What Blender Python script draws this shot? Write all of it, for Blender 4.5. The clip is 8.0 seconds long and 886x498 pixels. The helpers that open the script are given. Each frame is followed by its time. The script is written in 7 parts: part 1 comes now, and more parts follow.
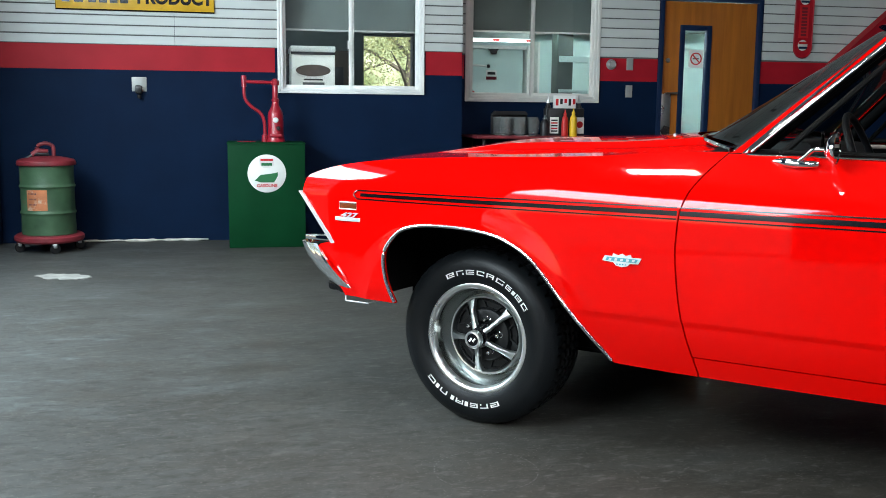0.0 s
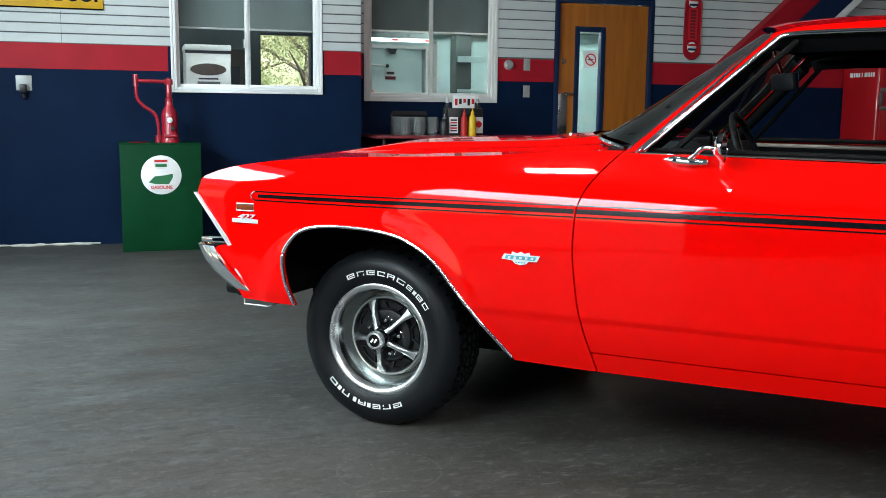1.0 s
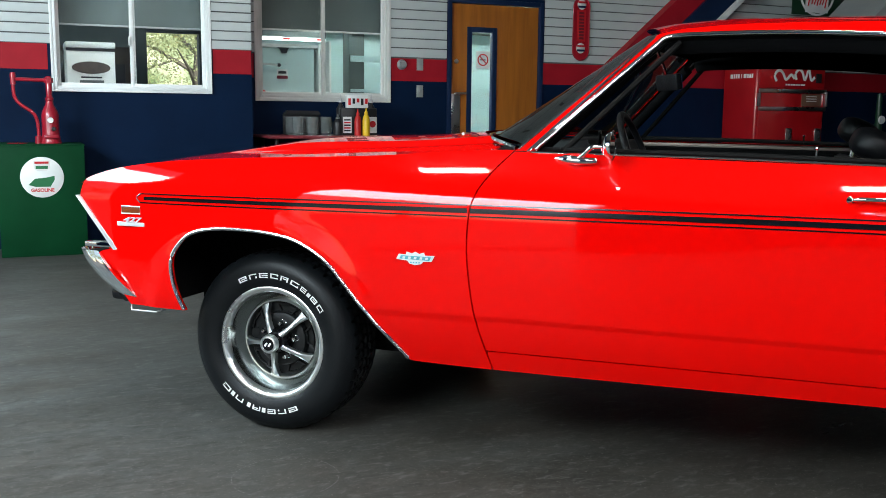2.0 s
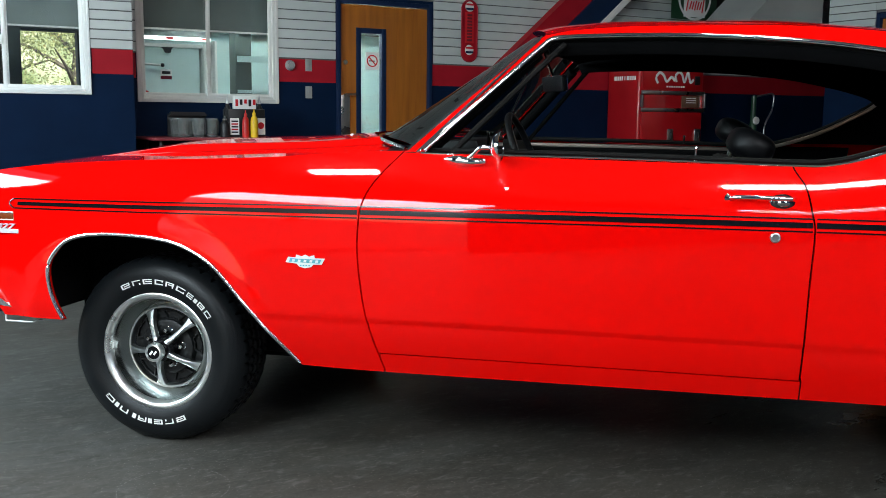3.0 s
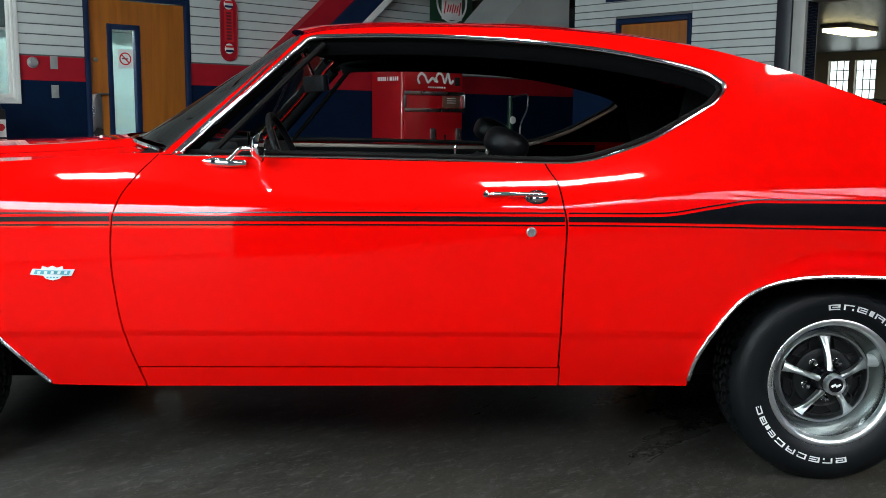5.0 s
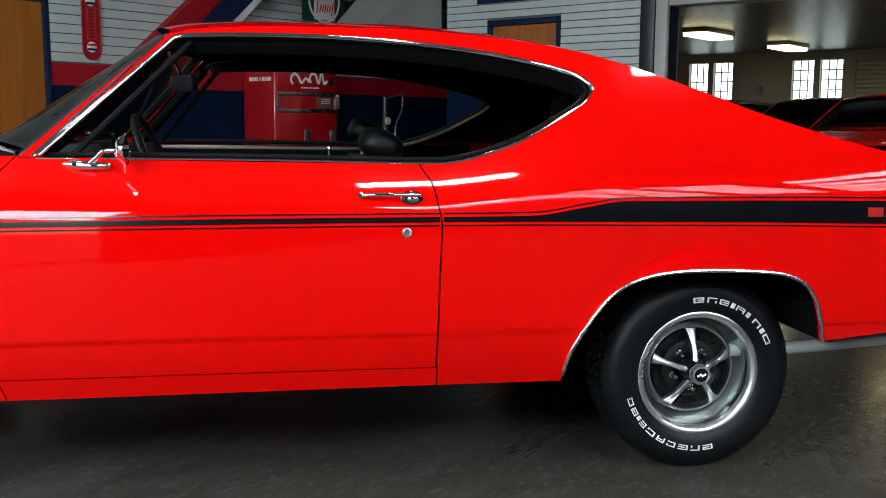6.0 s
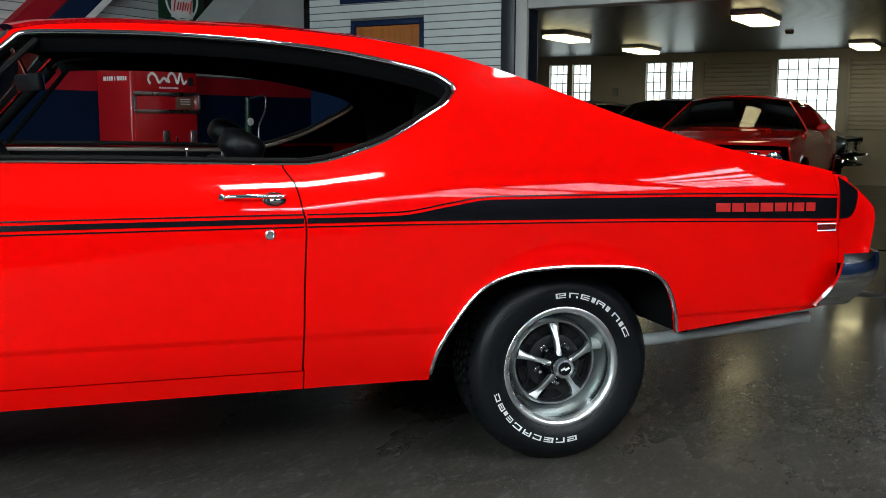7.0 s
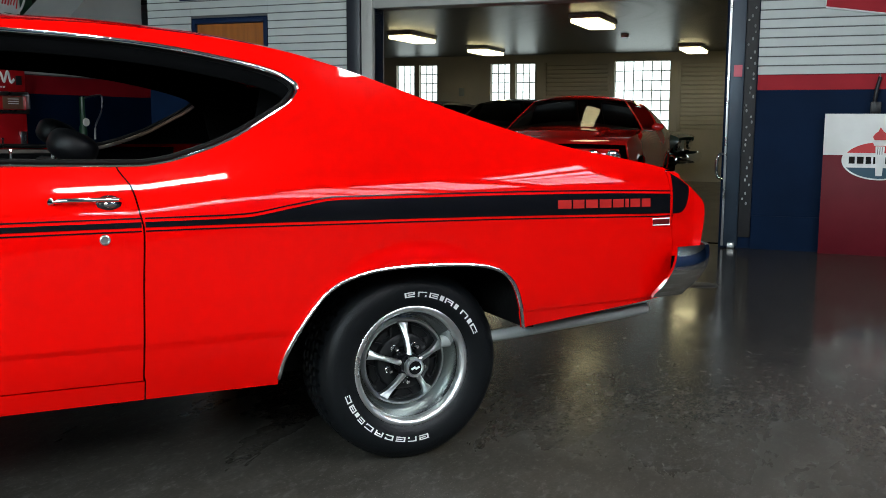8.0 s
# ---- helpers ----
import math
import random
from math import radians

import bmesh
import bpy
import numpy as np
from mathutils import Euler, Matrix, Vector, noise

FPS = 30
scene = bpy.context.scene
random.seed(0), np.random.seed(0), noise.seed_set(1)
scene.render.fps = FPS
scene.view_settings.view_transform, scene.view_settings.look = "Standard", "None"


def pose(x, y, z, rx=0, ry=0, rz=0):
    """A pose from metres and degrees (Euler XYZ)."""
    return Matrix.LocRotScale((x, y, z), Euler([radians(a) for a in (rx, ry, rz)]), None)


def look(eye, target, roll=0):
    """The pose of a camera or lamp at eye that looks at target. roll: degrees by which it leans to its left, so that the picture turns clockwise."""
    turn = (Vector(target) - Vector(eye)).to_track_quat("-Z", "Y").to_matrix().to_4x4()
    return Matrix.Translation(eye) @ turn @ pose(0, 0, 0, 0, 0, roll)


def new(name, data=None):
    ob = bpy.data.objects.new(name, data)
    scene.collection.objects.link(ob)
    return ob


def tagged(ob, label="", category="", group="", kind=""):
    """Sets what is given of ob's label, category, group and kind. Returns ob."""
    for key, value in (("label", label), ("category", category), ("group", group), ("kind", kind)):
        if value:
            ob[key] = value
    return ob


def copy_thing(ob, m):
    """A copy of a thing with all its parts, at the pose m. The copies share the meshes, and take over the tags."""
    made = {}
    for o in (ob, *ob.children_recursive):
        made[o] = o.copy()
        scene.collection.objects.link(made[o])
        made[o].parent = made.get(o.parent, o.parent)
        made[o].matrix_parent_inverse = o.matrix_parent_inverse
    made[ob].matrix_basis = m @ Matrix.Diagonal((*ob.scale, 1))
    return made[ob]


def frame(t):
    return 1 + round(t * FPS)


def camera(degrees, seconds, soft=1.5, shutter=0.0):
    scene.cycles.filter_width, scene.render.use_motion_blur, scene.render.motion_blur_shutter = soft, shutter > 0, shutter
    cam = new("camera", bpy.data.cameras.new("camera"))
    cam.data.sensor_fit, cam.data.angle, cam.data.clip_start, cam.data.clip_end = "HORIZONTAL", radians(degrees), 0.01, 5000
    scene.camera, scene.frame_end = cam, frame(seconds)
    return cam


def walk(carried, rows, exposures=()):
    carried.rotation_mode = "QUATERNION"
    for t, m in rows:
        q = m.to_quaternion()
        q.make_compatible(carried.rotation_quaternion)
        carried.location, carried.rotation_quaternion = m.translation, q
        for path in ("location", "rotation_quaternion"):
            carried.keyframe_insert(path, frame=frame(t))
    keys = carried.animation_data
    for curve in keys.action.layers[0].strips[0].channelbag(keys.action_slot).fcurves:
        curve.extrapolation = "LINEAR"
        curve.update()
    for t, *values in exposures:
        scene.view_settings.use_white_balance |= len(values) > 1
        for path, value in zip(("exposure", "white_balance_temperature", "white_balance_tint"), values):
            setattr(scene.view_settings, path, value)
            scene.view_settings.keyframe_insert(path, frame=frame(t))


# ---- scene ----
cam = camera(49.6, 8.0, soft=0.55)
PATH = [
    (0.0, (1.606, -3.672, 1.101), (0.575, -1.982, 0.814), 0.60),
    (0.5, (1.607, -3.667, 1.100), (0.655, -1.932, 0.814), 0.60),
    (1.0, (1.607, -3.660, 1.100), (0.755, -1.873, 0.815), 0.60),
    (2.5, (1.608, -3.636, 1.099), (1.058, -1.734, 0.818), 0.60),
    (3.0, (1.610, -3.629, 1.098), (1.171, -1.698, 0.820), 0.58),
    (3.5, (1.612, -3.624, 1.098), (1.287, -1.670, 0.821), 0.55),
    (4.0, (1.616, -3.616, 1.098), (1.406, -1.646, 0.822), 0.52),
    (4.5, (1.619, -3.611, 1.097), (1.529, -1.632, 0.823), 0.48),
    (6.0, (1.628, -3.596, 1.097), (1.914, -1.636, 0.827), 0.37),
    (6.5, (1.631, -3.597, 1.096), (2.049, -1.662, 0.828), 0.34),
    (7.0, (1.638, -3.591, 1.095), (2.192, -1.687, 0.828), 0.30),
    (7.5, (1.646, -3.587, 1.095), (2.343, -1.732, 0.828), 0.27),
    (8.0, (1.655, -3.581, 1.093), (2.497, -1.787, 0.828), 0.22),
]
walk(cam, [(t, look(eye, target, roll)) for t, eye, target, roll in PATH])
scene.view_settings.exposure = 0.46

# ---- light ----
world = bpy.data.worlds.new("world")
scene.world = world
world.use_nodes = True
wn = world.node_tree.nodes
wl = world.node_tree.links
sky = wn.new("ShaderNodeTexSky")
sky.sky_type, sky.sun_disc = "NISHITA", False
sky.sun_elevation, sky.sun_rotation = radians(38), radians(200)
wn["Background"].inputs[1].default_value = 0.15
wl.new(sky.outputs[0], wn["Background"].inputs[0])

# ---- materials ----
def mat(name, color, rough=0.5, metal=0.0, var=0.12, scale=6.0, bump=0.0, bscale=60.0, coat=0.0, rvar=0.0, stain=None, emit=None, objvar=0.0, spec=0.5):
    """A procedural surface: base colour broken up at two scales, with roughness wear and fine relief."""
    m = bpy.data.materials.new(name)
    m.use_nodes = True
    nt = m.node_tree
    n, l = nt.nodes, nt.links
    b = n["Principled BSDF"]
    b.inputs["Roughness"].default_value = rough
    b.inputs["Metallic"].default_value = metal
    b.inputs["Coat Weight"].default_value = coat
    b.inputs["Specular IOR Level"].default_value = spec
    b.inputs["Coat Roughness"].default_value = 0.03
    if emit:
        b.inputs["Emission Color"].default_value = (*emit[0], 1)
        b.inputs["Emission Strength"].default_value = emit[1]
    tc = n.new("ShaderNodeTexCoord")
    big = n.new("ShaderNodeTexNoise")
    big.inputs["Scale"].default_value, big.inputs["Detail"].default_value = scale, 6
    fine = n.new("ShaderNodeTexNoise")
    fine.inputs["Scale"].default_value, fine.inputs["Detail"].default_value = bscale, 4
    for t in (big, fine):
        l.new(tc.outputs["Object"], t.inputs["Vector"])
    if var > 0:
        ramp = n.new("ShaderNodeMapRange")
        ramp.inputs[1].default_value, ramp.inputs[2].default_value = 0.3, 0.7
        ramp.inputs[3].default_value, ramp.inputs[4].default_value = 1 - var, 1 + var
        l.new(big.outputs[0], ramp.inputs[0])
        mul = n.new("ShaderNodeVectorMath")
        mul.operation = "SCALE"
        mul.inputs[0].default_value = color
        l.new(ramp.outputs[0], mul.inputs["Scale"])
        out = mul.outputs[0]
        if objvar > 0:
            oi = n.new("ShaderNodeObjectInfo")
            om = n.new("ShaderNodeMapRange")
            om.inputs[3].default_value, om.inputs[4].default_value = 1 - objvar, 1 + objvar
            l.new(oi.outputs["Random"], om.inputs[0])
            m2 = n.new("ShaderNodeVectorMath")
            m2.operation = "SCALE"
            l.new(out, m2.inputs[0])
            l.new(om.outputs[0], m2.inputs["Scale"])
            out = m2.outputs[0]
        if stain:
            st = n.new("ShaderNodeTexNoise")
            st.inputs["Scale"].default_value, st.inputs["Detail"].default_value = stain[1], 9
            st.inputs["Roughness"].default_value = 0.65
            l.new(tc.outputs["Object"], st.inputs["Vector"])
            sr = n.new("ShaderNodeMapRange")
            sr.inputs[1].default_value, sr.inputs[2].default_value = stain[2], stain[2] + (0.14 if stain[2] > 0.5 else 0.35)
            l.new(st.outputs[0], sr.inputs[0])
            mix = n.new("ShaderNodeMix")
            mix.data_type = "RGBA"
            l.new(sr.outputs[0], mix.inputs["Factor"])
            l.new(out, mix.inputs["A"])
            mix.inputs["B"].default_value = (*stain[0], 1)
            out = mix.outputs["Result"]
        l.new(out, b.inputs["Base Color"])
    else:
        b.inputs["Base Color"].default_value = (*color, 1)
    if rvar > 0:
        rr = n.new("ShaderNodeMapRange")
        rr.inputs[1].default_value, rr.inputs[2].default_value = 0.3, 0.7
        rr.inputs[3].default_value, rr.inputs[4].default_value = max(rough - rvar, 0.02), min(rough + rvar, 1)
        l.new(big.outputs[0], rr.inputs[0])
        l.new(rr.outputs[0], b.inputs["Roughness"])
    if bump > 0:
        bp = n.new("ShaderNodeBump")
        bp.inputs["Strength"].default_value, bp.inputs["Distance"].default_value = bump, 0.01
        l.new(fine.outputs[0], bp.inputs["Height"])
        l.new(bp.outputs[0], b.inputs["Normal"])
    return m


def glass_mat(name, color, rough=0.0, ior=1.45):
    m = bpy.data.materials.new(name)
    m.use_nodes = True
    b = m.node_tree.nodes["Principled BSDF"]
    b.inputs["Base Color"].default_value = (*color, 1)
    b.inputs["Transmission Weight"].default_value = 1
    b.inputs["Roughness"].default_value = rough
    b.inputs["IOR"].default_value = ior
    return m


def glow_mat(name, color, strength):
    m = bpy.data.materials.new(name)
    m.use_nodes = True
    b = m.node_tree.nodes["Principled BSDF"]
    b.inputs["Base Color"].default_value = (*color, 1)
    b.inputs["Emission Color"].default_value = (*color, 1)
    b.inputs["Emission Strength"].default_value = strength
    return m


RED = mat("red_car_paint", (0.71, 0.0014, 0.0007), 0.5, 0.0, var=0.02, scale=2, coat=1.0)
for paint in (RED, ):
    paint.node_tree.nodes["Principled BSDF"].inputs["Specular IOR Level"].default_value = 0.0
    paint.node_tree.nodes["Principled BSDF"].inputs["Coat IOR"].default_value = 1.36
RED2 = mat("dark_red_car_paint", (0.72, 0.012, 0.010), 0.4, var=0.03, coat=1.0, spec=0.0)
RED2.node_tree.nodes["Principled BSDF"].inputs["Coat IOR"].default_value = 1.36
BLACKTRIM = mat("black_decal", (0.004, 0.004, 0.005), 0.16, var=0.1, coat=0.0, spec=0.3)
INNER = mat("dark_underbody", (0.004, 0.004, 0.004), 0.9, var=0.3, spec=0.1, bump=0.2)
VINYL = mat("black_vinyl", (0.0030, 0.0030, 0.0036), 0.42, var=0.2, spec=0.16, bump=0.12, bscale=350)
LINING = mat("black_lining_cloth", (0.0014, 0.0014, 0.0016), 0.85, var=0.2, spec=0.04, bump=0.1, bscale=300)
CHROME = mat("chrome", (0.86, 0.87, 0.88), 0.07, 1.0, var=0.02, rvar=0.03)
STEEL = mat("brushed_steel", (0.55, 0.55, 0.55), 0.3, 1.0, var=0.08, rvar=0.06)
RUBBER = mat("tyre_rubber", (0.0052, 0.0062, 0.0072), 0.40, var=0.2, spec=0.22, scale=12, bump=0.1, bscale=220)
WHITELET = mat("white_rubber_letter", (0.72, 0.71, 0.68), 0.6, var=0.1, scale=30)
WHITE = mat("white_paint", (0.78, 0.78, 0.76), 0.5, var=0.05)
WINDSHIELD = glass_mat("tinted_glass", (0.05, 0.075, 0.065), ior=1.05)
WINDSHIELD.node_tree.nodes["Principled BSDF"].inputs["Specular IOR Level"].default_value = 0.15
CLEAR = glass_mat("window_glass", (0.95, 0.97, 0.96))
def concrete_mat():
    """Worn polished slab: grey and brownish clouds, trowel streaks, grit, and a seal worn to uneven gloss."""
    m = bpy.data.materials.new("polished_concrete")
    m.use_nodes = True
    n, l = m.node_tree.nodes, m.node_tree.links
    b = n["Principled BSDF"]
    tc = n.new("ShaderNodeTexCoord")

    def noise(scale, detail, rough, vec=None, dist=0.0):
        t = n.new("ShaderNodeTexNoise")
        for k, v in (("Scale", scale), ("Detail", detail), ("Roughness", rough), ("Distortion", dist)):
            t.inputs[k].default_value = v
        l.new(vec or tc.outputs["Object"], t.inputs["Vector"])
        return t.outputs[0]

    def ranged(src, a, b0, lo, hi):
        r = n.new("ShaderNodeMapRange")
        for k, v in enumerate((a, b0, lo, hi)):
            r.inputs[k + 1].default_value = v
        l.new(src, r.inputs[0])
        return r.outputs[0]

    def mix(fac, a, colour):
        x = n.new("ShaderNodeMix")
        x.data_type = "RGBA"
        l.new(fac, x.inputs["Factor"])
        if isinstance(a, tuple):
            x.inputs["A"].default_value = (*a, 1)
        else:
            l.new(a, x.inputs["A"])
        x.inputs["B"].default_value = (*colour, 1)
        return x.outputs["Result"]
    turn = n.new("ShaderNodeMapping")
    turn.inputs["Rotation"].default_value = (0, 0, radians(-38))
    turn.inputs["Scale"].default_value = (1.0, 2.2, 1.0)
    l.new(tc.outputs["Object"], turn.inputs["Vector"])
    c = mix(ranged(noise(0.8, 6, 0.6, dist=0.5), 0.36, 0.66, 0, 1), (0.024, 0.0213, 0.0176), (0.042, 0.0375, 0.0308))
    # dusty scuffed ground near the garage entrance, also painted pale for incoming daylight
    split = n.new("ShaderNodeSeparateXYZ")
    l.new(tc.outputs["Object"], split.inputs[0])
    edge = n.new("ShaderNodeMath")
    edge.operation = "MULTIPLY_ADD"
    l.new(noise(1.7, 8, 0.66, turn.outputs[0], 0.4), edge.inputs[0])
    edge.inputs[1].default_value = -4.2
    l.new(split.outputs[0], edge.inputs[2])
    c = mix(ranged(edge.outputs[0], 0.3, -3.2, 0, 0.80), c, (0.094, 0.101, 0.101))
    c = mix(ranged(noise(2.3, 8, 0.70, turn.outputs[0], 0.8), 0.50, 0.64, 0, 0.45), c, (0.048, 0.042, 0.034))
    # pale bluish patches by the gate, brightened in colour to imitate its light
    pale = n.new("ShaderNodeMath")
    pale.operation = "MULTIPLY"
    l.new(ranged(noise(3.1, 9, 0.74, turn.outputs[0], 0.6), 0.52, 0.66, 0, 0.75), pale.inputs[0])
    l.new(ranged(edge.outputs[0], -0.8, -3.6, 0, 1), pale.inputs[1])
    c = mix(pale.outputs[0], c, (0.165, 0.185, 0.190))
    c = mix(ranged(noise(4.5, 7, 0.65, turn.outputs[0], 0.3), 0.50, 0.70, 0, 0.50), c, (0.080, 0.077, 0.069))
    c = mix(ranged(noise(7.0, 6, 0.65), 0.56, 0.72, 0, 0.35), c, (0.024, 0.023, 0.021))
    c = mix(ranged(noise(60, 5, 0.7), 0.42, 0.70, 0, 0.45), c, (0.074, 0.069, 0.060))
    c = mix(ranged(noise(11, 7, 0.72, turn.outputs[0], 0.5), 0.50, 0.66, 0, 0.60), c, (0.030, 0.028, 0.025))
    c = mix(ranged(noise(15, 6, 0.70, turn.outputs[0], 0.3), 0.54, 0.68, 0, 0.55), c, (0.125, 0.122, 0.112))
    c = mix(ranged(noise(34, 5, 0.72), 0.54, 0.68, 0, 0.40), c, (0.018, 0.017, 0.015))
    c = mix(ranged(noise(170, 2, 0.5), 0.665, 0.705, 0, 0.7), c, (0.25, 0.24, 0.21))
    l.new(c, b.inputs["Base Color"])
    worn = n.new("ShaderNodeMath")
    l.new(ranged(edge.outputs[0], 4.2, -0.8, 0.0, 0.34), worn.inputs[0])
    l.new(ranged(noise(1.4, 3, 0.5, turn.outputs[0]), 0.35, 0.65, 0.085, 0.15), worn.inputs[1])
    l.new(worn.outputs[0], b.inputs["Roughness"])
    b.inputs["Specular IOR Level"].default_value = 0.075
    bp = n.new("ShaderNodeBump")
    bp.inputs["Strength"].default_value, bp.inputs["Distance"].default_value = 0.05, 0.002
    l.new(noise(75, 3, 0.5), bp.inputs["Height"])
    l.new(bp.outputs[0], b.inputs["Normal"])
    return m


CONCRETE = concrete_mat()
NAVY = mat("navy_wall_paint", (0.0026, 0.0115, 0.036), 0.6, var=0.15, spec=0.07, scale=3, bump=0.08, bscale=40)
BANDRED = mat("red_wall_paint", (0.36, 0.008, 0.018), 0.55, var=0.12, spec=0.2, scale=3, bump=0.08, bscale=40)
SLATW = mat("white_slatwall", (0.51, 0.545, 0.535), 0.45, var=0.06, scale=2.5, objvar=0.03)
SLOT = mat("slat_groove", (0.10, 0.10, 0.10), 0.7, var=0.1)
BLUETRIM = mat("navy_door_frame_paint", (0.006, 0.018, 0.055), 0.45, var=0.1, spec=0.2)
OAK = mat("oak_veneer", (0.36, 0.112, 0.010), 0.42, var=0.22, scale=3, bump=0.05, coat=0.2, stain=((0.26, 0.070, 0.006), 5.0, 0.47))
for node in [q for q in OAK.node_tree.nodes if q.bl_idname == "ShaderNodeTexNoise"]:
    grain = OAK.node_tree.nodes.new("ShaderNodeMapping")
    grain.inputs["Scale"].default_value = (5.0, 5.0, 0.35)
    OAK.node_tree.links.new(node.inputs["Vector"].links[0].from_socket, grain.inputs["Vector"])
    OAK.node_tree.links.new(grain.outputs[0], node.inputs["Vector"])
GREENBOX = mat("green_painted_plywood", (0.003, 0.040, 0.014), 0.55, spec=0.06, var=0.2, scale=3, bump=0.08)
CEIL = mat("ceiling_boards", (0.024, 0.023, 0.020), 0.34, spec=0.3, var=0.25, scale=1.5, bump=0.1, bscale=12)
BEIGE = mat("beige_hall_wall", (0.44, 0.39, 0.31), 0.7, var=0.1, scale=1.5, bump=0.1)

PLATEG = mat("satin_grey_plate", (0.34, 0.35, 0.34), 0.45, 0.2, var=0.06)

# ---- building tools ----
def link(name, bm, material, smooth=True):
    me = bpy.data.meshes.new(name)
    bm.normal_update()
    bm.to_mesh(me)
    bm.free()
    for m in (material if isinstance(material, (list, tuple)) else [material]):
        me.materials.append(m)
    if smooth:
        me.shade_smooth()
        me.set_sharp_from_angle(angle=radians(38))
    return me


def part(name, bm, material, parent=None, label="", smooth=True, at=None):
    """One mesh object from a bmesh, under its thing where a parent is given."""
    ob = new(name, link(name, bm, material, smooth))
    if parent:
        ob.parent = parent
    if at is not None:
        ob.matrix_basis = at
    return tagged(ob, label)


def thing(name, label, category, m=None, group="", kind=""):
    ob = new(name)
    ob.empty_display_size = 0.1
    if m is not None:
        ob.matrix_basis = m
    return tagged(ob, label, category, group, kind)


def box(x0, x1, y0, y1, z0, z1, bevel=0.0, bm=None, m=None, seg=2):
    bm = bm or bmesh.new()
    made = bmesh.ops.create_cube(bm, size=1.0, matrix=Matrix.Translation(((x0 + x1) / 2, (y0 + y1) / 2, (z0 + z1) / 2)) @ Matrix.Diagonal((x1 - x0, y1 - y0, z1 - z0, 1)))
    vs = made["verts"]
    if bevel > 0:
        es = list({e for v in vs for e in v.link_edges})
        r = bmesh.ops.bevel(bm, geom=es, offset=bevel, segments=seg, affect="EDGES", profile=0.5)
        vs = list({v for f in r["faces"] for v in f.verts} | {v for v in vs if v.is_valid})
    if m is not None:
        bmesh.ops.transform(bm, matrix=m, verts=vs)
    return bm


def lathe(profile, n=48, bm=None, m=None, caps=False):
    """Turns a profile of (radius, height) about z."""
    bm = bm or bmesh.new()
    rings, poles = [], []
    vs = []
    for r, h in profile:
        if r < 1e-5:
            v = bm.verts.new((0, 0, h))
            rings.append([v])
            vs.append(v)
        else:
            ring = [bm.verts.new((r * math.cos(2 * math.pi * i / n), r * math.sin(2 * math.pi * i / n), h)) for i in range(n)]
            rings.append(ring)
            vs += ring
    for a, b in zip(rings, rings[1:]):
        for i in range(n):
            j = (i + 1) % n
            if len(a) == 1 and len(b) == 1:
                continue
            if len(a) == 1:
                bm.faces.new((a[0], b[j], b[i]))
            elif len(b) == 1:
                bm.faces.new((a[i], a[j], b[0]))
            else:
                bm.faces.new((a[i], a[j], b[j], b[i]))
    if m is not None:
        bmesh.ops.transform(bm, matrix=m, verts=vs)
    bmesh.ops.recalc_face_normals(bm, faces=bm.faces)
    return bm


def tube(points, r, n=8, bm=None, flat=None, closed=False):
    """A rod swept along points; r may be a number or one per point. flat: (a, b) half-sizes of an oval section."""
    bm = bm or bmesh.new()
    pts = [Vector(p) for p in points]
    rings = []
    k = len(pts)
    up0 = Vector((0, 0, 1))
    for i, p in enumerate(pts):
        a = pts[(i - 1) % k] if (closed or i > 0) else p
        b = pts[(i + 1) % k] if (closed or i < k - 1) else p
        d = (b - a).normalized()
        up = up0 if abs(d.dot(up0)) < 0.95 else Vector((1, 0, 0))
        s = d.cross(up).normalized()
        w = s.cross(d).normalized()
        rr = r[i] if isinstance(r, (list, tuple)) else r
        ra, rb = (flat[0], flat[1]) if flat else (rr, rr)
        rings.append([bm.verts.new(p + s * ra * math.cos(2 * math.pi * j / n) + w * rb * math.sin(2 * math.pi * j / n)) for j in range(n)])
    pairs = list(zip(rings, rings[1:])) + ([(rings[-1], rings[0])] if closed else [])
    for a, b in pairs:
        for j in range(n):
            bm.faces.new((a[j], a[(j + 1) % n], b[(j + 1) % n], b[j]))
    if not closed:
        bm.faces.new(rings[0][::-1])
        bm.faces.new(rings[-1])
    bmesh.ops.recalc_face_normals(bm, faces=bm.faces)
    return bm


def prism(outline, d0, d1, axis="y", bm=None, bevel=0.0):
    """A flat outline of (a, b) given depth along an axis: y takes (x, z), z takes (x, y), x takes (y, z)."""
    bm = bm or bmesh.new()

    def at(a, b, d):
        return {"y": (a, d, b), "z": (a, b, d), "x": (d, a, b)}[axis]
    lo = [bm.verts.new(at(a, b, d0)) for a, b in outline]
    hi = [bm.verts.new(at(a, b, d1)) for a, b in outline]
    n = len(outline)
    fs = [bm.faces.new(lo), bm.faces.new(hi[::-1])]
    for i in range(n):
        fs.append(bm.faces.new((lo[i], hi[i], hi[(i + 1) % n], lo[(i + 1) % n])))
    bmesh.ops.recalc_face_normals(bm, faces=fs)
    if bevel > 0:
        bmesh.ops.bevel(bm, geom=list({e for f in fs for e in f.edges}), offset=bevel, segments=2, affect="EDGES", profile=0.5)
    return bm


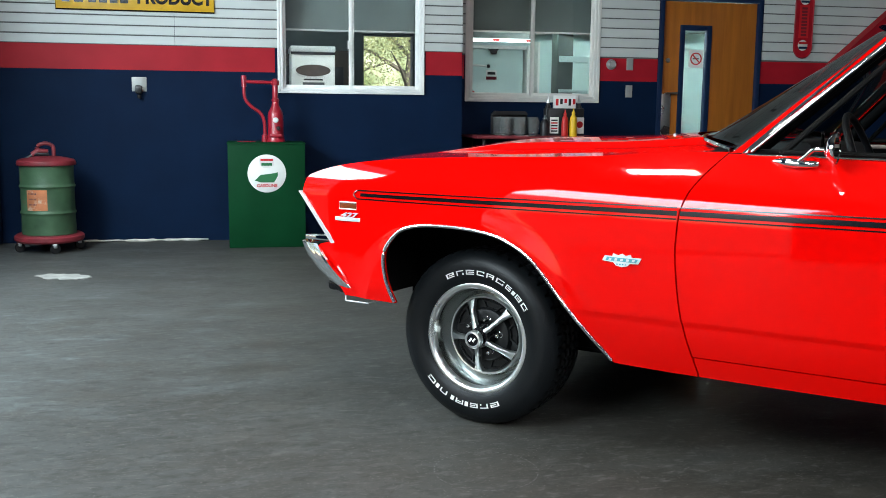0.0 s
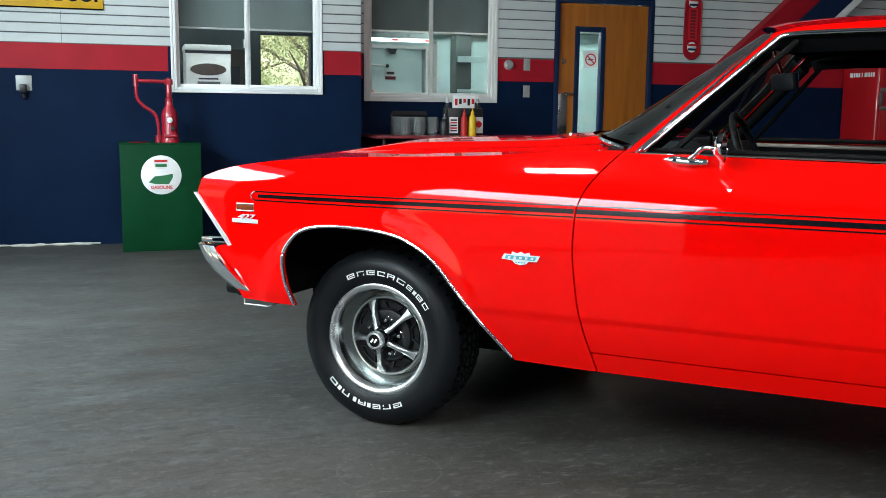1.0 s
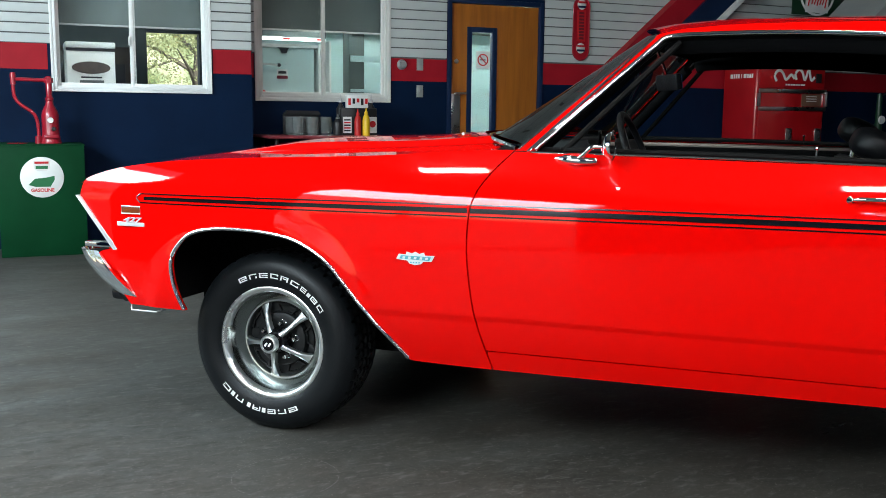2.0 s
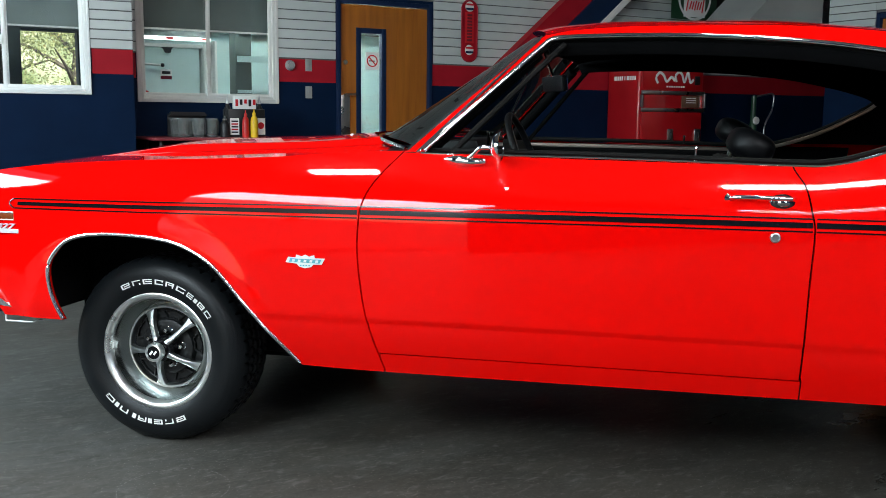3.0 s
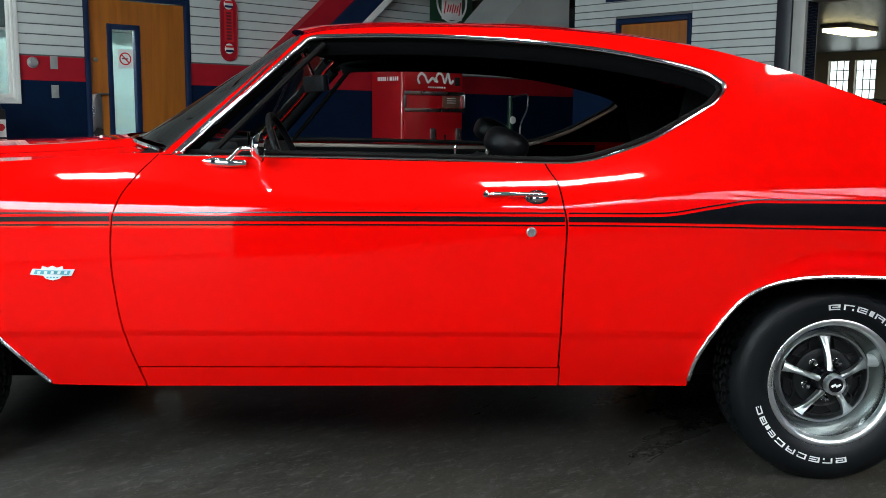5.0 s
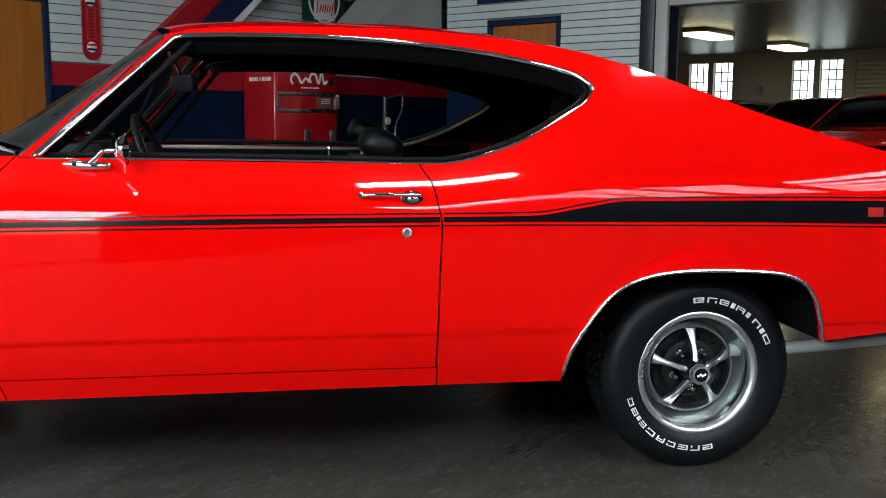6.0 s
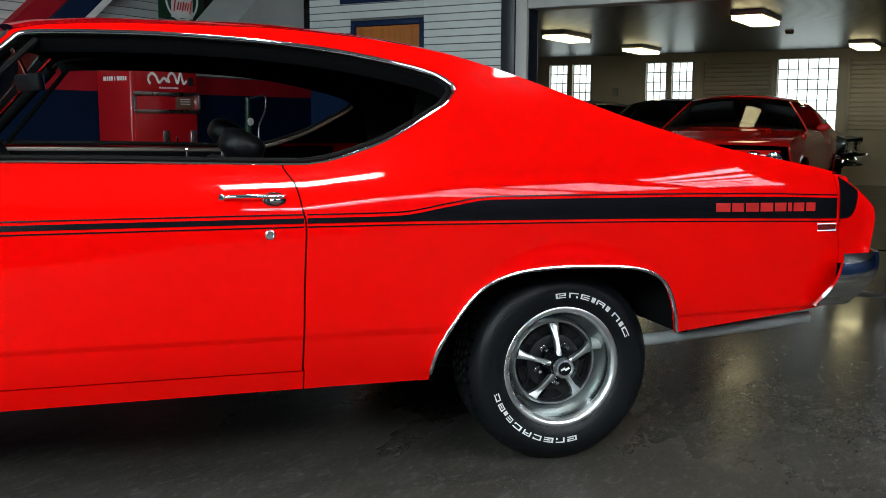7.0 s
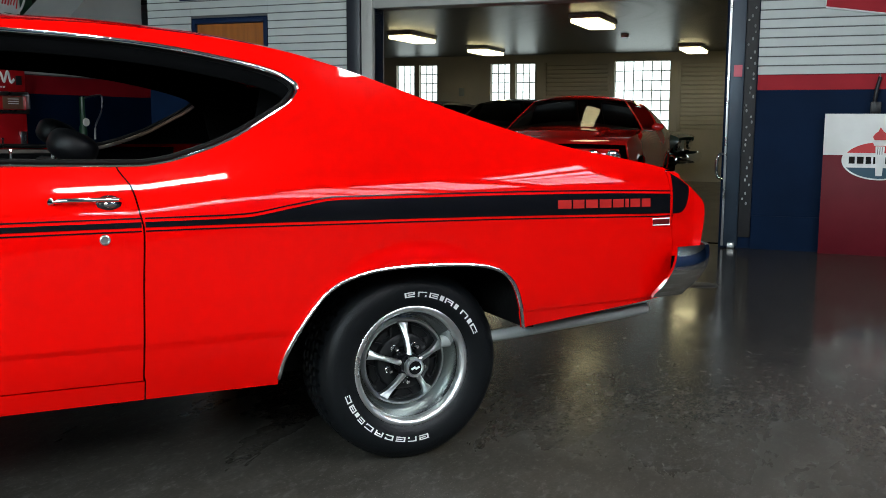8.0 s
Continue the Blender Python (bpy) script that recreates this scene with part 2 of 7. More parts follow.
def curve(x, knots):
    """A smooth guide line through a few (position, value) knots."""
    if x <= knots[0][0]:
        return knots[0][1]
    if x >= knots[-1][0]:
        return knots[-1][1]
    for i in range(len(knots) - 1):
        (x0, v0), (x1, v1) = knots[i], knots[i + 1]
        if x <= x1:
            h = x1 - x0
            s = (v1 - v0) / h
            sl = (v0 - knots[i - 1][1]) / (x0 - knots[i - 1][0]) if i > 0 else s
            sr = (knots[i + 2][1] - v1) / (knots[i + 2][0] - x1) if i + 2 < len(knots) else s
            m0 = 0 if sl * s <= 0 else 2 * sl * s / (sl + s)
            m1 = 0 if sr * s <= 0 else 2 * sr * s / (sr + s)
            t = (x - x0) / h
            return (2 * t**3 - 3 * t**2 + 1) * v0 + (t**3 - 2 * t**2 + t) * h * m0 + (3 * t**2 - 2 * t**3) * v1 + (t**3 - t**2) * h * m1


def inside(p, poly):
    x, z = p
    c = False
    for i in range(len(poly)):
        (x0, z0), (x1, z1) = poly[i - 1], poly[i]
        if (z0 > z) != (z1 > z) and x < (x1 - x0) * (z - z0) / (z1 - z0) + x0:
            c = not c
    return c


def nearest(p, poly):
    best = None
    for i in range(len(poly)):
        a, b = Vector(poly[i - 1]), Vector(poly[i])
        d = b - a
        t = max(0, min(1, (Vector(p) - a).dot(d) / max(d.length_squared, 1e-12)))
        q = a + d * t
        r = (q - Vector(p)).length
        if best is None or r < best[0]:
            best = (r, q)
    return best


def spline(points, n=8):
    """A smooth dense line through a few points."""
    out = []
    k = len(points)
    pts = [Vector(p) for p in points]
    for i in range(k - 1):
        p0, p1, p2, p3 = pts[max(i - 1, 0)], pts[i], pts[i + 1], pts[min(i + 2, k - 1)]
        for j in range(n):
            t = j / n
            out.append(0.5 * (2 * p1 + (p2 - p0) * t + (2 * p0 - 5 * p1 + 4 * p2 - p3) * t * t + (3 * p1 - p0 - 3 * p2 + p3) * t**3))
    out.append(pts[-1])
    return out

# ---- the room: its walls run at an angle to the car; u along the window wall, n into it ----
ROOM = Matrix.Translation((-4.45, 1.9, 0)) @ Matrix.Rotation(radians(43), 4, "Z")
U_R, N_FAR, U_STEP, U_L = 9.42, 0.62, 2.47, -1.45
CEILING_H = 4.2


def wall_part(name, bm, material, parent=None, label="", smooth=False):
    ob = part(name, bm, material, parent, label, smooth)
    if parent is None:
        ob.matrix_basis = ROOM
    return ob


def wall_with_holes(name, label, a0, a1, z0, z1, holes, depth0, depth1, axis, material):
    """A wall slab along u (axis y) or along n (axis x) with real openings; holes are (a0, a1, z0, z1)."""
    bm = bmesh.new()
    cuts = sorted({a0, a1, *[h[0] for h in holes], *[h[1] for h in holes]})
    for c0, c1 in zip(cuts, cuts[1:]):
        zs = [(z0, z1)]
        for h in holes:
            if h[0] <= c0 + 1e-6 and h[1] >= c1 - 1e-6:
                zs = [s for q in zs for s in ((q[0], min(q[1], h[2])), (max(q[0], h[3]), q[1])) if s[1] - s[0] > 1e-4]
        for s0, s1 in zs:
            if axis == "y":
                box(c0, c1, depth0, depth1, s0, s1, bm=bm)
            else:
                box(depth0, depth1, c0, c1, s0, s1, bm=bm)
    ob = wall_part(name, bm, material)
    return tagged(ob, label, "wall", kind="structure")


BAND0, BAND1 = 1.395, 1.592
# ground slab and the hall floor beyond the doorway that dips away
U_ALC = 12.6
bm = bmesh.new()
box(U_L - 0.3, U_R + 0.3, -16, N_FAR + 0.3, -0.2, 0.0, bm=bm)
box(U_R + 0.3, U_ALC + 0.2, -1.4, N_FAR + 0.3, -0.2, 0.0, bm=bm)
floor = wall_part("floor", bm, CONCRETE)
tagged(floor, "worn grey polished concrete garage floor with pale stains, painted lighter towards the daylit gate", "floor", kind="structure")

W1 = (0.905, 2.125, 1.235, 2.32)
W2 = (2.655, 3.925, 1.205, 2.32)
DR = (4.545, 5.62, 0.0, 2.21)
near_wall = wall_with_holes("wall_near", "painted block wall, navy below, red band, white slatwall above", U_L, U_STEP, 0, CEILING_H, [W1], 0.0, 0.2, "y", NAVY)
step_wall = wall_with_holes("wall_step", "short navy return wall", 0.2, N_FAR, 0, CEILING_H, [], U_STEP - 0.2, U_STEP, "x", NAVY)
far_wall = wall_with_holes("wall_far", "navy wall with a red band and white slatwall", U_STEP - 0.2, U_ALC, 0, CEILING_H, [W2, DR], N_FAR, N_FAR + 0.2, "y", NAVY)
OPEN = (-7.30, -3.95, -0.01, 2.20)
D2 = (-2.70, -1.83, 0.0, 2.10)
right_wall = wall_with_holes("wall_right", "navy wall with a wide doorway into another hall", -16, -1.22, 0, CEILING_H, [OPEN, D2], U_R, U_R + 0.2, "x", NAVY)
tagged(wall_part("wall_alcove_end", box(U_ALC, U_ALC + 0.2, -1.4, N_FAR + 0.2, 0, CEILING_H), NAVY), "navy end wall of the stair alcove", "wall", kind="structure")
tagged(wall_part("wall_alcove_side", box(U_R + 0.2, U_ALC + 0.2, -1.6, -1.4, 0, CEILING_H), NAVY), "navy side wall of the stair alcove", "wall", kind="structure")
GATES = ((-8.6, -6.15, 0.0, 3.0), (-4.6, -1.9, 0.0, 3.0))
left_wall = wall_with_holes("wall_left", "navy wall with a wide open garage doorway", -16, 0.2, 0, CEILING_H, GATES, U_L - 0.2, U_L, "x", NAVY)
back_wall = wall_with_holes("wall_back", "plain navy garage wall behind", U_L - 0.2, U_R + 0.2, 0, CEILING_H, [], -16.2, -16.0, "y", NAVY)
bm = box(U_L - 0.2, U_ALC + 0.2, -16.2, N_FAR + 0.2, CEILING_H, CEILING_H + 0.2)
ceiling = wall_part("ceiling", bm, mat("grey_ceiling_paint", (0.085, 0.085, 0.083), 0.7, var=0.1, scale=1.0))
tagged(ceiling, "grey painted garage ceiling", "ceiling", kind="structure")
bm = bmesh.new()
bmesh.ops.create_grid(bm, x_segments=1, y_segments=1, size=400, matrix=Matrix.Translation((0, 0, -0.3)))
ground = part("ground", bm, mat("outside_ground", (0.14, 0.14, 0.13), 0.8, var=0.2, scale=0.4))
tagged(ground, "grey yard outside the building", "ground", kind="structure")

# hall beyond the doorway
H_CEIL, H_END = 2.36, 18.9
bm = bmesh.new()
rows = [(U_R + 0.2, 0.0), (H_END, 0.0)]
for (a, za), (b, zb) in zip(rows, rows[1:]):
    vs = [bm.verts.new((a, -16, za)), bm.verts.new((b, -16, zb)), bm.verts.new((b, 6, zb)), bm.verts.new((a, 6, za))]
    bm.faces.new(vs)
    lo = [bm.verts.new(v.co - Vector((0, 0, 0.2))) for v in vs]
    bm.faces.new(lo[::-1])
hall_floor = wall_part("hall_floor", bm, CONCRETE)
tagged(hall_floor, "brownish polished concrete floor of the further hall", "floor", kind="structure")
bm = box(U_R + 0.2, H_END + 0.2, -16, 6, H_CEIL + 0.02, H_CEIL + 0.2)
for i in range(92):
    a = U_R + 0.2 + 0.1 * i
    box(a + 0.003, a + 0.097, -16, 6, H_CEIL, H_CEIL + 0.019, 0.003, bm, seg=1)
hall_ceiling = wall_part("hall_ceiling", bm, CEIL)
tagged(hall_ceiling, "low grey board ceiling of the further hall", "ceiling", kind="structure")
for nm, n0 in (("hall_wall_left", 6.0), ("hall_wall_right", -16.2)):
    tagged(wall_part(nm, box(U_R + 0.2, H_END + 0.2, n0, n0 + 0.2, 0.0, H_CEIL + 0.1), BEIGE), "beige plaster hall wall", "wall", kind="structure")
H_WIN = [(-0.74, 0.16, 0.93, 2.205), (-2.79, -1.88, 0.93, 2.205), (-5.37, -4.34, 0.93, 2.215), (-9.6, -8.6, 0.95, 2.23)]
hall_end = wall_with_holes("hall_wall_end", "beige plaster end wall with tall windows", -16, 6, 0.0, H_CEIL + 0.1, H_WIN, H_END, H_END + 0.2, "x", BEIGE)
# daylight through the garage doorway
sun = new("sun", bpy.data.lights.new("sun", "SUN"))
sun.data.energy, sun.data.angle, sun.data.color = 5.0, radians(0.6), (1, 0.95, 0.88)
sun.matrix_basis = ROOM @ look((4, -10, 9), (0, 0, 0))
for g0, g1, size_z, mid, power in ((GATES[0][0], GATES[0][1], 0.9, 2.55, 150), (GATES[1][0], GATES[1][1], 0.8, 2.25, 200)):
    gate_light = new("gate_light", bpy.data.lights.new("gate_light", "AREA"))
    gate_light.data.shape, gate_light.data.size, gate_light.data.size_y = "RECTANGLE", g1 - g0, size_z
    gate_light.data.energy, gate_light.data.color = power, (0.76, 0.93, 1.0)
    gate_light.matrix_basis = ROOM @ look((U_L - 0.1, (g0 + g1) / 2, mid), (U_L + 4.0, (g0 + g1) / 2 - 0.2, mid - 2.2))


def ceiling_lamp(u, n, z, a, b, turn=0, strength=48.0, tint=(1.0, 0.96, 0.90)):
    """A surface-mounted fixture, a long and b wide."""
    lamp = thing("ceiling_light", "white fluorescent ceiling fixture, lit", "lamp", ROOM @ pose(u, n, z, 0, 0, turn), "ceiling lights")
    part("housing", box(-a / 2, a / 2, -b / 2, b / 2, 0.0, 0.06, 0.01), WHITE, lamp)
    part("diffuser", box(-a / 2 + 0.02, a / 2 - 0.02, -b / 2 + 0.02, b / 2 - 0.02, -0.05, -0.001, 0.015), glow_mat("lit_diffuser", tint, strength), lamp, "glowing diffuser")
    return lamp


lamp0 = ceiling_lamp(1.4, -4.8, CEILING_H - 0.06, 0.56, 0.19, turn=-35, strength=66.0)
for u, n in ((-0.55, -6.25), (1.4, -8.3), (-0.4, -10.6), (3.8, -5.5), (4.0, -8.0)):
    copy_thing(lamp0, ROOM @ pose(u, n, CEILING_H - 0.06, 0, 0, -35))
hall_lamp = ceiling_lamp(12.57, -5.40, H_CEIL - 0.06, 1.0, 0.38, strength=4.4, tint=(1.0, 0.88, 0.48))
for u, n in ((13.89, -2.40), (16.82, -2.51), (17.45, -5.97), (12.9, -9.2), (14.0, 1.0)):
    copy_thing(hall_lamp, ROOM @ pose(u, n, H_CEIL - 0.06))

# ---- the red coupe: nose towards -x, front axle at x = 0, rear axle at x = 2.845 ----
car = thing("coupe_car", "bright red two-door coupe with black side stripes, parked on concrete", "car")
SEAM_F = [(0.327, 0.808), (0.472, 0.769), (0.572, 0.752), (0.705, 0.741), (0.806, 0.747), (0.864, 0.764), (0.923, 0.802), (0.99, 0.863)]
SEAM_R = [(0.39, 2.002), (0.64, 2.006), (0.80, 2.012), (0.847, 2.004), (0.91, 1.990), (0.975, 1.955), (0.985, 1.955)]


def z_bottom(x):
    return curve(x, [(-0.7, 0.42), (-0.27, 0.425), (0.5, 0.322), (0.8, 0.316), (2.38, 0.324), (2.9, 0.40), (3.19, 0.428), (3.8, 0.482)])


def z_edge(x):
    """Height of the upper outer edge: fender crown, windscreen side, roof rail, sail panel, deck."""
    if x < 0.875:
        return curve(x, [(-0.75, 0.80), (-0.66, 0.865), (-0.5, 0.905), (-0.3, 0.928), (0.0, 0.946), (0.4, 0.962), (0.8, 0.988), (0.875, 0.990)])
    if x < 1.235:
        return 0.990 + (x - 0.875) / 0.36 * 0.352
    return curve(x, [(1.235, 1.342), (1.33, 1.360), (1.55, 1.372), (1.9, 1.371), (2.2, 1.348), (2.45, 1.308), (2.65, 1.252), (2.85, 1.179), (3.05, 1.105), (3.25, 1.043), (3.4, 1.005), (3.6, 0.968), (3.8, 0.925), (3.92, 0.86)])


def y_plan(x):
    return curve(x, [(-0.75, 0.895), (-0.5, 0.920), (-0.2, 0.942), (0.2, 0.955), (0.9, 0.953), (1.6, 0.950), (2.1, 0.953), (2.6, 0.966), (3.1, 0.955), (3.5, 0.932), (3.75, 0.910), (3.92, 0.87)])


def groove(x, z):
    """The pressed crease low on the doors and fenders."""
    if x < -0.1:
        return 0.0
    t = max(0.0, min(1.0, (0.486 - z) / 0.007))
    return 0.0065 * t * t * (3 - 2 * t)


def side_y(x, z):
    """Half width of the body at a place along it and a height."""
    w = y_plan(x)
    if z < 0.475:
        t = (0.475 - z) / 0.15
        return w - 0.014 - 0.045 * t ** 1.3 - groove(x, z)
    if z < 0.72:
        t = (0.72 - z) / 0.245
        return w - 0.014 * t ** 2 - groove(x, z)
    z -= curve(x, [(2.0, 0.0), (2.5, 0.045), (3.9, 0.045)])
    if z < 0.77:
        return w
    if z < 0.85:
        return w - 1.875 * (z - 0.77) ** 2
    s = z - 0.85
    return w - 0.012 - 0.3 * s - 0.52 * s ** 1.364


def flare(x, z):
    """The rolled lips round the wheel openings stand a little proud."""
    f = 0.0
    for cx, cz, r, h, w in ((0.02, 0.33, 0.40, 0.014, 0.046), (2.80, 0.30, 0.385, 0.008, 0.024)):
        d = math.hypot((x - cx) * 0.96, z - cz) - r
        if z > 0.35:
            f += h * math.exp(-(max(d, 0) / w) ** 2)
    return f


def skin(x, z, lift=0.0):
    return Vector((x, -(side_y(x, z) + flare(x, z) + lift), z))


ARCH_F = [(-0.262, 0.30)] + [tuple(p) for p in spline([(-0.266, 0.43), (-0.295, 0.508), (-0.302, 0.588), (-0.278, 0.642), (-0.219, 0.692), (-0.126, 0.714), (-0.004, 0.717), (0.10, 0.710), (0.187, 0.690), (0.28, 0.637), (0.361, 0.547), (0.452, 0.431), (0.534, 0.330)], 5)] + [(0.56, 0.28)]
ARCH_R = [(2.372, 0.25)] + [tuple(p) for p in spline([(2.382, 0.345), (2.391, 0.402), (2.418, 0.466), (2.461, 0.538), (2.522, 0.605), (2.61, 0.645), (2.736, 0.661), (2.925, 0.657), (3.043, 0.642), (3.114, 0.608), (3.157, 0.544), (3.188, 0.430)], 5)] + [(3.20, 0.28)]
WINDOW = [tuple(p) for p in spline([(0.912, 0.985), (1.45, 0.980), (1.945, 0.970), (2.056, 0.974), (2.15, 0.996), (2.27, 1.040), (2.39, 1.104), (2.455, 1.144), (2.489, 1.180)], 5)] + \
         [tuple(p) for p in spline([(2.487, 1.198), (2.445, 1.228), (2.345, 1.259), (2.18, 1.294), (2.02, 1.317), (1.85, 1.331), (1.59, 1.341), (1.31, 1.337), (1.250, 1.325)], 5)]


def panel(name, x0, x1, left, right, low, high, holes=(), nx=120, nz=40, label="", material=None, mirror=False, parent=None, lift=0.0):
    """A body panel cut from the skin between edge lines, with openings punched through and a rolled-in edge."""
    bm = bmesh.new()
    grid = []
    for i in range(nx + 1):
        xi = x0 + (x1 - x0) * i / nx
        col = []
        for j in range(nz + 1):
            x = xi
            for _ in range(4):
                zl, zh = low(x), high(x)
                z = zl + (zh - zl) * j / nz
                x = max(left(z), min(right(z), xi))
            v = bm.verts.new((x, 0, z))
            col.append(v)
        grid.append(col)
    for a, b in zip(grid, grid[1:]):
        for j in range(nz):
            try:
                bm.faces.new((a[j], b[j], b[j + 1], a[j + 1]))
            except ValueError:
                pass
    bmesh.ops.remove_doubles(bm, verts=bm.verts, dist=1e-5)
    bmesh.ops.dissolve_degenerate(bm, edges=bm.edges, dist=1e-5)
    for hole in holes:
        hx0, hx1 = min(p[0] for p in hole) - 0.05, max(p[0] for p in hole) + 0.05
        gone = []
        for f in bm.faces:
            c = f.calc_center_median()
            if hx0 < c.x < hx1 and inside((c.x, c.z), hole):
                gone.append(f)
        rim = {v for f in gone for v in f.verts}
        bmesh.ops.delete(bm, geom=gone, context="FACES")
        for v in rim:
            if v.is_valid and v.link_faces:
                r, q = nearest((v.co.x, v.co.z), hole)
                if r < 0.05:
                    v.co.x, v.co.z = q
    bmesh.ops.remove_doubles(bm, verts=bm.verts, dist=8e-4)
    for v in bm.verts:
        v.co = skin(v.co.x, v.co.z, lift)
    if mirror:
        for v in bm.verts:
            v.co.y *= -1
    bmesh.ops.recalc_face_normals(bm, faces=bm.faces)
    # rolled-in edges
    edges = [e for e in bm.edges if e.is_boundary]
    r = bmesh.ops.extrude_edge_only(bm, edges=edges)
    s = 1 if not mirror else -1
    for v in [g for g in r["geom"] if isinstance(g, bmesh.types.BMVert)]:
        v.co.y += 0.018 * s
    bmesh.ops.recalc_face_normals(bm, faces=bm.faces)
    return part(name, bm, material or RED, parent or car, label)


def x_front(z):
    return curve(z, [(0.40, -0.495), (0.45, -0.525), (0.50, -0.572), (0.55, -0.612), (0.60, -0.628), (0.625, -0.552), (0.70, -0.618), (0.784, -0.692), (0.80, -0.70), (0.84, -0.69), (0.87, -0.66), (0.91, -0.55)])


def x_rear(z):
    return curve(z, [(0.40, 3.742), (0.49, 3.79), (0.60, 3.802), (0.66, 3.803), (0.70, 3.797), (0.82, 3.79), (0.875, 3.782), (0.93, 3.775)])


def seam_f(z):
    return curve(z, SEAM_F)


def seam_r(z):
    return curve(z, SEAM_R) if z < 0.985 else 1.955


def lid(name, x0, x1, bow0, bow1, centre, material, nx=60, ny=40, label="", edge=1.0, parent=None):
    """A panel that spans the body between its two upper edges; bow: how far the middle runs ahead at each end."""
    bm = bmesh.new()
    grid = []
    for i in range(nx + 1):
        row = []
        for j in range(ny + 1):
            s = -1 + 2 * j / ny
            k = 1 - s * s
            a, b = x0 - bow0 * k, x1 - bow1 * k
            x = a + (b - a) * i / nx
            xe = x0 + (x1 - x0) * i / nx
            ze = z_edge(xe)
            ye = (side_y(xe, ze) + flare(xe, ze)) * edge
            row.append(bm.verts.new((xe * (1 - k) + x * k, s * ye, ze + (centre(xe, abs(s)) - ze) * (1 - abs(s) ** 2.4))))
        grid.append(row)
    for a, b in zip(grid, grid[1:]):
        for j in range(ny):
            bm.faces.new((a[j], b[j], b[j + 1], a[j + 1]))
    bmesh.ops.recalc_face_normals(bm, faces=bm.faces)
    return part(name, bm, material, parent or car, label)


def hood_z(x, s):
    """Hood with a raised centre that ramps up from the nose and kicks up again at the windscreen."""
    low = curve(x, [(-0.75, 0.83), (-0.6, 0.897), (-0.3, 0.938), (0.2, 0.970), (0.62, 0.988), (0.8, 1.000)])
    top = curve(x, [(-0.75, 0.83), (-0.6, 0.897), (-0.3, 0.940), (-0.16, 0.962), (0.08, 0.994), (0.55, 1.010), (0.8, 1.030)])
    t = max(0.0, min(1.0, (0.60 - s) / 0.06))
    return low + (top - low) * t * t * (3 - 2 * t)


def deck_z(x, s):
    c = curve(x, [(2.56, 1.33), (2.7, 1.24), (2.95, 1.09), (3.15, 1.005), (3.4, 0.985), (3.75, 0.955)])
    e = z_edge(x)
    return c if s < 0.8 else c + (e - c) * (s - 0.8) / 0.2


def x_tail(z):
    return curve(z, [(0.50, 3.812), (0.575, 3.835), (0.60, 3.900), (0.63, 3.948), (0.695, 3.958), (0.76, 3.966), (0.80, 3.962), (0.83, 3.938), (0.865, 3.895), (0.895, 3.845), (0.925, 3.79)])


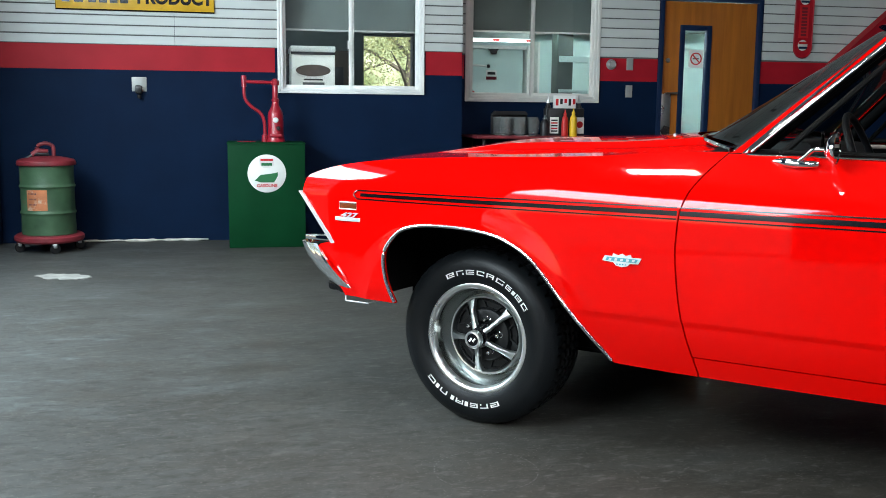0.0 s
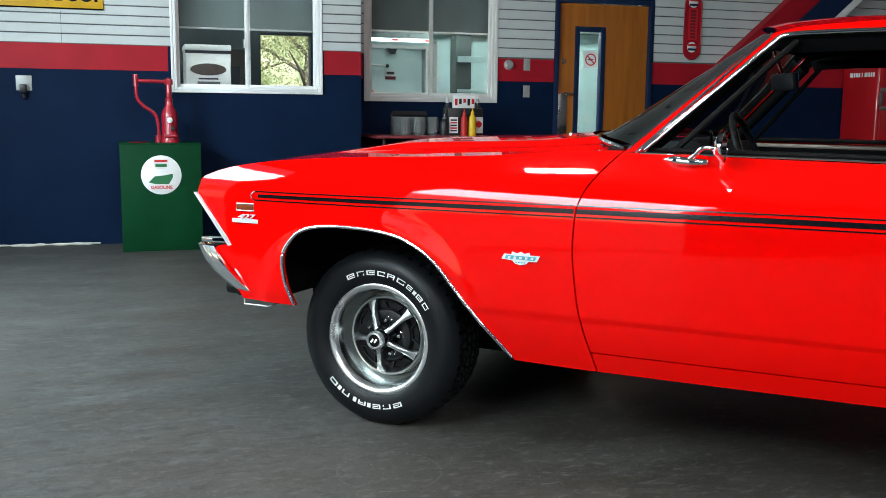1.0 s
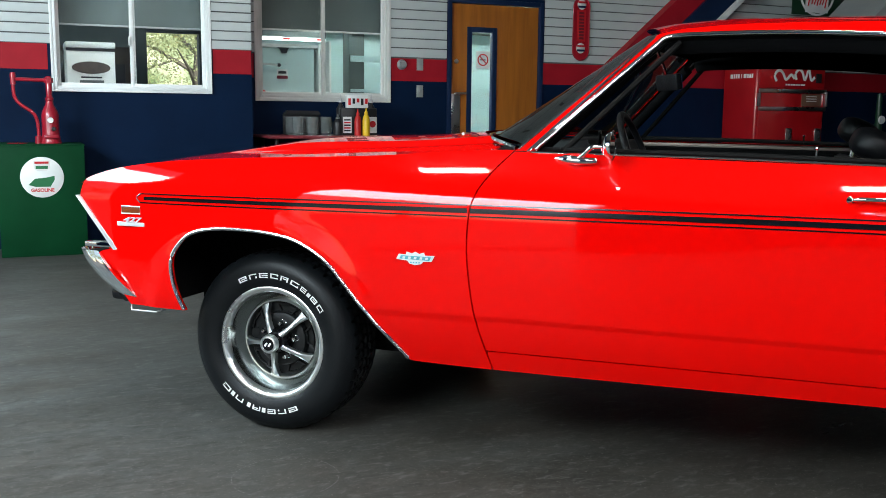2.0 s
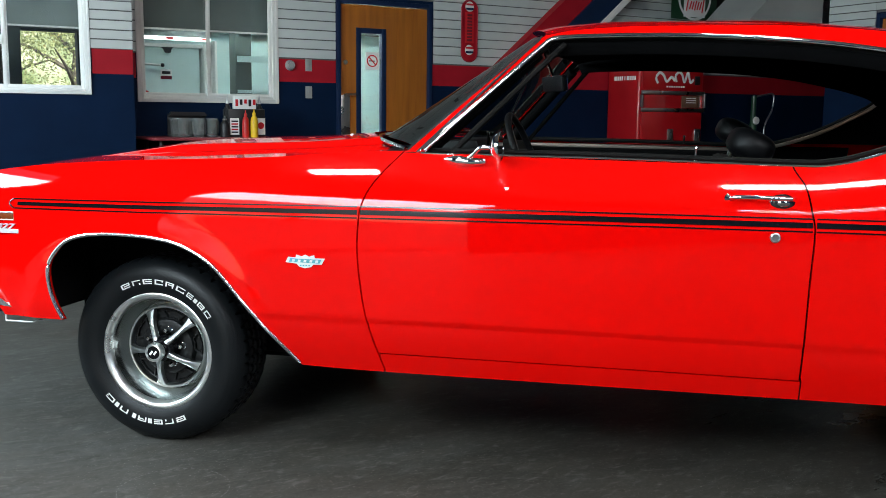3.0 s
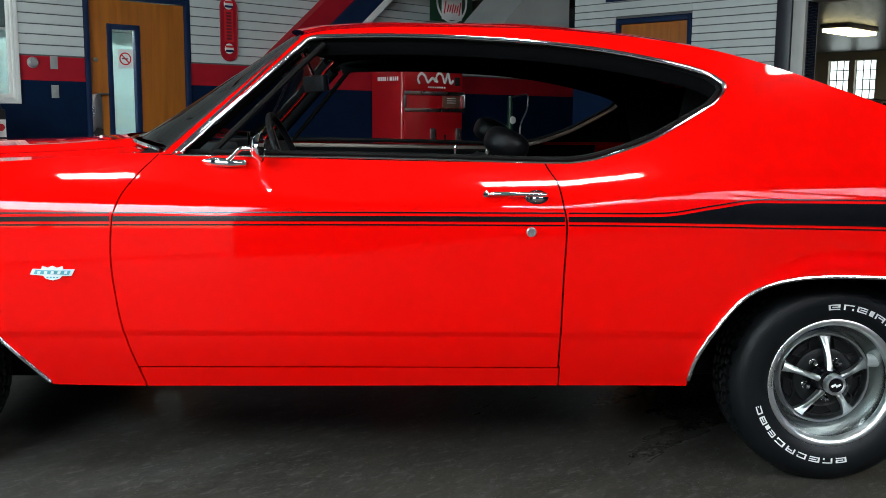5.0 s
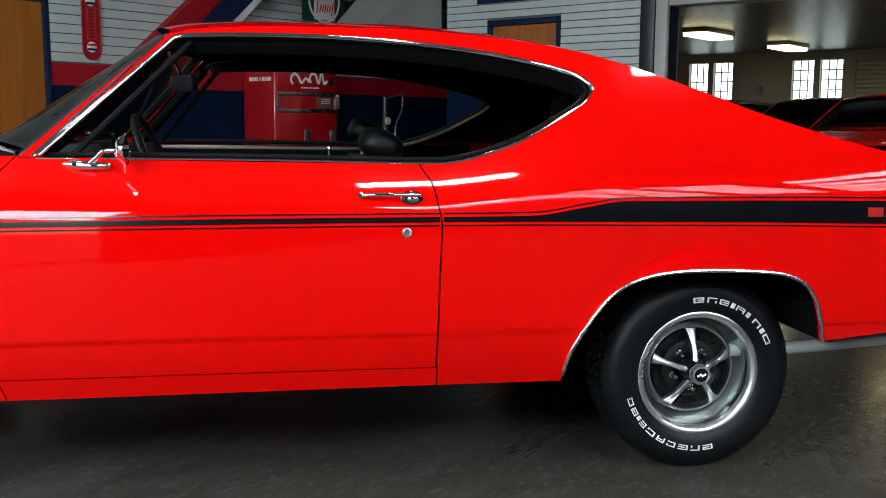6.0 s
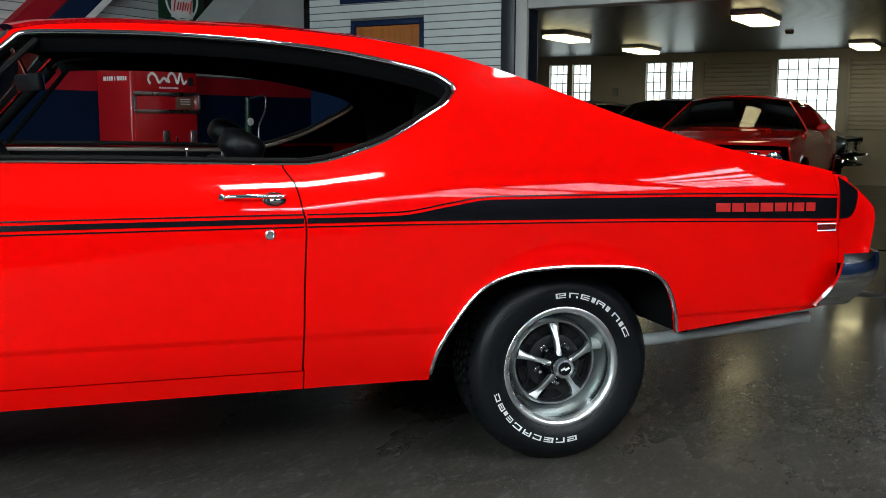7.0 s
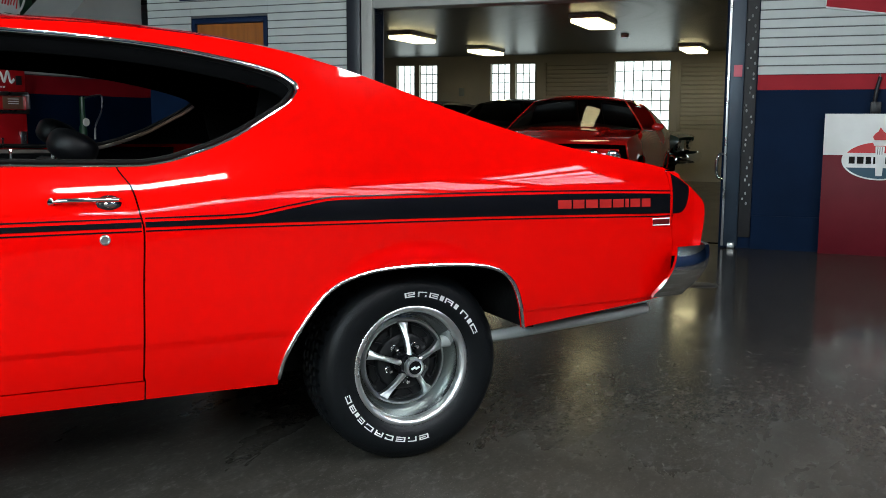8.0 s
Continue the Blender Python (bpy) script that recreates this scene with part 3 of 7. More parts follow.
def body(owner, paint, fine=1.0, screen=None, back_glass=None):
    """The painted shell with its seams and openings, both sides."""
    n = lambda k: max(12, int(k * fine))
    for mir in (False, True):
        panel("front_fender", -0.78, 0.88, x_front, lambda z: seam_f(z) - 0.0025, z_bottom, lambda x: z_edge(min(x, 0.875)), [ARCH_F], n(150), n(64), "", paint, mir, owner)
        panel("door_skin", 0.72, 2.03, lambda z: seam_f(z) + 0.0025, lambda z: seam_r(z) - 0.0025, lambda x: 0.381, lambda x: curve(x, [(0.8, 0.986), (0.945, 0.983), (1.945, 0.969), (2.0, 0.969)]), [], n(90), n(72), "", paint, mir, owner)
        panel("rocker_panel", 0.80, 2.01, lambda z: seam_f(z) + 0.0025, lambda z: 2.004, z_bottom, lambda x: 0.377, [], n(60), n(6), "", paint, mir, owner)
        panel("quarter_panel", 1.93, 3.83, lambda z: seam_r(z) + 0.0025 if z > 0.380 else 2.008, x_rear, z_bottom, z_edge, [ARCH_R, WINDOW], n(190), n(90), "", paint, mir, owner)
        panel("roof_side", 0.86, 1.9573, lambda z: 0.86, lambda z: 1.9572, lambda x: 0.987, z_edge, [WINDOW], n(130), n(40), "", paint, mir, owner)
        panel("tail_cap", 3.76, 3.975, lambda z: x_rear(z) + 0.003, x_tail, lambda x: 0.625, lambda x: 0.922, [], n(24), n(24), "", paint, mir, owner)
    lid("hood", -0.70, 0.80, 0.12, 0.26, hood_z, paint, n(90), n(110), "", parent=owner)
    g = lid("windscreen", 0.875, 1.232, 0.29, 0.11, lambda x, s: z_edge(x) + 0.028, screen or WINDSHIELD, 24, 30, "tinted curved windscreen", parent=owner)
    g.visible_shadow = False
    lid("roof", 1.237, 2.56, 0.11, 0.05, lambda x, s: z_edge(x) + 0.050, paint, n(70), n(40), "", parent=owner)
    lid("trunk_lid", 2.56, 3.80, 0.05, -0.06, deck_z, paint, n(70), n(40), "", parent=owner)
    part("rear_window", prism([(2.66, 1.225), (2.70, 1.225), (3.10, 1.020), (3.06, 1.020)], -0.50, 0.50), back_glass or BLACKTRIM, owner, "dark rear window" if back_glass is None else "")
    part("tail_panel", box(3.86, 3.895, -0.84, 0.84, 0.60, 0.86, 0.01), BLACKTRIM, owner, "black tail panel")
    part("deck_end", box(3.80, 3.90, -0.82, 0.82, 0.86, 0.915, 0.02), paint, owner)
    for s in (-1, 1):
        t = part("tail_lamp", box(3.89, 3.905, s * 0.80 - 0.0 if s < 0 else 0.45, s * 0.45 if s < 0 else 0.80, 0.73, 0.83, 0.008), mat("red_lens", (0.35, 0.005, 0.005), 0.15, var=0.05), owner, "red tail lamp lens")
    part("underbody", box(-0.45, 2.95, -0.56, 0.56, 0.26, 0.36, 0.03), INNER, owner, "dark underbody and frame")
    part("engine_bay", box(-0.48, 0.72, -0.50, 0.50, 0.36, 0.90, 0.02), INNER, owner)
    part("trunk_tub", box(2.30, 3.72, -0.53, 0.53, 0.44, 0.92, 0.02), INNER, owner)
    part("cabin_floor", box(0.66, 2.30, -0.86, 0.86, 0.375, 0.40, 0.01), INNER, owner)
    part("grille", box(-0.66, -0.60, -0.80, 0.80, 0.62, 0.80, 0.01, m=None), BLACKTRIM if owner is car else paint, owner, "black grille" if owner is car else "painted nose panel")
    for y in (-0.74, -0.53, 0.53, 0.74):
        part("headlight", lathe([(0.0, 0.02), (0.05, 0.016), (0.08, 0.004), (0.088, -0.01), (0.075, -0.03)], 24, m=pose(-0.665, y, 0.705, 0, -102, 0)), CHROME, owner, "round chrome-ringed headlight")


body(car, RED)
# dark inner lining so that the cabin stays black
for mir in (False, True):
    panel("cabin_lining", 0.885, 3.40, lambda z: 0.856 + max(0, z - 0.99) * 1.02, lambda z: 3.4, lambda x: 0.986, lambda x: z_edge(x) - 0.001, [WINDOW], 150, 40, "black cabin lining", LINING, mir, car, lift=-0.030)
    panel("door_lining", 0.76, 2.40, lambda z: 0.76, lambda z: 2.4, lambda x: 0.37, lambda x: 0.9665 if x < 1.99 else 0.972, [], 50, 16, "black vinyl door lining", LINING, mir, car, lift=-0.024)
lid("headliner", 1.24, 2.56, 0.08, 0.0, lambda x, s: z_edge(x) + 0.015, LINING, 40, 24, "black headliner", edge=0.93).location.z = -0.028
lid("rear_shelf", 2.45, 3.3, 0.0, 0.0, lambda x, s: 0.965, INNER, 20, 20, "", edge=0.8).location.z = -0.05
part("firewall", box(0.58, 0.66, -0.85, 0.85, 0.34, 0.93, 0.01), INNER, car)
for s in (-1, 1):
    part("wheel_well", box(-0.42, 0.62, 0.50 * s if s > 0 else -0.54, 0.54 if s > 0 else 0.50 * s, 0.25, 0.80), INNER, car)
    part("wheel_well", box(2.30, 3.24, 0.48 * s if s > 0 else -0.54, 0.54 if s > 0 else 0.48 * s, 0.31, 0.90), INNER, car)
    part("wheel_well_roof", box(-0.40, 0.60, min(0.5 * s, 0.90 * s), max(0.5 * s, 0.90 * s), 0.775, 0.80), INNER, car)
    part("wheel_well_roof", box(2.36, 3.22, min(0.5 * s, 0.90 * s), max(0.5 * s, 0.90 * s), 0.73, 0.76), INNER, car)
    part("wheel_well_end", box(0.60, 0.64, min(0.5 * s, 0.89 * s), max(0.5 * s, 0.89 * s), 0.37, 0.80), INNER, car)
    part("wheel_well_end", box(-0.44, -0.41, min(0.5 * s, 0.86 * s), max(0.5 * s, 0.86 * s), 0.42, 0.80), INNER, car)
    part("wheel_well_end", box(2.30, 2.34, min(0.5 * s, 0.89 * s), max(0.5 * s, 0.89 * s), 0.37, 0.76), INNER, car)
    part("wheel_well_end", box(3.22, 3.25, min(0.5 * s, 0.89 * s), max(0.5 * s, 0.89 * s), 0.418, 0.76), INNER, car)


def on_skin(points, lift):
    return [skin(x, z, lift) for x, z in points]


def two_sides(name, make, material, label=""):
    """Builds a trim piece on the near side and its mirror image on the far side."""
    for s in (1, -1):
        bm = make()
        if s < 0:
            bmesh.ops.transform(bm, matrix=Matrix.Diagonal((1, -1, 1, 1)), verts=bm.verts)
            bmesh.ops.reverse_faces(bm, faces=bm.faces)
        part(name, bm, material, car, label)


BRIGHT = mat("bright_chrome_blade", (0.88, 0.90, 0.91), 0.09, 1.0, var=0.03, rvar=0.03)
SATIN = mat("satin_bright_trim", (0.78, 0.79, 0.80), 0.24, 1.0, var=0.03)
ARCH_TRIM_F = ARCH_F[1:-1]
ARCH_TRIM_R = ARCH_R[1:-1]
two_sides("wheel_arch_trim", lambda: tube(on_skin(ARCH_TRIM_F, 0.002), 0.0062, 8), SATIN, "chrome wheel arch moulding")
two_sides("wheel_arch_trim", lambda: tube(on_skin(ARCH_TRIM_R, 0.002), 0.0062, 8), SATIN, "chrome wheel arch moulding")
n_low = 41
LOW, HIGH = WINDOW[:n_low], WINDOW[n_low:]
two_sides("drip_rail", lambda: tube(on_skin([WINDOW[n_low - 1]] + HIGH + [(0.920, 0.992)], 0.004), 0.0085, 10), CHROME, "bright chrome drip rail")
two_sides("sill_trim", lambda: tube(on_skin(LOW, 0.001), 0.0035, 8), CHROME, "thin chrome window sill moulding")


def shrunk(k, dx=0.0, dz=0.0):
    cx, cz = 1.75, 1.17
    return [(cx + (x - cx) * k + dx, cz + (z - cz) * (1 - (1 - k) * 3.2) + dz) for x, z in WINDOW]


SEALB = mat("black_window_rubber", (0.003, 0.003, 0.003), 0.6, spec=0.1, var=0.2)
two_sides("window_seal", lambda: tube(on_skin(shrunk(0.988), -0.020), 0.009, 8, closed=True), SEALB, "black rubber window seal")
two_sides("vent_frame", lambda: tube([skin(1.0 + 0.30 * i / 10, 0.985 + 0.33 * i / 10, -0.02) for i in range(11)], 0.010, 8), SEALB)
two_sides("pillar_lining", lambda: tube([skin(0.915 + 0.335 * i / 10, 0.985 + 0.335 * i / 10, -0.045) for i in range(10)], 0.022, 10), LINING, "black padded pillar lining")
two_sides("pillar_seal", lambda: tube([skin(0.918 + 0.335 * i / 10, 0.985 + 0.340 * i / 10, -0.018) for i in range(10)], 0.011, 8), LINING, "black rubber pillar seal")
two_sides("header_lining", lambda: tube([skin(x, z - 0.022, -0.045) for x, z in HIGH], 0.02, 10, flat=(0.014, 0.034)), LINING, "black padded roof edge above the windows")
REVEAL = mat("aged_bright_reveal", (0.34, 0.26, 0.23), 0.32, 0.8, var=0.1)
two_sides("window_reveal", lambda: tube([skin(x, z - 0.006, -0.040) for x, z in LOW if x > 2.06], 0.01, 8, flat=(0.004, 0.008)), REVEAL, "dull bright reveal along the rear side window")
two_sides("door_cap", lambda: tube([skin(0.99 + 1.03 * i / 12, 0.964 - 0.008 * i / 12, -0.036) for i in range(13)], 0.01, 8, flat=(0.006, 0.010)), REVEAL, "dull bright cap on the inner door sill")
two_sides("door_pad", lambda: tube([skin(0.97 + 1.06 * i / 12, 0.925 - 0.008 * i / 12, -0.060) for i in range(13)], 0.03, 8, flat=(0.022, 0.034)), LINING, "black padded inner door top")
two_sides("pillar_trim", lambda: tube([skin(0.900 + 0.325 * i / 10, 0.985 + 0.345 * i / 10, 0.003) for i in range(11)], 0.0045, 8), CHROME, "chrome pillar moulding")
two_sides("windscreen_trim", lambda: tube([skin(0.872 + 0.358 * i / 12, 0.992 + 0.348 * i / 12, 0.001) for i in range(13)], 0.0042, 8), CHROME, "bright windscreen moulding")


def decal(x0, x1, low, high, lift=0.0016, n=60, k=2):
    """A painted stripe that follows the skin, with breaks at the panel seams."""
    bm = bmesh.new()
    for a, b in ((x0, min(x1, 0.741)), (max(x0, 0.750), min(x1, 2.006)), (max(x0, 2.0155), min(x1, 3.783)), (max(x0, 3.794), x1)):
        if b - a < 0.005:
            continue
        m = max(2, int(n * (b - a)))
        cols = []
        for i in range(m + 1):
            x = a + (b - a) * i / m
            lo, hi = low(x), high(x)
            cols.append([bm.verts.new(skin(x, lo + (hi - lo) * j / k, lift)) for j in range(k + 1)])
        for p, q in zip(cols, cols[1:]):
            for j in range(k):
                bm.faces.new((p[j], q[j], q[j + 1], p[j + 1]))
    return bm


def core_low(x):
    return curve(x, [(-0.42, 0.7945), (1.3, 0.8065), (2.2, 0.8085), (2.56, 0.806), (3.03, 0.799), (3.86, 0.775)])


def core_high(x):
    return curve(x, [(-0.42, 0.8055), (1.3, 0.8215), (2.2, 0.824), (2.28, 0.826), (2.42, 0.848), (2.55, 0.866), (3.03, 0.864), (3.5, 0.856), (3.86, 0.842)])


two_sides("stripe", lambda: decal(-0.415, 3.783, core_low, core_high, k=4), BLACKTRIM, "black side stripe widening over the rear fender")
two_sides("pinstripe", lambda: decal(-0.43, 3.80, lambda x: core_high(x) + 0.0075, lambda x: core_high(x) + 0.0115), BLACKTRIM, "thin black pinstripe")
two_sides("pinstripe", lambda: decal(-0.43, 3.80, lambda x: core_low(x) - 0.0115, lambda x: core_low(x) - 0.0075), BLACKTRIM, "thin black pinstripe")
two_sides("stripe_end", lambda: tube([skin(-0.43 - 0.016 * math.sin(math.pi * i / 8), core_low(-0.43) - 0.0095 + i / 8 * 0.030, 0.001) for i in range(9)], 0.002, 6), BLACKTRIM)
two_sides("stripe_wrap", lambda: decal(3.796, 3.884, lambda x: curve(x, [(3.79, 0.775), (3.835, 0.776), (3.858, 0.786), (3.874, 0.808), (3.884, 0.845)]), lambda x: curve(x, [(3.79, 0.918), (3.845, 0.890), (3.884, 0.867)]), 0.0018, 300, 8), BLACKTRIM, "black stripe wrapped up over the tail")
REDLET = mat("red_lettering", (0.40, 0.012, 0.01), 0.35, var=0.04)


def word_bars():
    bm = bmesh.new()
    x = 3.300
    for wdt in (0.060, 0.052, 0.056, 0.056, 0.052, 0.022, 0.050, 0.046):
        a = decal(x, x + wdt - 0.007, lambda q: 0.813 - (q - 3.29) * 0.02, lambda q: 0.841 - (q - 3.29) * 0.02, 0.0032, 200)
        me = bpy.data.meshes.new("bar")
        a.to_mesh(me)
        a.free()
        bm.from_mesh(me)
        bpy.data.meshes.remove(me)
        x += wdt
    return bm


two_sides("stripe_lettering", word_bars, REDLET, "red lettering bars on the black stripe")


def text_mesh(body_text, size, depth=0.001, shear=0.0, heavy=0.0):
    cu = bpy.data.curves.new("text", "FONT")
    cu.body, cu.size, cu.extrude, cu.shear, cu.offset = body_text, size, depth, shear, heavy
    cu.align_x, cu.align_y = "CENTER", "CENTER"
    ob = bpy.data.objects.new("text", cu)
    scene.collection.objects.link(ob)
    me = bpy.data.meshes.new_from_object(ob.evaluated_get(bpy.context.evaluated_depsgraph_get()))
    bpy.data.objects.remove(ob)
    bm = bmesh.new()
    bm.from_mesh(me)
    bpy.data.meshes.remove(me)
    return bm


def plate(x0, x1, z0, z1, lift, thick, bevel=0.001):
    y = skin((x0 + x1) / 2, (z0 + z1) / 2, lift).y
    return box(x0, x1, y - thick, y, z0, z1, bevel)


AMBER = mat("amber_lens", (0.16, 0.030, 0.003), 0.35, var=0.1)
DKLENS = mat("dark_red_lens", (0.10, 0.008, 0.008), 0.12, var=0.1)
TEAL = mat("teal_enamel", (0.06, 0.28, 0.33), 0.3, var=0.08)
for name, xa, xb, za, zb, lens, lab in (("side_marker", -0.508, -0.433, 0.7455, 0.770, AMBER, "amber side marker in a chrome frame"), ("side_marker", 3.702, 3.775, 0.739, 0.761, DKLENS, "dark red side marker in a chrome frame")):
    y = skin((xa + xb) / 2, (za + zb) / 2).y - 0.003
    bm = tube([(xa, y, za), (xb, y, za), (xb, y, zb), (xa, y, zb)], 0.0026, 8, closed=True)
    f = part(name, bm, STEEL, car, lab)
    part("lens", box(xa, xb, y - 0.001, y + 0.004, za, zb, 0.0015), lens, f, "coloured lens")
BADGE = mat("bright_badge_metal", (0.74, 0.75, 0.76), 0.28, 0.35, var=0.05)
b1 = part("engine_badge", plate(-0.527, -0.416, 0.702, 0.716, 0.0, 0.006), BADGE, car, "chrome badge with the number 427")
yb = skin(-0.47, 0.718).y - 0.004
bm = text_mesh("427", 0.029, 0.003, 0.25, 0.0006)
bmesh.ops.transform(bm, matrix=pose(-0.468, yb, 0.7235, 90, 0, 0) @ Matrix.Diagonal((1.6, 0.85, 1, 1)), verts=bm.verts)
part("number", bm, BADGE, b1, "chrome number 427")
# shield badge: white wings, a small shield, a teal bar
yb = skin(0.580, 0.660).y - 0.001
cx, cz = 0.580, 0.660
LOGOB = mat("badge_enamel_white", (0.70, 0.74, 0.74), 0.25, 0.2, var=0.06)
WING = ((-0.062, -0.006), (-0.054, 0.010), (-0.030, 0.009), (-0.028, 0.018), (-0.012, 0.013), (0.0, 0.019), (0.012, 0.013), (0.028, 0.018), (0.030, 0.009), (0.062, 0.009), (0.052, -0.009), (0.026, -0.010), (0.018, -0.018), (0.0, -0.022), (-0.018, -0.018), (-0.026, -0.009))
sh = part("fender_badge", prism([(cx + a, cz + b) for a, b in WING], yb - 0.004, yb), LOGOB, car, "white winged shield badge with a teal bar")
part("badge_bar", prism([(cx - 0.051, cz - 0.004), (cx - 0.046, cz + 0.0065), (cx + 0.052, cz + 0.0055), (cx + 0.046, cz - 0.006)], yb - 0.0055, yb - 0.0035), TEAL, sh, "teal enamel bar")
for i in range(5):
    a = cx - 0.041 + i * 0.0185
    part("badge_bar", prism([(a, cz - 0.0032), (a + 0.002, cz + 0.0040), (a + 0.010, cz + 0.0036), (a + 0.008, cz - 0.0036)], yb - 0.0068, yb - 0.0053), LOGOB, sh)
for i in range(4):
    a = cx - 0.016 + i * 0.009
    part("badge_bar", prism([(a, cz - 0.0155), (a, cz - 0.0120), (a + 0.005, cz - 0.0120), (a + 0.005, cz - 0.0155)], yb - 0.0055, yb - 0.0035), TEAL, sh)

# door furniture
# chrome with shade put into its colour, for the handle cups
DKCHROME = mat("shaded_chrome", (0.16, 0.16, 0.17), 0.16, 1.0, var=0.05)
for s in (1, -1):
    def mir(bm):
        if s < 0:
            bmesh.ops.transform(bm, matrix=Matrix.Diagonal((1, -1, 1, 1)), verts=bm.verts)
            bmesh.ops.reverse_faces(bm, faces=bm.faces)
        return bm
    y0 = skin(1.87, 0.881).y
    bm = tube([(1.795, y0 + 0.004, 0.881), (1.797, y0 - 0.016, 0.884), (1.81, y0 - 0.022, 0.886), (1.88, y0 - 0.022, 0.886), (1.95, y0 - 0.019, 0.884), (1.958, y0 - 0.004, 0.882)], 0.0062, 10)
    bm = tube([(1.788, y0 + 0.002, 0.881), (1.794, y0 - 0.008, 0.881)], [0.012, 0.006], 12, bm)
    h = part("door_handle", mir(bm), CHROME, car, "chrome pull bar door handle")
    bm = lathe([(0.0, 0.010), (0.018, 0.010), (0.026, 0.006), (0.030, 0.0), (0.030, -0.004)], 28, m=pose(1.928, y0 - 0.002, 0.872, 90, 0, 0) @ Matrix.Diagonal((1.15, 0.8, 1, 1)))
    part("handle_cup", mir(bm), DKCHROME, h, "chrome handle escutcheon, colour darkened for shade")
    bm = lathe([(0.0, 0.016), (0.010, 0.015), (0.014, 0.012), (0.014, 0.004)], 20, m=pose(1.930, y0 - 0.004, 0.873, 90, 0, 0) @ Matrix.Diagonal((1.2, 0.75, 1, 1)))
    part("push_button", mir(bm), CHROME, h, "chrome push button")
    yl = skin(1.912, 0.780).y
    bm = lathe([(0.0, 0.004), (0.009, 0.005), (0.0105, 0.0065), (0.0130, 0.0055), (0.0145, 0.001), (0.0145, -0.002)], 24, m=pose(1.912, yl, 0.780, 90, 0, 0))
    part("door_lock", mir(bm), STEEL, car, "round chrome door lock")
    bm = lathe([(0.0, 0.03), (0.005, 0.03), (0.006, 0.026), (0.0035, 0.022), (0.0035, -0.01)], 12, m=pose(1.70, -0.84, 0.985))
    part("lock_knob", mir(bm), CHROME, car, "chrome lock knob on the door sill")
    # outside mirror: foot, arm and shell with its glass towards the driver
    if s > 0:
        yd = skin(1.05, 0.965).y
        bm = tube(spline([(0.985, yd + 0.004, 0.968), (1.03, yd - 0.012, 0.966), (1.075, yd - 0.016, 0.963), (1.108, yd - 0.006, 0.963)], 4), [0.004, 0.007, 0.010, 0.013, 0.0135, 0.013, 0.0125, 0.012, 0.0115, 0.011, 0.0105, 0.010, 0.009], 12)
        mm = part("wing_mirror", bm, CHROME, car, "chrome door mirror on a swept stalk")
        bm = tube(spline([(1.055, yd - 0.014, 0.968), (1.078, yd - 0.028, 0.985), (1.098, yd - 0.040, 1.003), (1.118, yd - 0.045, 1.006), (1.150, yd - 0.045, 1.006)], 4), 0.0065, 10)
        part("stalk", bm, CHROME, mm)
        bm = lathe([(0.0, -0.030), (0.020, -0.026), (0.038, -0.014), (0.046, -0.002), (0.048, 0.004), (0.044, 0.005)], 32, m=pose(1.158, yd - 0.052, 1.010, 0, 90, 2) @ Matrix.Diagonal((0.92, 1.5, 1, 1)))
        part("shell", bm, CHROME, mm)
        bm = lathe([(0.0, 0.003), (0.044, 0.003), (0.044, 0.001)], 32, m=pose(1.158, yd - 0.052, 1.010, 0, 90, 2) @ Matrix.Diagonal((0.92, 1.5, 1, 1)))
        part("mirror_glass", bm, mat("mirror_silver", (0.9, 0.9, 0.9), 0.02, 1.0, var=0), mm, "silvered glass")
part("door_mark", prism([(1.172, 0.894), (1.187, 0.893), (1.182, 0.884), (1.178, 0.882)], skin(1.18, 0.888).y - 0.0012, skin(1.18, 0.888).y + 0.002), WHITE, car, "small pale mark on the door")


# bumpers, valance, tail pipe
def bumper(plan, z0, z1, lean, bow, name, label):
    """A pressed chrome blade swept along a plan line from one corner round to the other; lean: how far its foot is set back; bow: how far its face swells."""
    bm = bmesh.new()
    half = spline([Vector(q) for q in plan], 8)
    line = [Vector((q.x, q.y)) for q in half] + [Vector((q.x, -q.y)) for q in half[-2::-1]]
    cols = []
    n = len(line)
    for i, q in enumerate(line):
        d = (line[min(i + 1, n - 1)] - line[max(i - 1, 0)]).normalized()
        out = Vector((d.y, -d.x))
        if out.dot(q - Vector((1.5, 0))) < 0:
            out = -out
        col = []
        for j in range(15):
            u = j / 14
            bulge = -0.6 * bow + bow * math.sin(math.pi * min(1, 0.10 + u * 0.95)) ** 0.8
            e = q + out * bulge
            col.append(bm.verts.new((e.x + lean * u, e.y, z0 + (z1 - z0) * u)))
        cols.append(col)
    for a, b in zip(cols, cols[1:]):
        for j in range(14):
            bm.faces.new((a[j], b[j], b[j + 1], a[j + 1]))
    bmesh.ops.recalc_face_normals(bm, faces=bm.faces)
    bmesh.ops.solidify(bm, geom=bm.faces[:], thickness=0.012)
    return part(name, bm, BRIGHT, car, label)


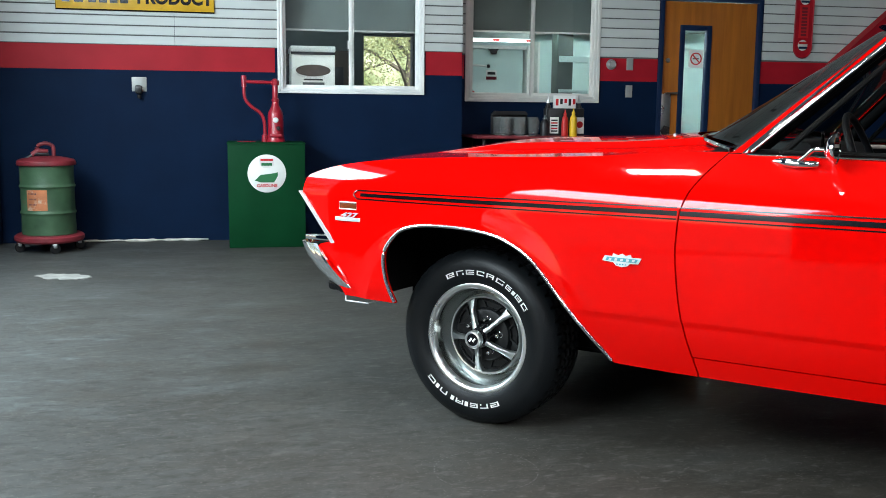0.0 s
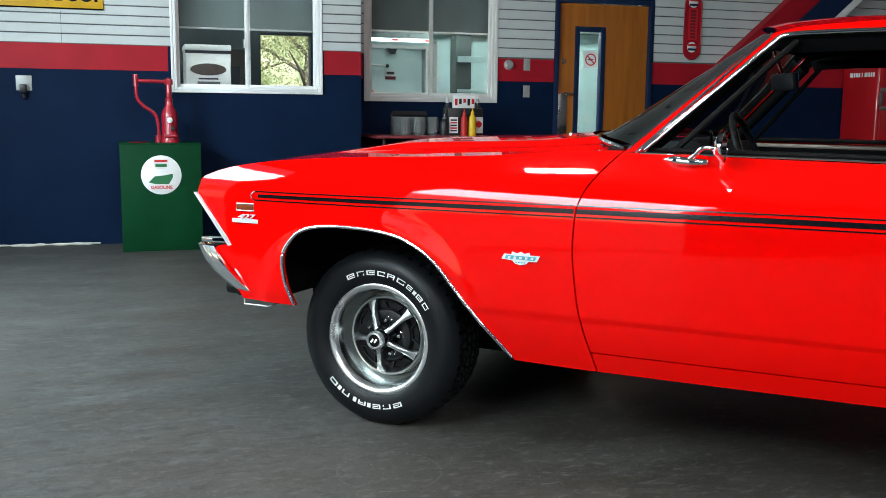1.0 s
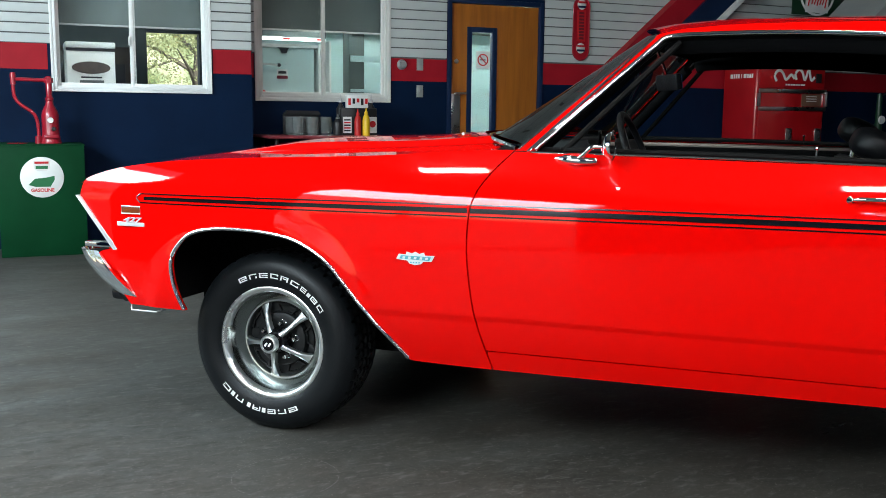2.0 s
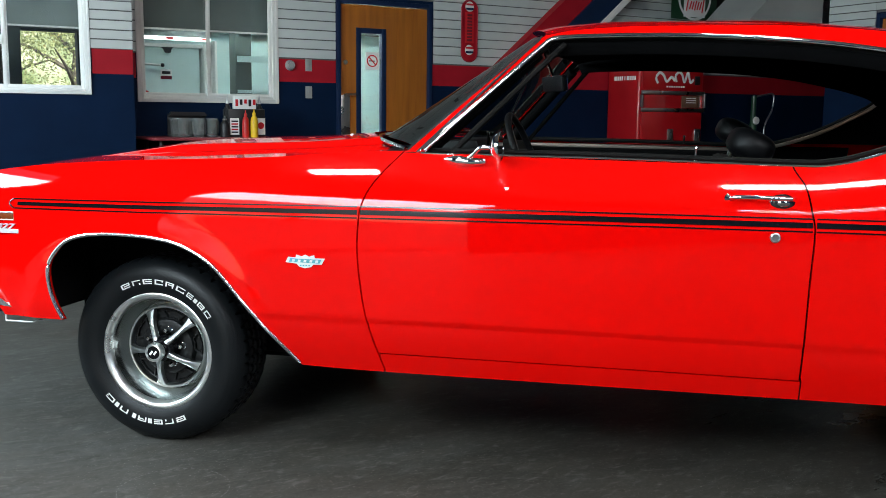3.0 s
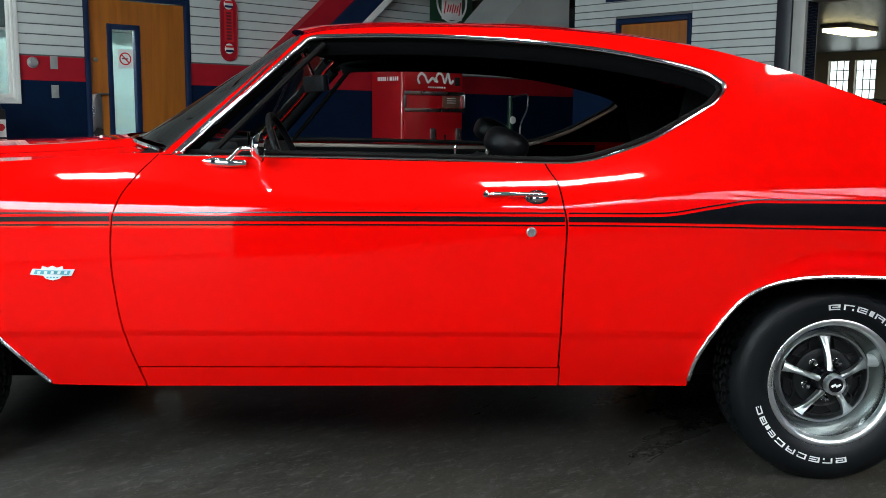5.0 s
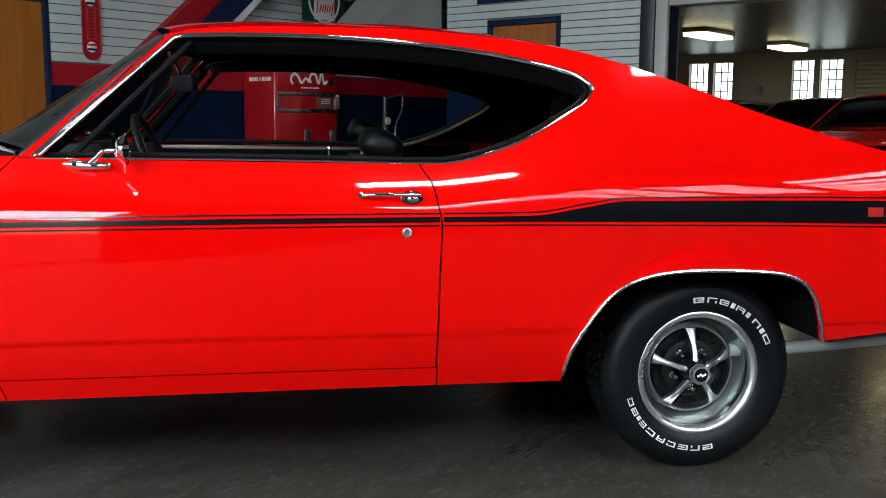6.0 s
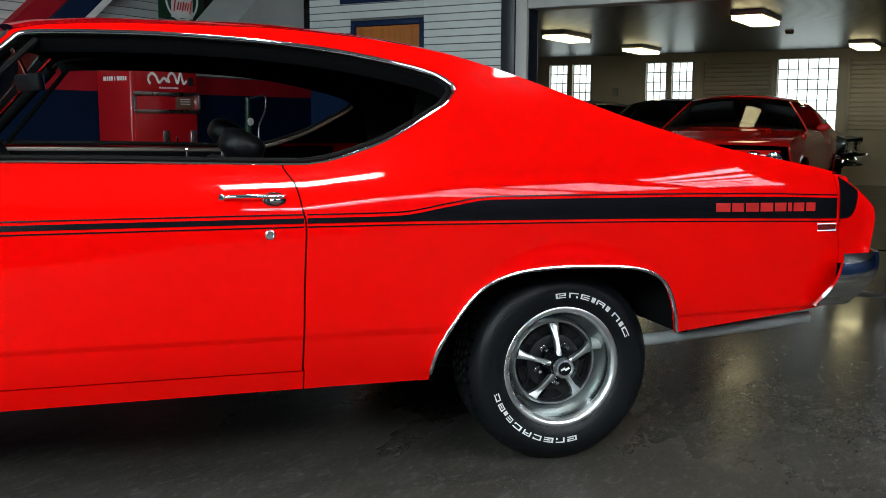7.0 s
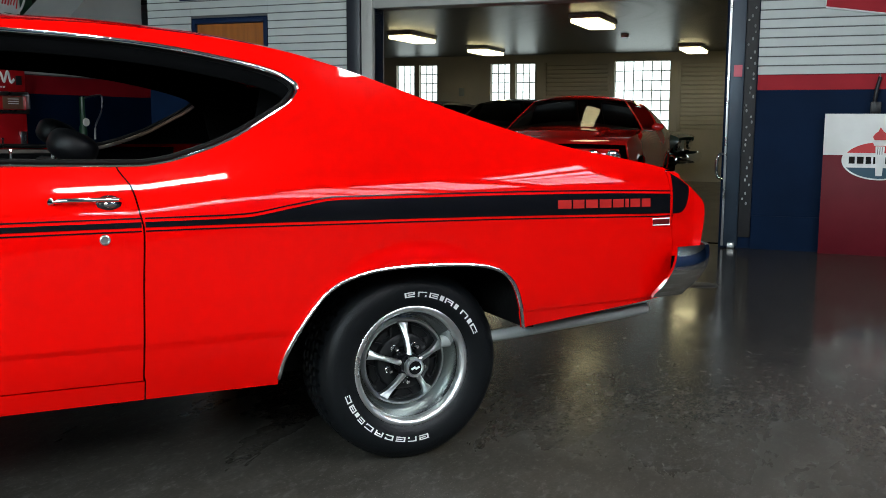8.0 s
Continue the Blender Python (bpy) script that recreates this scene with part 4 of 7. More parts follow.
bumper([(-0.628, -0.914), (-0.662, -0.910), (-0.700, -0.900), (-0.742, -0.86), (-0.80, -0.70), (-0.84, -0.35), (-0.85, 0.0)], 0.606, 0.430, 0.178, 0.030, "front_bumper", "chrome front bumper wrapped round the corner")
bumper([(3.785, -0.960), (3.905, -0.950), (3.960, -0.915), (3.985, -0.80), (4.0, -0.4), (4.005, 0.0)], 0.664, 0.490, -0.085, 0.042, "rear_bumper", "chrome rear bumper wrapped round the corner")
for s in (-1, 1):
    part("bezel", prism([(-0.712, 0.800), (-0.692, 0.792), (-0.536, 0.616), (-0.560, 0.612)], s * 0.885, s * 0.914, bevel=0.003), BADGE, car, "chrome headlight bezel edge")
    part("grille_end", prism([(-0.70, 0.600), (-0.56, 0.600), (-0.44, 0.43), (-0.54, 0.43)], min(s * 0.60, s * 0.885), max(s * 0.60, s * 0.885)), INNER, car)
    part("bezel_foot", box(-0.69, -0.52, min(s * 0.80, s * 0.90), max(s * 0.80, s * 0.90), 0.618, 0.636, 0.003), CHROME, car)
    part("tail_pipe", tube([(2.98, s * 0.74, 0.362), (3.17, s * 0.79, 0.376), (3.64, s * 0.80, 0.412), (3.772, s * 0.80, 0.424)], 0.020, 18), PLATEG, car, "grey steel tail pipe")
    part("valance", box(-0.62, -0.45, min(s * 0.10, s * 0.86), max(s * 0.10, s * 0.86), 0.425, 0.47, 0.015), BLACKTRIM, car)
    part("tie_down_bracket", tube([(-0.53, s * 0.86, 0.428), (-0.50, s * 0.90, 0.404), (-0.40, s * 0.90, 0.404), (-0.37, s * 0.86, 0.414)], 0.0032, 6), PLATEG, car)

# cabin
part("dashboard", prism([(0.62, 0.60), (0.62, 0.975), (0.80, 0.992), (0.98, 0.985), (1.02, 0.94), (0.97, 0.70), (0.90, 0.60)], -0.80, 0.80, bevel=0.01), VINYL, car, "black padded dashboard")
part("instrument_hood", prism([(0.90, 0.96), (0.92, 1.015), (1.03, 1.02), (1.05, 0.985), (1.02, 0.92)], -0.62, -0.14, bevel=0.01), VINYL, car)
sw = pose(1.165, -0.36, 0.925, 0, 68, 0)
bm = bmesh.new()
tube([sw @ Vector((0.185 * math.cos(a * math.pi / 24), 0.185 * math.sin(a * math.pi / 24), 0)) for a in range(48)], 0.0115, 10, bm, closed=True)
st = part("steering_wheel", bm, VINYL, car, "black three-spoke steering wheel")
for a in (90, 210, 330):
    part("spoke", tube([sw @ Vector((0.03 * math.cos(radians(a)), 0.03 * math.sin(radians(a)), -0.02)), sw @ Vector((0.18 * math.cos(radians(a)), 0.18 * math.sin(radians(a)), 0))], 0.008, 8), STEEL, st)
part("hub", lathe([(0.0, 0.012), (0.035, 0.008), (0.045, -0.01), (0.03, -0.05), (0.025, -0.25)], 20, m=sw), VINYL, st)
part("turn_lever", tube([(1.03, -0.42, 0.94), (1.06, -0.56, 1.02), (1.065, -0.60, 1.045)], 0.0045, 8), CHROME, st, "chrome lever")


def seat(y, up=0.0):
    s = part("bucket_seat", prism([(1.42, 0.38), (1.40, 0.56), (1.46, 0.60), (1.86, 0.55), (1.93, 0.50), (1.93, 0.38)], y - 0.26, y + 0.26, bevel=0.035), VINYL, car, "black vinyl bucket seat")
    part("backrest", prism([(1.74, 0.50), (1.72, 0.62), (1.76, 0.84), (1.80, 0.935), (1.85, 0.955), (1.92, 0.93), (1.93, 0.82), (1.90, 0.55), (1.88, 0.48)], y - 0.25, y + 0.25, bevel=0.04), VINYL, s, "black vinyl backrest")
    bm = bmesh.new()
    bmesh.ops.create_uvsphere(bm, u_segments=28, v_segments=18, radius=1.0)
    for v in bm.verts:
        c = v.co
        v.co = Vector((math.copysign(abs(c.x) ** 0.75, c.x) * 0.074, math.copysign(abs(c.y) ** 0.6, c.y) * 0.145, math.copysign(abs(c.z) ** 0.7, c.z) * 0.050))
    bmesh.ops.transform(bm, matrix=pose(1.884, y, 1.008 + up, 0, 24, 0), verts=bm.verts)
    part("headrest", bm, VINYL, s, "rounded black headrest")
    for q in (-0.06, 0.06):
        part("post", tube([(1.86, y + q, 0.90), (1.88, y + q, 0.99 + up)], 0.006, 8), CHROME, s)


seat(-0.37)
seat(0.37, 0.03)
part("rear_seat", prism([(2.20, 0.40), (2.16, 0.62), (2.52, 0.60), (2.62, 0.92), (2.72, 0.94), (2.72, 0.40)], -0.60, 0.60, bevel=0.03), VINYL, car, "black vinyl rear bench")
mi = part("cabin_mirror", box(-0.012, 0.012, -0.115, 0.115, -0.030, 0.030, 0.008, m=pose(1.205, 0.0, 1.215, 0, -8, 25)), VINYL, car, "black cabin mirror")
part("mirror_glass", box(0.0122, 0.0140, -0.108, 0.108, -0.025, 0.025, m=pose(1.205, 0.0, 1.215, 0, -8, 25)), mat("cabin_mirror_silver", (0.85, 0.85, 0.85), 0.03, 1.0, var=0), mi)
part("mirror_stem", tube([(1.20, 0, 1.235), (1.16, 0, 1.33)], 0.006, 8), CHROME, mi)
# added strip that imitates the white reflection on the rear of the hood
part("cowl_glint", tube([(0.872 - 0.29 * (1 - q * q), q * 0.845, 0.992 + 0.028 * (1 - abs(q) ** 2.4)) for q in [-0.97 + 0.0485 * i for i in range(41)]], 0.008, 8), CHROME, car, "chrome strip added as a highlight along the hood rear edge")
# cowl, wipers
part("cowl", prism([(0.50, 0.93), (0.52, 0.975), (0.70, 0.982), (0.85, 0.98), (0.85, 0.93)], -0.74, 0.74, bevel=0.004), BLACKTRIM, car, "black cowl grille")
for y in (-0.30, 0.20):
    part("wiper", tube([(0.60, y, 1.005), (0.60, y - 0.15, 1.02), (0.63, y - 0.36, 1.03)], 0.005, 8), STEEL, car, "wiper arm")


ALLOY = mat("satin_silver_spoke", (0.60, 0.63, 0.63), 0.30, 1.0, var=0.05)
CHARCOAL = mat("charcoal_wheel_paint", (0.006, 0.0065, 0.007), 0.45, var=0.15, spec=0.3)
R_T = 0.313


def tyre_mesh():
    """Tyre with a grooved, blocky tread; the axis is z and +z is the outside."""
    prof = [(0.188, -0.098), (0.205, -0.112), (0.240, -0.1208), (0.264, -0.119), (0.285, -0.110), (0.299, -0.097), (0.306, -0.088)]
    rows = [(0.311, -0.101, 0), (R_T - 0.002, -0.092, 1), (R_T, -0.074, 1), (R_T, -0.066, 2), (R_T, -0.060, 2), (R_T + 0.001, -0.050, 3), (R_T + 0.001, -0.030, 3), (R_T, -0.025, 2), (R_T, -0.019, 2),
            (R_T + 0.001, -0.012, 4), (R_T + 0.001, 0.012, 4), (R_T, 0.019, 2), (R_T, 0.025, 2), (R_T + 0.001, 0.030, 3), (R_T + 0.001, 0.050, 3), (R_T, 0.060, 2), (R_T, 0.066, 2), (R_T, 0.074, 1), (R_T - 0.002, 0.092, 1), (0.311, 0.101, 0)]
    bm = bmesh.new()
    n = 256
    rings = []
    for r, h in prof[:-1]:
        rings.append([(r, h, 0)] * n)
    for r, h, kind in rows:
        h = h * 0.86
        if kind == 0:
            r = 0.3065
        ring = []
        for i in range(n):
            d = 0.0
            if kind == 2:
                d = 0.008
            elif kind == 1 and i % 6 == 0:
                d = 0.007
            elif kind == 3 and (i + (2 if h > 0 else 0)) % 4 == 0:
                d = 0.007
            elif kind == 4 and i % 5 == 0:
                d = 0.006
            ring.append((r - d, h, kind))
        rings.append(ring)
    for r, h in prof[:-1][::-1]:
        rings.append([(r, -h, 0)] * n)
    vs = []
    for ring in rings:
        vs.append([bm.verts.new((r * math.cos(2 * math.pi * (i + (0.5 * (k % 2))) / n), r * math.sin(2 * math.pi * (i + 0.5 * (k % 2)) / n), h)) for i, (r, h, k) in enumerate(ring)])
    for a, b in zip(vs, vs[1:]):
        for i in range(n):
            bm.faces.new((a[i], a[(i + 1) % n], b[(i + 1) % n], b[i]))
    bmesh.ops.recalc_face_normals(bm, faces=bm.faces)
    return bm


def arc_bars(a0, a1, widths, r0=0.229, r1=0.2455):
    """Raised strokes set in an arc on the sidewall; each cell takes an upright, and one or two cross strokes."""
    bm = bmesh.new()
    total = sum(widths)
    a = a0

    def stroke(ra, rb, la, lb, n=4):
        h = 0.1218
        q = [[bm.verts.new((r * math.cos(radians(la + (lb - la) * i / n)), r * math.sin(radians(la + (lb - la) * i / n)), h)) for i in range(n + 1)] for r in (ra, rb)]
        for i in range(n):
            bm.faces.new((q[0][i], q[0][i + 1], q[1][i + 1], q[1][i]))
    t = 0.0036
    for k, w in enumerate(widths):
        b = a + (a1 - a0) * w / total
        lo, hi = a + (b - a) * 0.08, a + (b - a) * 0.84
        s = (hi - lo)
        if w > 0.3:
            stroke(r0, r1 if (k % 3 != 1) else r1 - 0.003, lo, lo + s * (0.18 if w > 0.6 else 1.0), 2)
        if w > 0.6:
            stroke(r1 - t, r1, lo, hi)
            if k % 3 != 1:
                stroke(r0, r0 + t, lo, hi)
            if k % 2 == 0:
                stroke((r0 + r1) / 2 - t / 2, (r0 + r1) / 2 + t / 2, lo + s * 0.3, hi)
            if k % 4 != 2:
                stroke(r0 + (0.0 if k % 3 else 0.010), r1 - (0.010 if k % 4 == 1 else 0.0), hi - s * 0.18, hi, 2)
        a = b
    bmesh.ops.recalc_face_normals(bm, faces=bm.faces)
    for f in bm.faces:
        if f.normal.z < 0:
            f.normal_flip()
    return bm


def spoke_mesh():
    bm = bmesh.new()
    cols = []
    for i in range(11):
        t = i / 10
        r = 0.030 + 0.103 * t
        w = 0.0105 - 0.0025 * math.sin(math.pi * min(1, t * 1.25)) + 0.0085 * max(0, (t - 0.66) / 0.34) ** 2
        h = 0.092 - 0.026 * t - 0.022 * t * t
        cols.append([bm.verts.new((r, w * k, h - d)) for k, d in ((-1, 0.022), (-0.92, 0.004), (-0.4, 0.0), (0.4, 0.0), (0.92, 0.004), (1, 0.022))])
    for a, b in zip(cols, cols[1:]):
        for j in range(5):
            bm.faces.new((a[j], b[j], b[j + 1], a[j + 1]))
    bmesh.ops.recalc_face_normals(bm, faces=bm.faces)
    return bm


TYRE = link("tyre", tyre_mesh(), RUBBER)
MARK1 = link("sidewall_lettering", arc_bars(40, -48, (1, 0.9, 1, 0.9, 0.9, 1, 0.7, 0.4, 0.8, 0.8)), WHITELET, False)
MARK2 = link("sidewall_lettering", arc_bars(44, -34, (1, 0.9, 0.9, 0.4, 0.9, 0.4, 0.25, 0.9, 0.4, 1.0)), WHITELET, False)
BARRELM = mat("dark_chrome_barrel", (0.46, 0.48, 0.47), 0.22, 1.0, var=0.05, rvar=0.04)
BARREL = link("wheel", lathe([(0.186, -0.10), (0.180, -0.085), (0.170, -0.05), (0.160, 0.0), (0.150, 0.014), (0.142, 0.020), (0.138, 0.018)], 72), BARRELM)
LIP = mat("polished_rim_lip", (0.96, 0.98, 0.98), 0.30, 1.0, var=0.04, rvar=0.05)
RING = link("trim_ring", lathe([(0.1735, 0.080), (0.175, 0.092), (0.179, 0.101), (0.186, 0.106), (0.193, 0.107), (0.199, 0.104), (0.203, 0.096)], 96), LIP)
DISH = link("rim_dish", lathe([(0.148, 0.014), (0.158, 0.022), (0.166, 0.044), (0.171, 0.066), (0.175, 0.082), (0.1778, 0.090)], 96), BARRELM)
FACE = link("rim_band", lathe([(0.146, 0.018), (0.144, 0.034), (0.140, 0.040), (0.135, 0.039), (0.132, 0.032), (0.131, 0.014)], 72), ALLOY)
BACK = link("brake_drum", lathe([(0.0, 0.020), (0.06, 0.020), (0.10, 0.012), (0.140, 0.014), (0.150, 0.006)], 48), CHARCOAL)
POCKET = link("pocket_rib", lathe([(0.050, 0.036), (0.075, 0.040), (0.092, 0.034), (0.098, 0.014)], 48), CHARCOAL)
SPOKE = link("spoke", spoke_mesh(), ALLOY)
CAPB = link("hub_boss", lathe([(0.046, 0.040), (0.044, 0.074), (0.036, 0.090), (0.031, 0.096), (0.031, 0.122)], 10), BLACKTRIM)
CAP = link("centre_cap", lathe([(0.0, 0.130), (0.021, 0.129), (0.022, 0.1275)], 32), BLACKTRIM)
CAPR = link("cap_ring", lathe([(0.0215, 0.1285), (0.024, 0.1320), (0.029, 0.1310), (0.0322, 0.124), (0.0325, 0.110)], 40), LIP)
def slot_mesh():
    """Raised rim round a dark opening near the outer edge of the wheel centre."""
    bm = bmesh.new()
    a = [(0.094, -13), (0.122, -20), (0.124, 0), (0.122, 20), (0.094, 13), (0.096, 0)]
    mid = (0.110, 0)
    rings = []
    for k, h in ((1.0, 0.010), (0.97, 0.026), (0.82, 0.026), (0.80, 0.0145)):
        rings.append([bm.verts.new(((mid[0] + (q - mid[0]) * k) * math.cos(radians(d * k)), (mid[0] + (q - mid[0]) * k) * math.sin(radians(d * k)), h)) for q, d in a])
    for x, y in zip(rings, rings[1:]):
        for i in range(6):
            bm.faces.new((x[i], x[(i + 1) % 6], y[(i + 1) % 6], y[i]))
    bm.faces.new(rings[-1])
    bmesh.ops.recalc_face_normals(bm, faces=bm.faces)
    return bm


SLOTM = link("vent_slot", slot_mesh(), CHARCOAL, False)
NUT = link("lug_nut", lathe([(0.0, 0.030), (0.0055, 0.029), (0.0085, 0.024), (0.0095, 0.0), (0.0125, -0.002)], 6), CHROME)


def sub(name, me, parent, m=None, label=""):
    ob = new(name, me)
    ob.parent = parent
    if m is not None:
        ob.matrix_basis = m
    return tagged(ob, label)


def wheel(x, y, side, text_turn, spoke_turn, second=180):
    w = sub("wheel", BARREL, car, pose(x, y, R_T - 0.003, 90 if side < 0 else -90), "chrome five-spoke rally wheel with a black tyre")
    sub("tyre", TYRE, w, None, "black tyre with raised white sidewall marks")
    sub("sidewall_lettering", MARK1, w, pose(0, 0, 0, 0, 0, text_turn), "white raised sidewall bars")
    sub("sidewall_lettering", MARK2, w, pose(0, 0, 0, 0, 0, text_turn + second), "white raised sidewall bars")
    sub("trim_ring", RING, w, None, "polished trim ring")
    sub("rim_dish", DISH, w, None, "dark polished inner rim")
    sub("rim_band", FACE, w)
    sub("brake_drum", BACK, w, None, "charcoal wheel centre")
    sub("pocket_rib", POCKET, w)
    for i in range(5):
        sub("spoke", SPOKE, w, pose(0, 0, 0, 0, 0, spoke_turn + 72 * i))
        sub("vent_slot", SLOTM, w, pose(0, 0, 0, 0, 0, spoke_turn + 36 + 72 * i))
        sub("lug_nut", NUT, w, pose(0.062 * math.cos(radians(spoke_turn + 36 + 72 * i)), 0.062 * math.sin(radians(spoke_turn + 36 + 72 * i)), 0.040))
    sub("hub_boss", CAPB, w)
    sub("centre_cap", CAP, w, None, "black cap with two white marks")
    sub("cap_ring", CAPR, w)
    for q in (-1, 1):
        sub("cap_bar", CAP_BAR, w, pose(0.007 * q, 0, 0.1312, 0, 0, spoke_turn + 25))
    return w


CAP_BAR = link("cap_bar", box(-0.0035, 0.0035, -0.008, 0.008, -0.001, 0.0005, 0.0005), WHITE)
wheel(0.0, -0.708, -1, 79, 116, 174)
wheel(2.845, -0.712, -1, 243, 92, 172)
wheel(0.0, 0.748, 1, 20, 10)
wheel(2.845, 0.742, 1, 120, 50)

# ---- wall finish: red band, white slats in rows, dark backing behind their gaps ----
def strip(wall, along, a0, a1, z0, z1, face, thick, material, name):
    """A flat strip proud of a wall's face; along 'u' faces -n, along 'n' faces -u."""
    if along == "u":
        bm = box(a0, a1, face - thick, face, z0, z1, 0.001, seg=1)
    else:
        bm = box(face - thick, face, a0, a1, z0, z1, 0.001, seg=1)
    return part(name, bm, material, wall, smooth=False)


def slats(wall, along, spans, z0, pitch, rows_n, face):
    for a0, a1, zlo, zhi in spans:
        strip(wall, along, a0, a1, zlo, zhi, face, 0.004, SLOT, "slat_backing")
        g = 0.0095
        sec = [(0, 0), (0.010, 0), (0.0115, 0.003), (0.0115, pitch - g - 0.002), (0.009, pitch - g), (0, pitch - g)]
        me = None
        for i in range(rows_n):
            z = z0 + i * pitch
            if z < zlo - 0.002 or z + pitch - g > zhi + 0.03:
                continue
            if me is None:
                if along == "u":
                    bm = prism([(face - 0.0042 - d, h) for d, h in sec], a0, a1, "x")
                else:
                    bm = prism([(face - 0.0042 - d, h) for d, h in sec], a0, a1, "y")
                me = link("slat", bm, SLATW, False)
            ob = new("slat", me)
            ob.parent = wall
            ob.location.z = z


Z_TOP = 3.0
for wall, along, face, spans, pitch, z0 in (
    (near_wall, "u", 0.0, ((U_L + 0.002, 0.078, BAND1, Z_TOP), (0.081, W1[0] - 0.005, BAND1, Z_TOP), (W1[0] - 0.004, W1[1] + 0.004, W1[3] + 0.006, Z_TOP), (W1[1] + 0.012, U_STEP - 0.004, BAND1, Z_TOP)), 0.0765, 1.597),
    (far_wall, "u", N_FAR, ((U_STEP + 0.01, W2[0] - 0.005, BAND1 + 0.015, Z_TOP), (W2[0] - 0.004, W2[1] + 0.004, W2[3] + 0.006, Z_TOP), (W2[1] + 0.012, DR[0] - 0.01, BAND1 + 0.015, Z_TOP), (DR[0] - 0.009, DR[1] + 0.009, DR[3] + 0.03, Z_TOP), (DR[1] + 0.012, U_ALC - 0.01, BAND1 + 0.015, Z_TOP)), 0.0905, 1.621),
    (right_wall, "n", U_R, ((-3.66, D2[0] - 0.04, 1.49, Z_TOP), (D2[0] - 0.038, D2[1] + 0.038, D2[3] + 0.06, Z_TOP), (D2[1] + 0.04, -1.23, 1.49, Z_TOP), (-10.5, -7.57, 1.49, Z_TOP)), 0.0772, 1.492),
):
    slats(wall, along, spans, z0, pitch, 24, face)
for a0, a1 in ((U_L + 0.002, W1[0] - 0.03), (W1[1] + 0.02, U_STEP - 0.003)):
    strip(near_wall, "u", a0, a1, BAND0, BAND1 + 0.003, 0.0, 0.003, BANDRED, "red_band")
for a0, a1 in ((U_STEP + 0.004, W2[0] - 0.03), (W2[1] + 0.03, DR[0] - 0.004), (DR[1] + 0.004, U_ALC - 0.01)):
    strip(far_wall, "u", a0, a1, BAND0 - 0.003, BAND1 + 0.02, N_FAR, 0.003, BANDRED, "red_band")
strip(right_wall, "n", -10.5, -7.57, 1.362, 1.488, U_R, 0.003, BANDRED, "red_band")
strip(right_wall, "n", -10.5, -7.57, 0.0, 0.29, U_R, 0.03, NAVY, "navy_kick_board")
part("side_band", box(U_STEP, U_STEP + 0.003, 0.2, N_FAR, BAND0, BAND1), BANDRED, step_wall, smooth=False)

VINYLW = mat("white_vinyl_frame", (0.84, 0.85, 0.84), 0.4, var=0.05, scale=4)
GREYW = mat("pale_grey_window_frame", (0.70, 0.69, 0.66), 0.45, var=0.08, scale=4)


def slider_window(name, hole, face, material, label, split, casing):
    """A horizontal sliding window: casing, outer frame, two sashes at different depths, glass panes, a latch."""
    u0, u1, z0, z1 = hole
    w = thing(name, label, "window", ROOM, kind="structure")
    c, d = casing, 0.036

    def ring(a0, a1, b0, b1, t, y0, y1, nm, bev=0.004):
        for q in ((a0, a0 + t, b0, b1), (a1 - t, a1, b0, b1), (a0 + t, a1 - t, b0, b0 + t), (a0 + t, a1 - t, b1 - t, b1)):
            part(nm, box(q[0], q[1], y0, y1, q[2], q[3], bev), material, w)
    ring(u0 - c, u1 + c, z0 - c, z1 + c, c + 0.012, face - 0.022, face - 0.001, "casing")
    ring(u0 + 0.012, u1 - 0.012, z0 + 0.012, z1 - 0.012, d - 0.012, face - 0.016, face + 0.10, "window_frame")
    m = u0 + (u1 - u0) * split
    for a0, a1, y in ((u0 + d, m + 0.025, face + 0.045), (m - 0.022, u1 - d, face + 0.012)):
        ring(a0, a1, z0 + d, z1 - d, 0.028, y, y + 0.03, "sash")
        g = part("pane", box(a0 + 0.028, a1 - 0.028, y + 0.012, y + 0.017, z0 + d + 0.028, z1 - d - 0.028), CLEAR, w, "clear glass pane", False)
        g.visible_shadow = False
    part("latch", box(m - 0.034, m - 0.020, face - 0.004, face + 0.014, 1.60, 1.67, 0.003), material, w, "white latch")
    return w


slider_window("window_1", W1, 0.0, VINYLW, "white vinyl sliding window in the navy wall", 0.50, 0.008)
slider_window("window_2", W2, N_FAR, GREYW, "pale grey sliding window with a flat casing", 0.50, 0.022)

# oak door with a narrow glass light in a navy frame
DARKM = mat("dark_metal", (0.03, 0.03, 0.032), 0.4, 0.6, var=0.1)


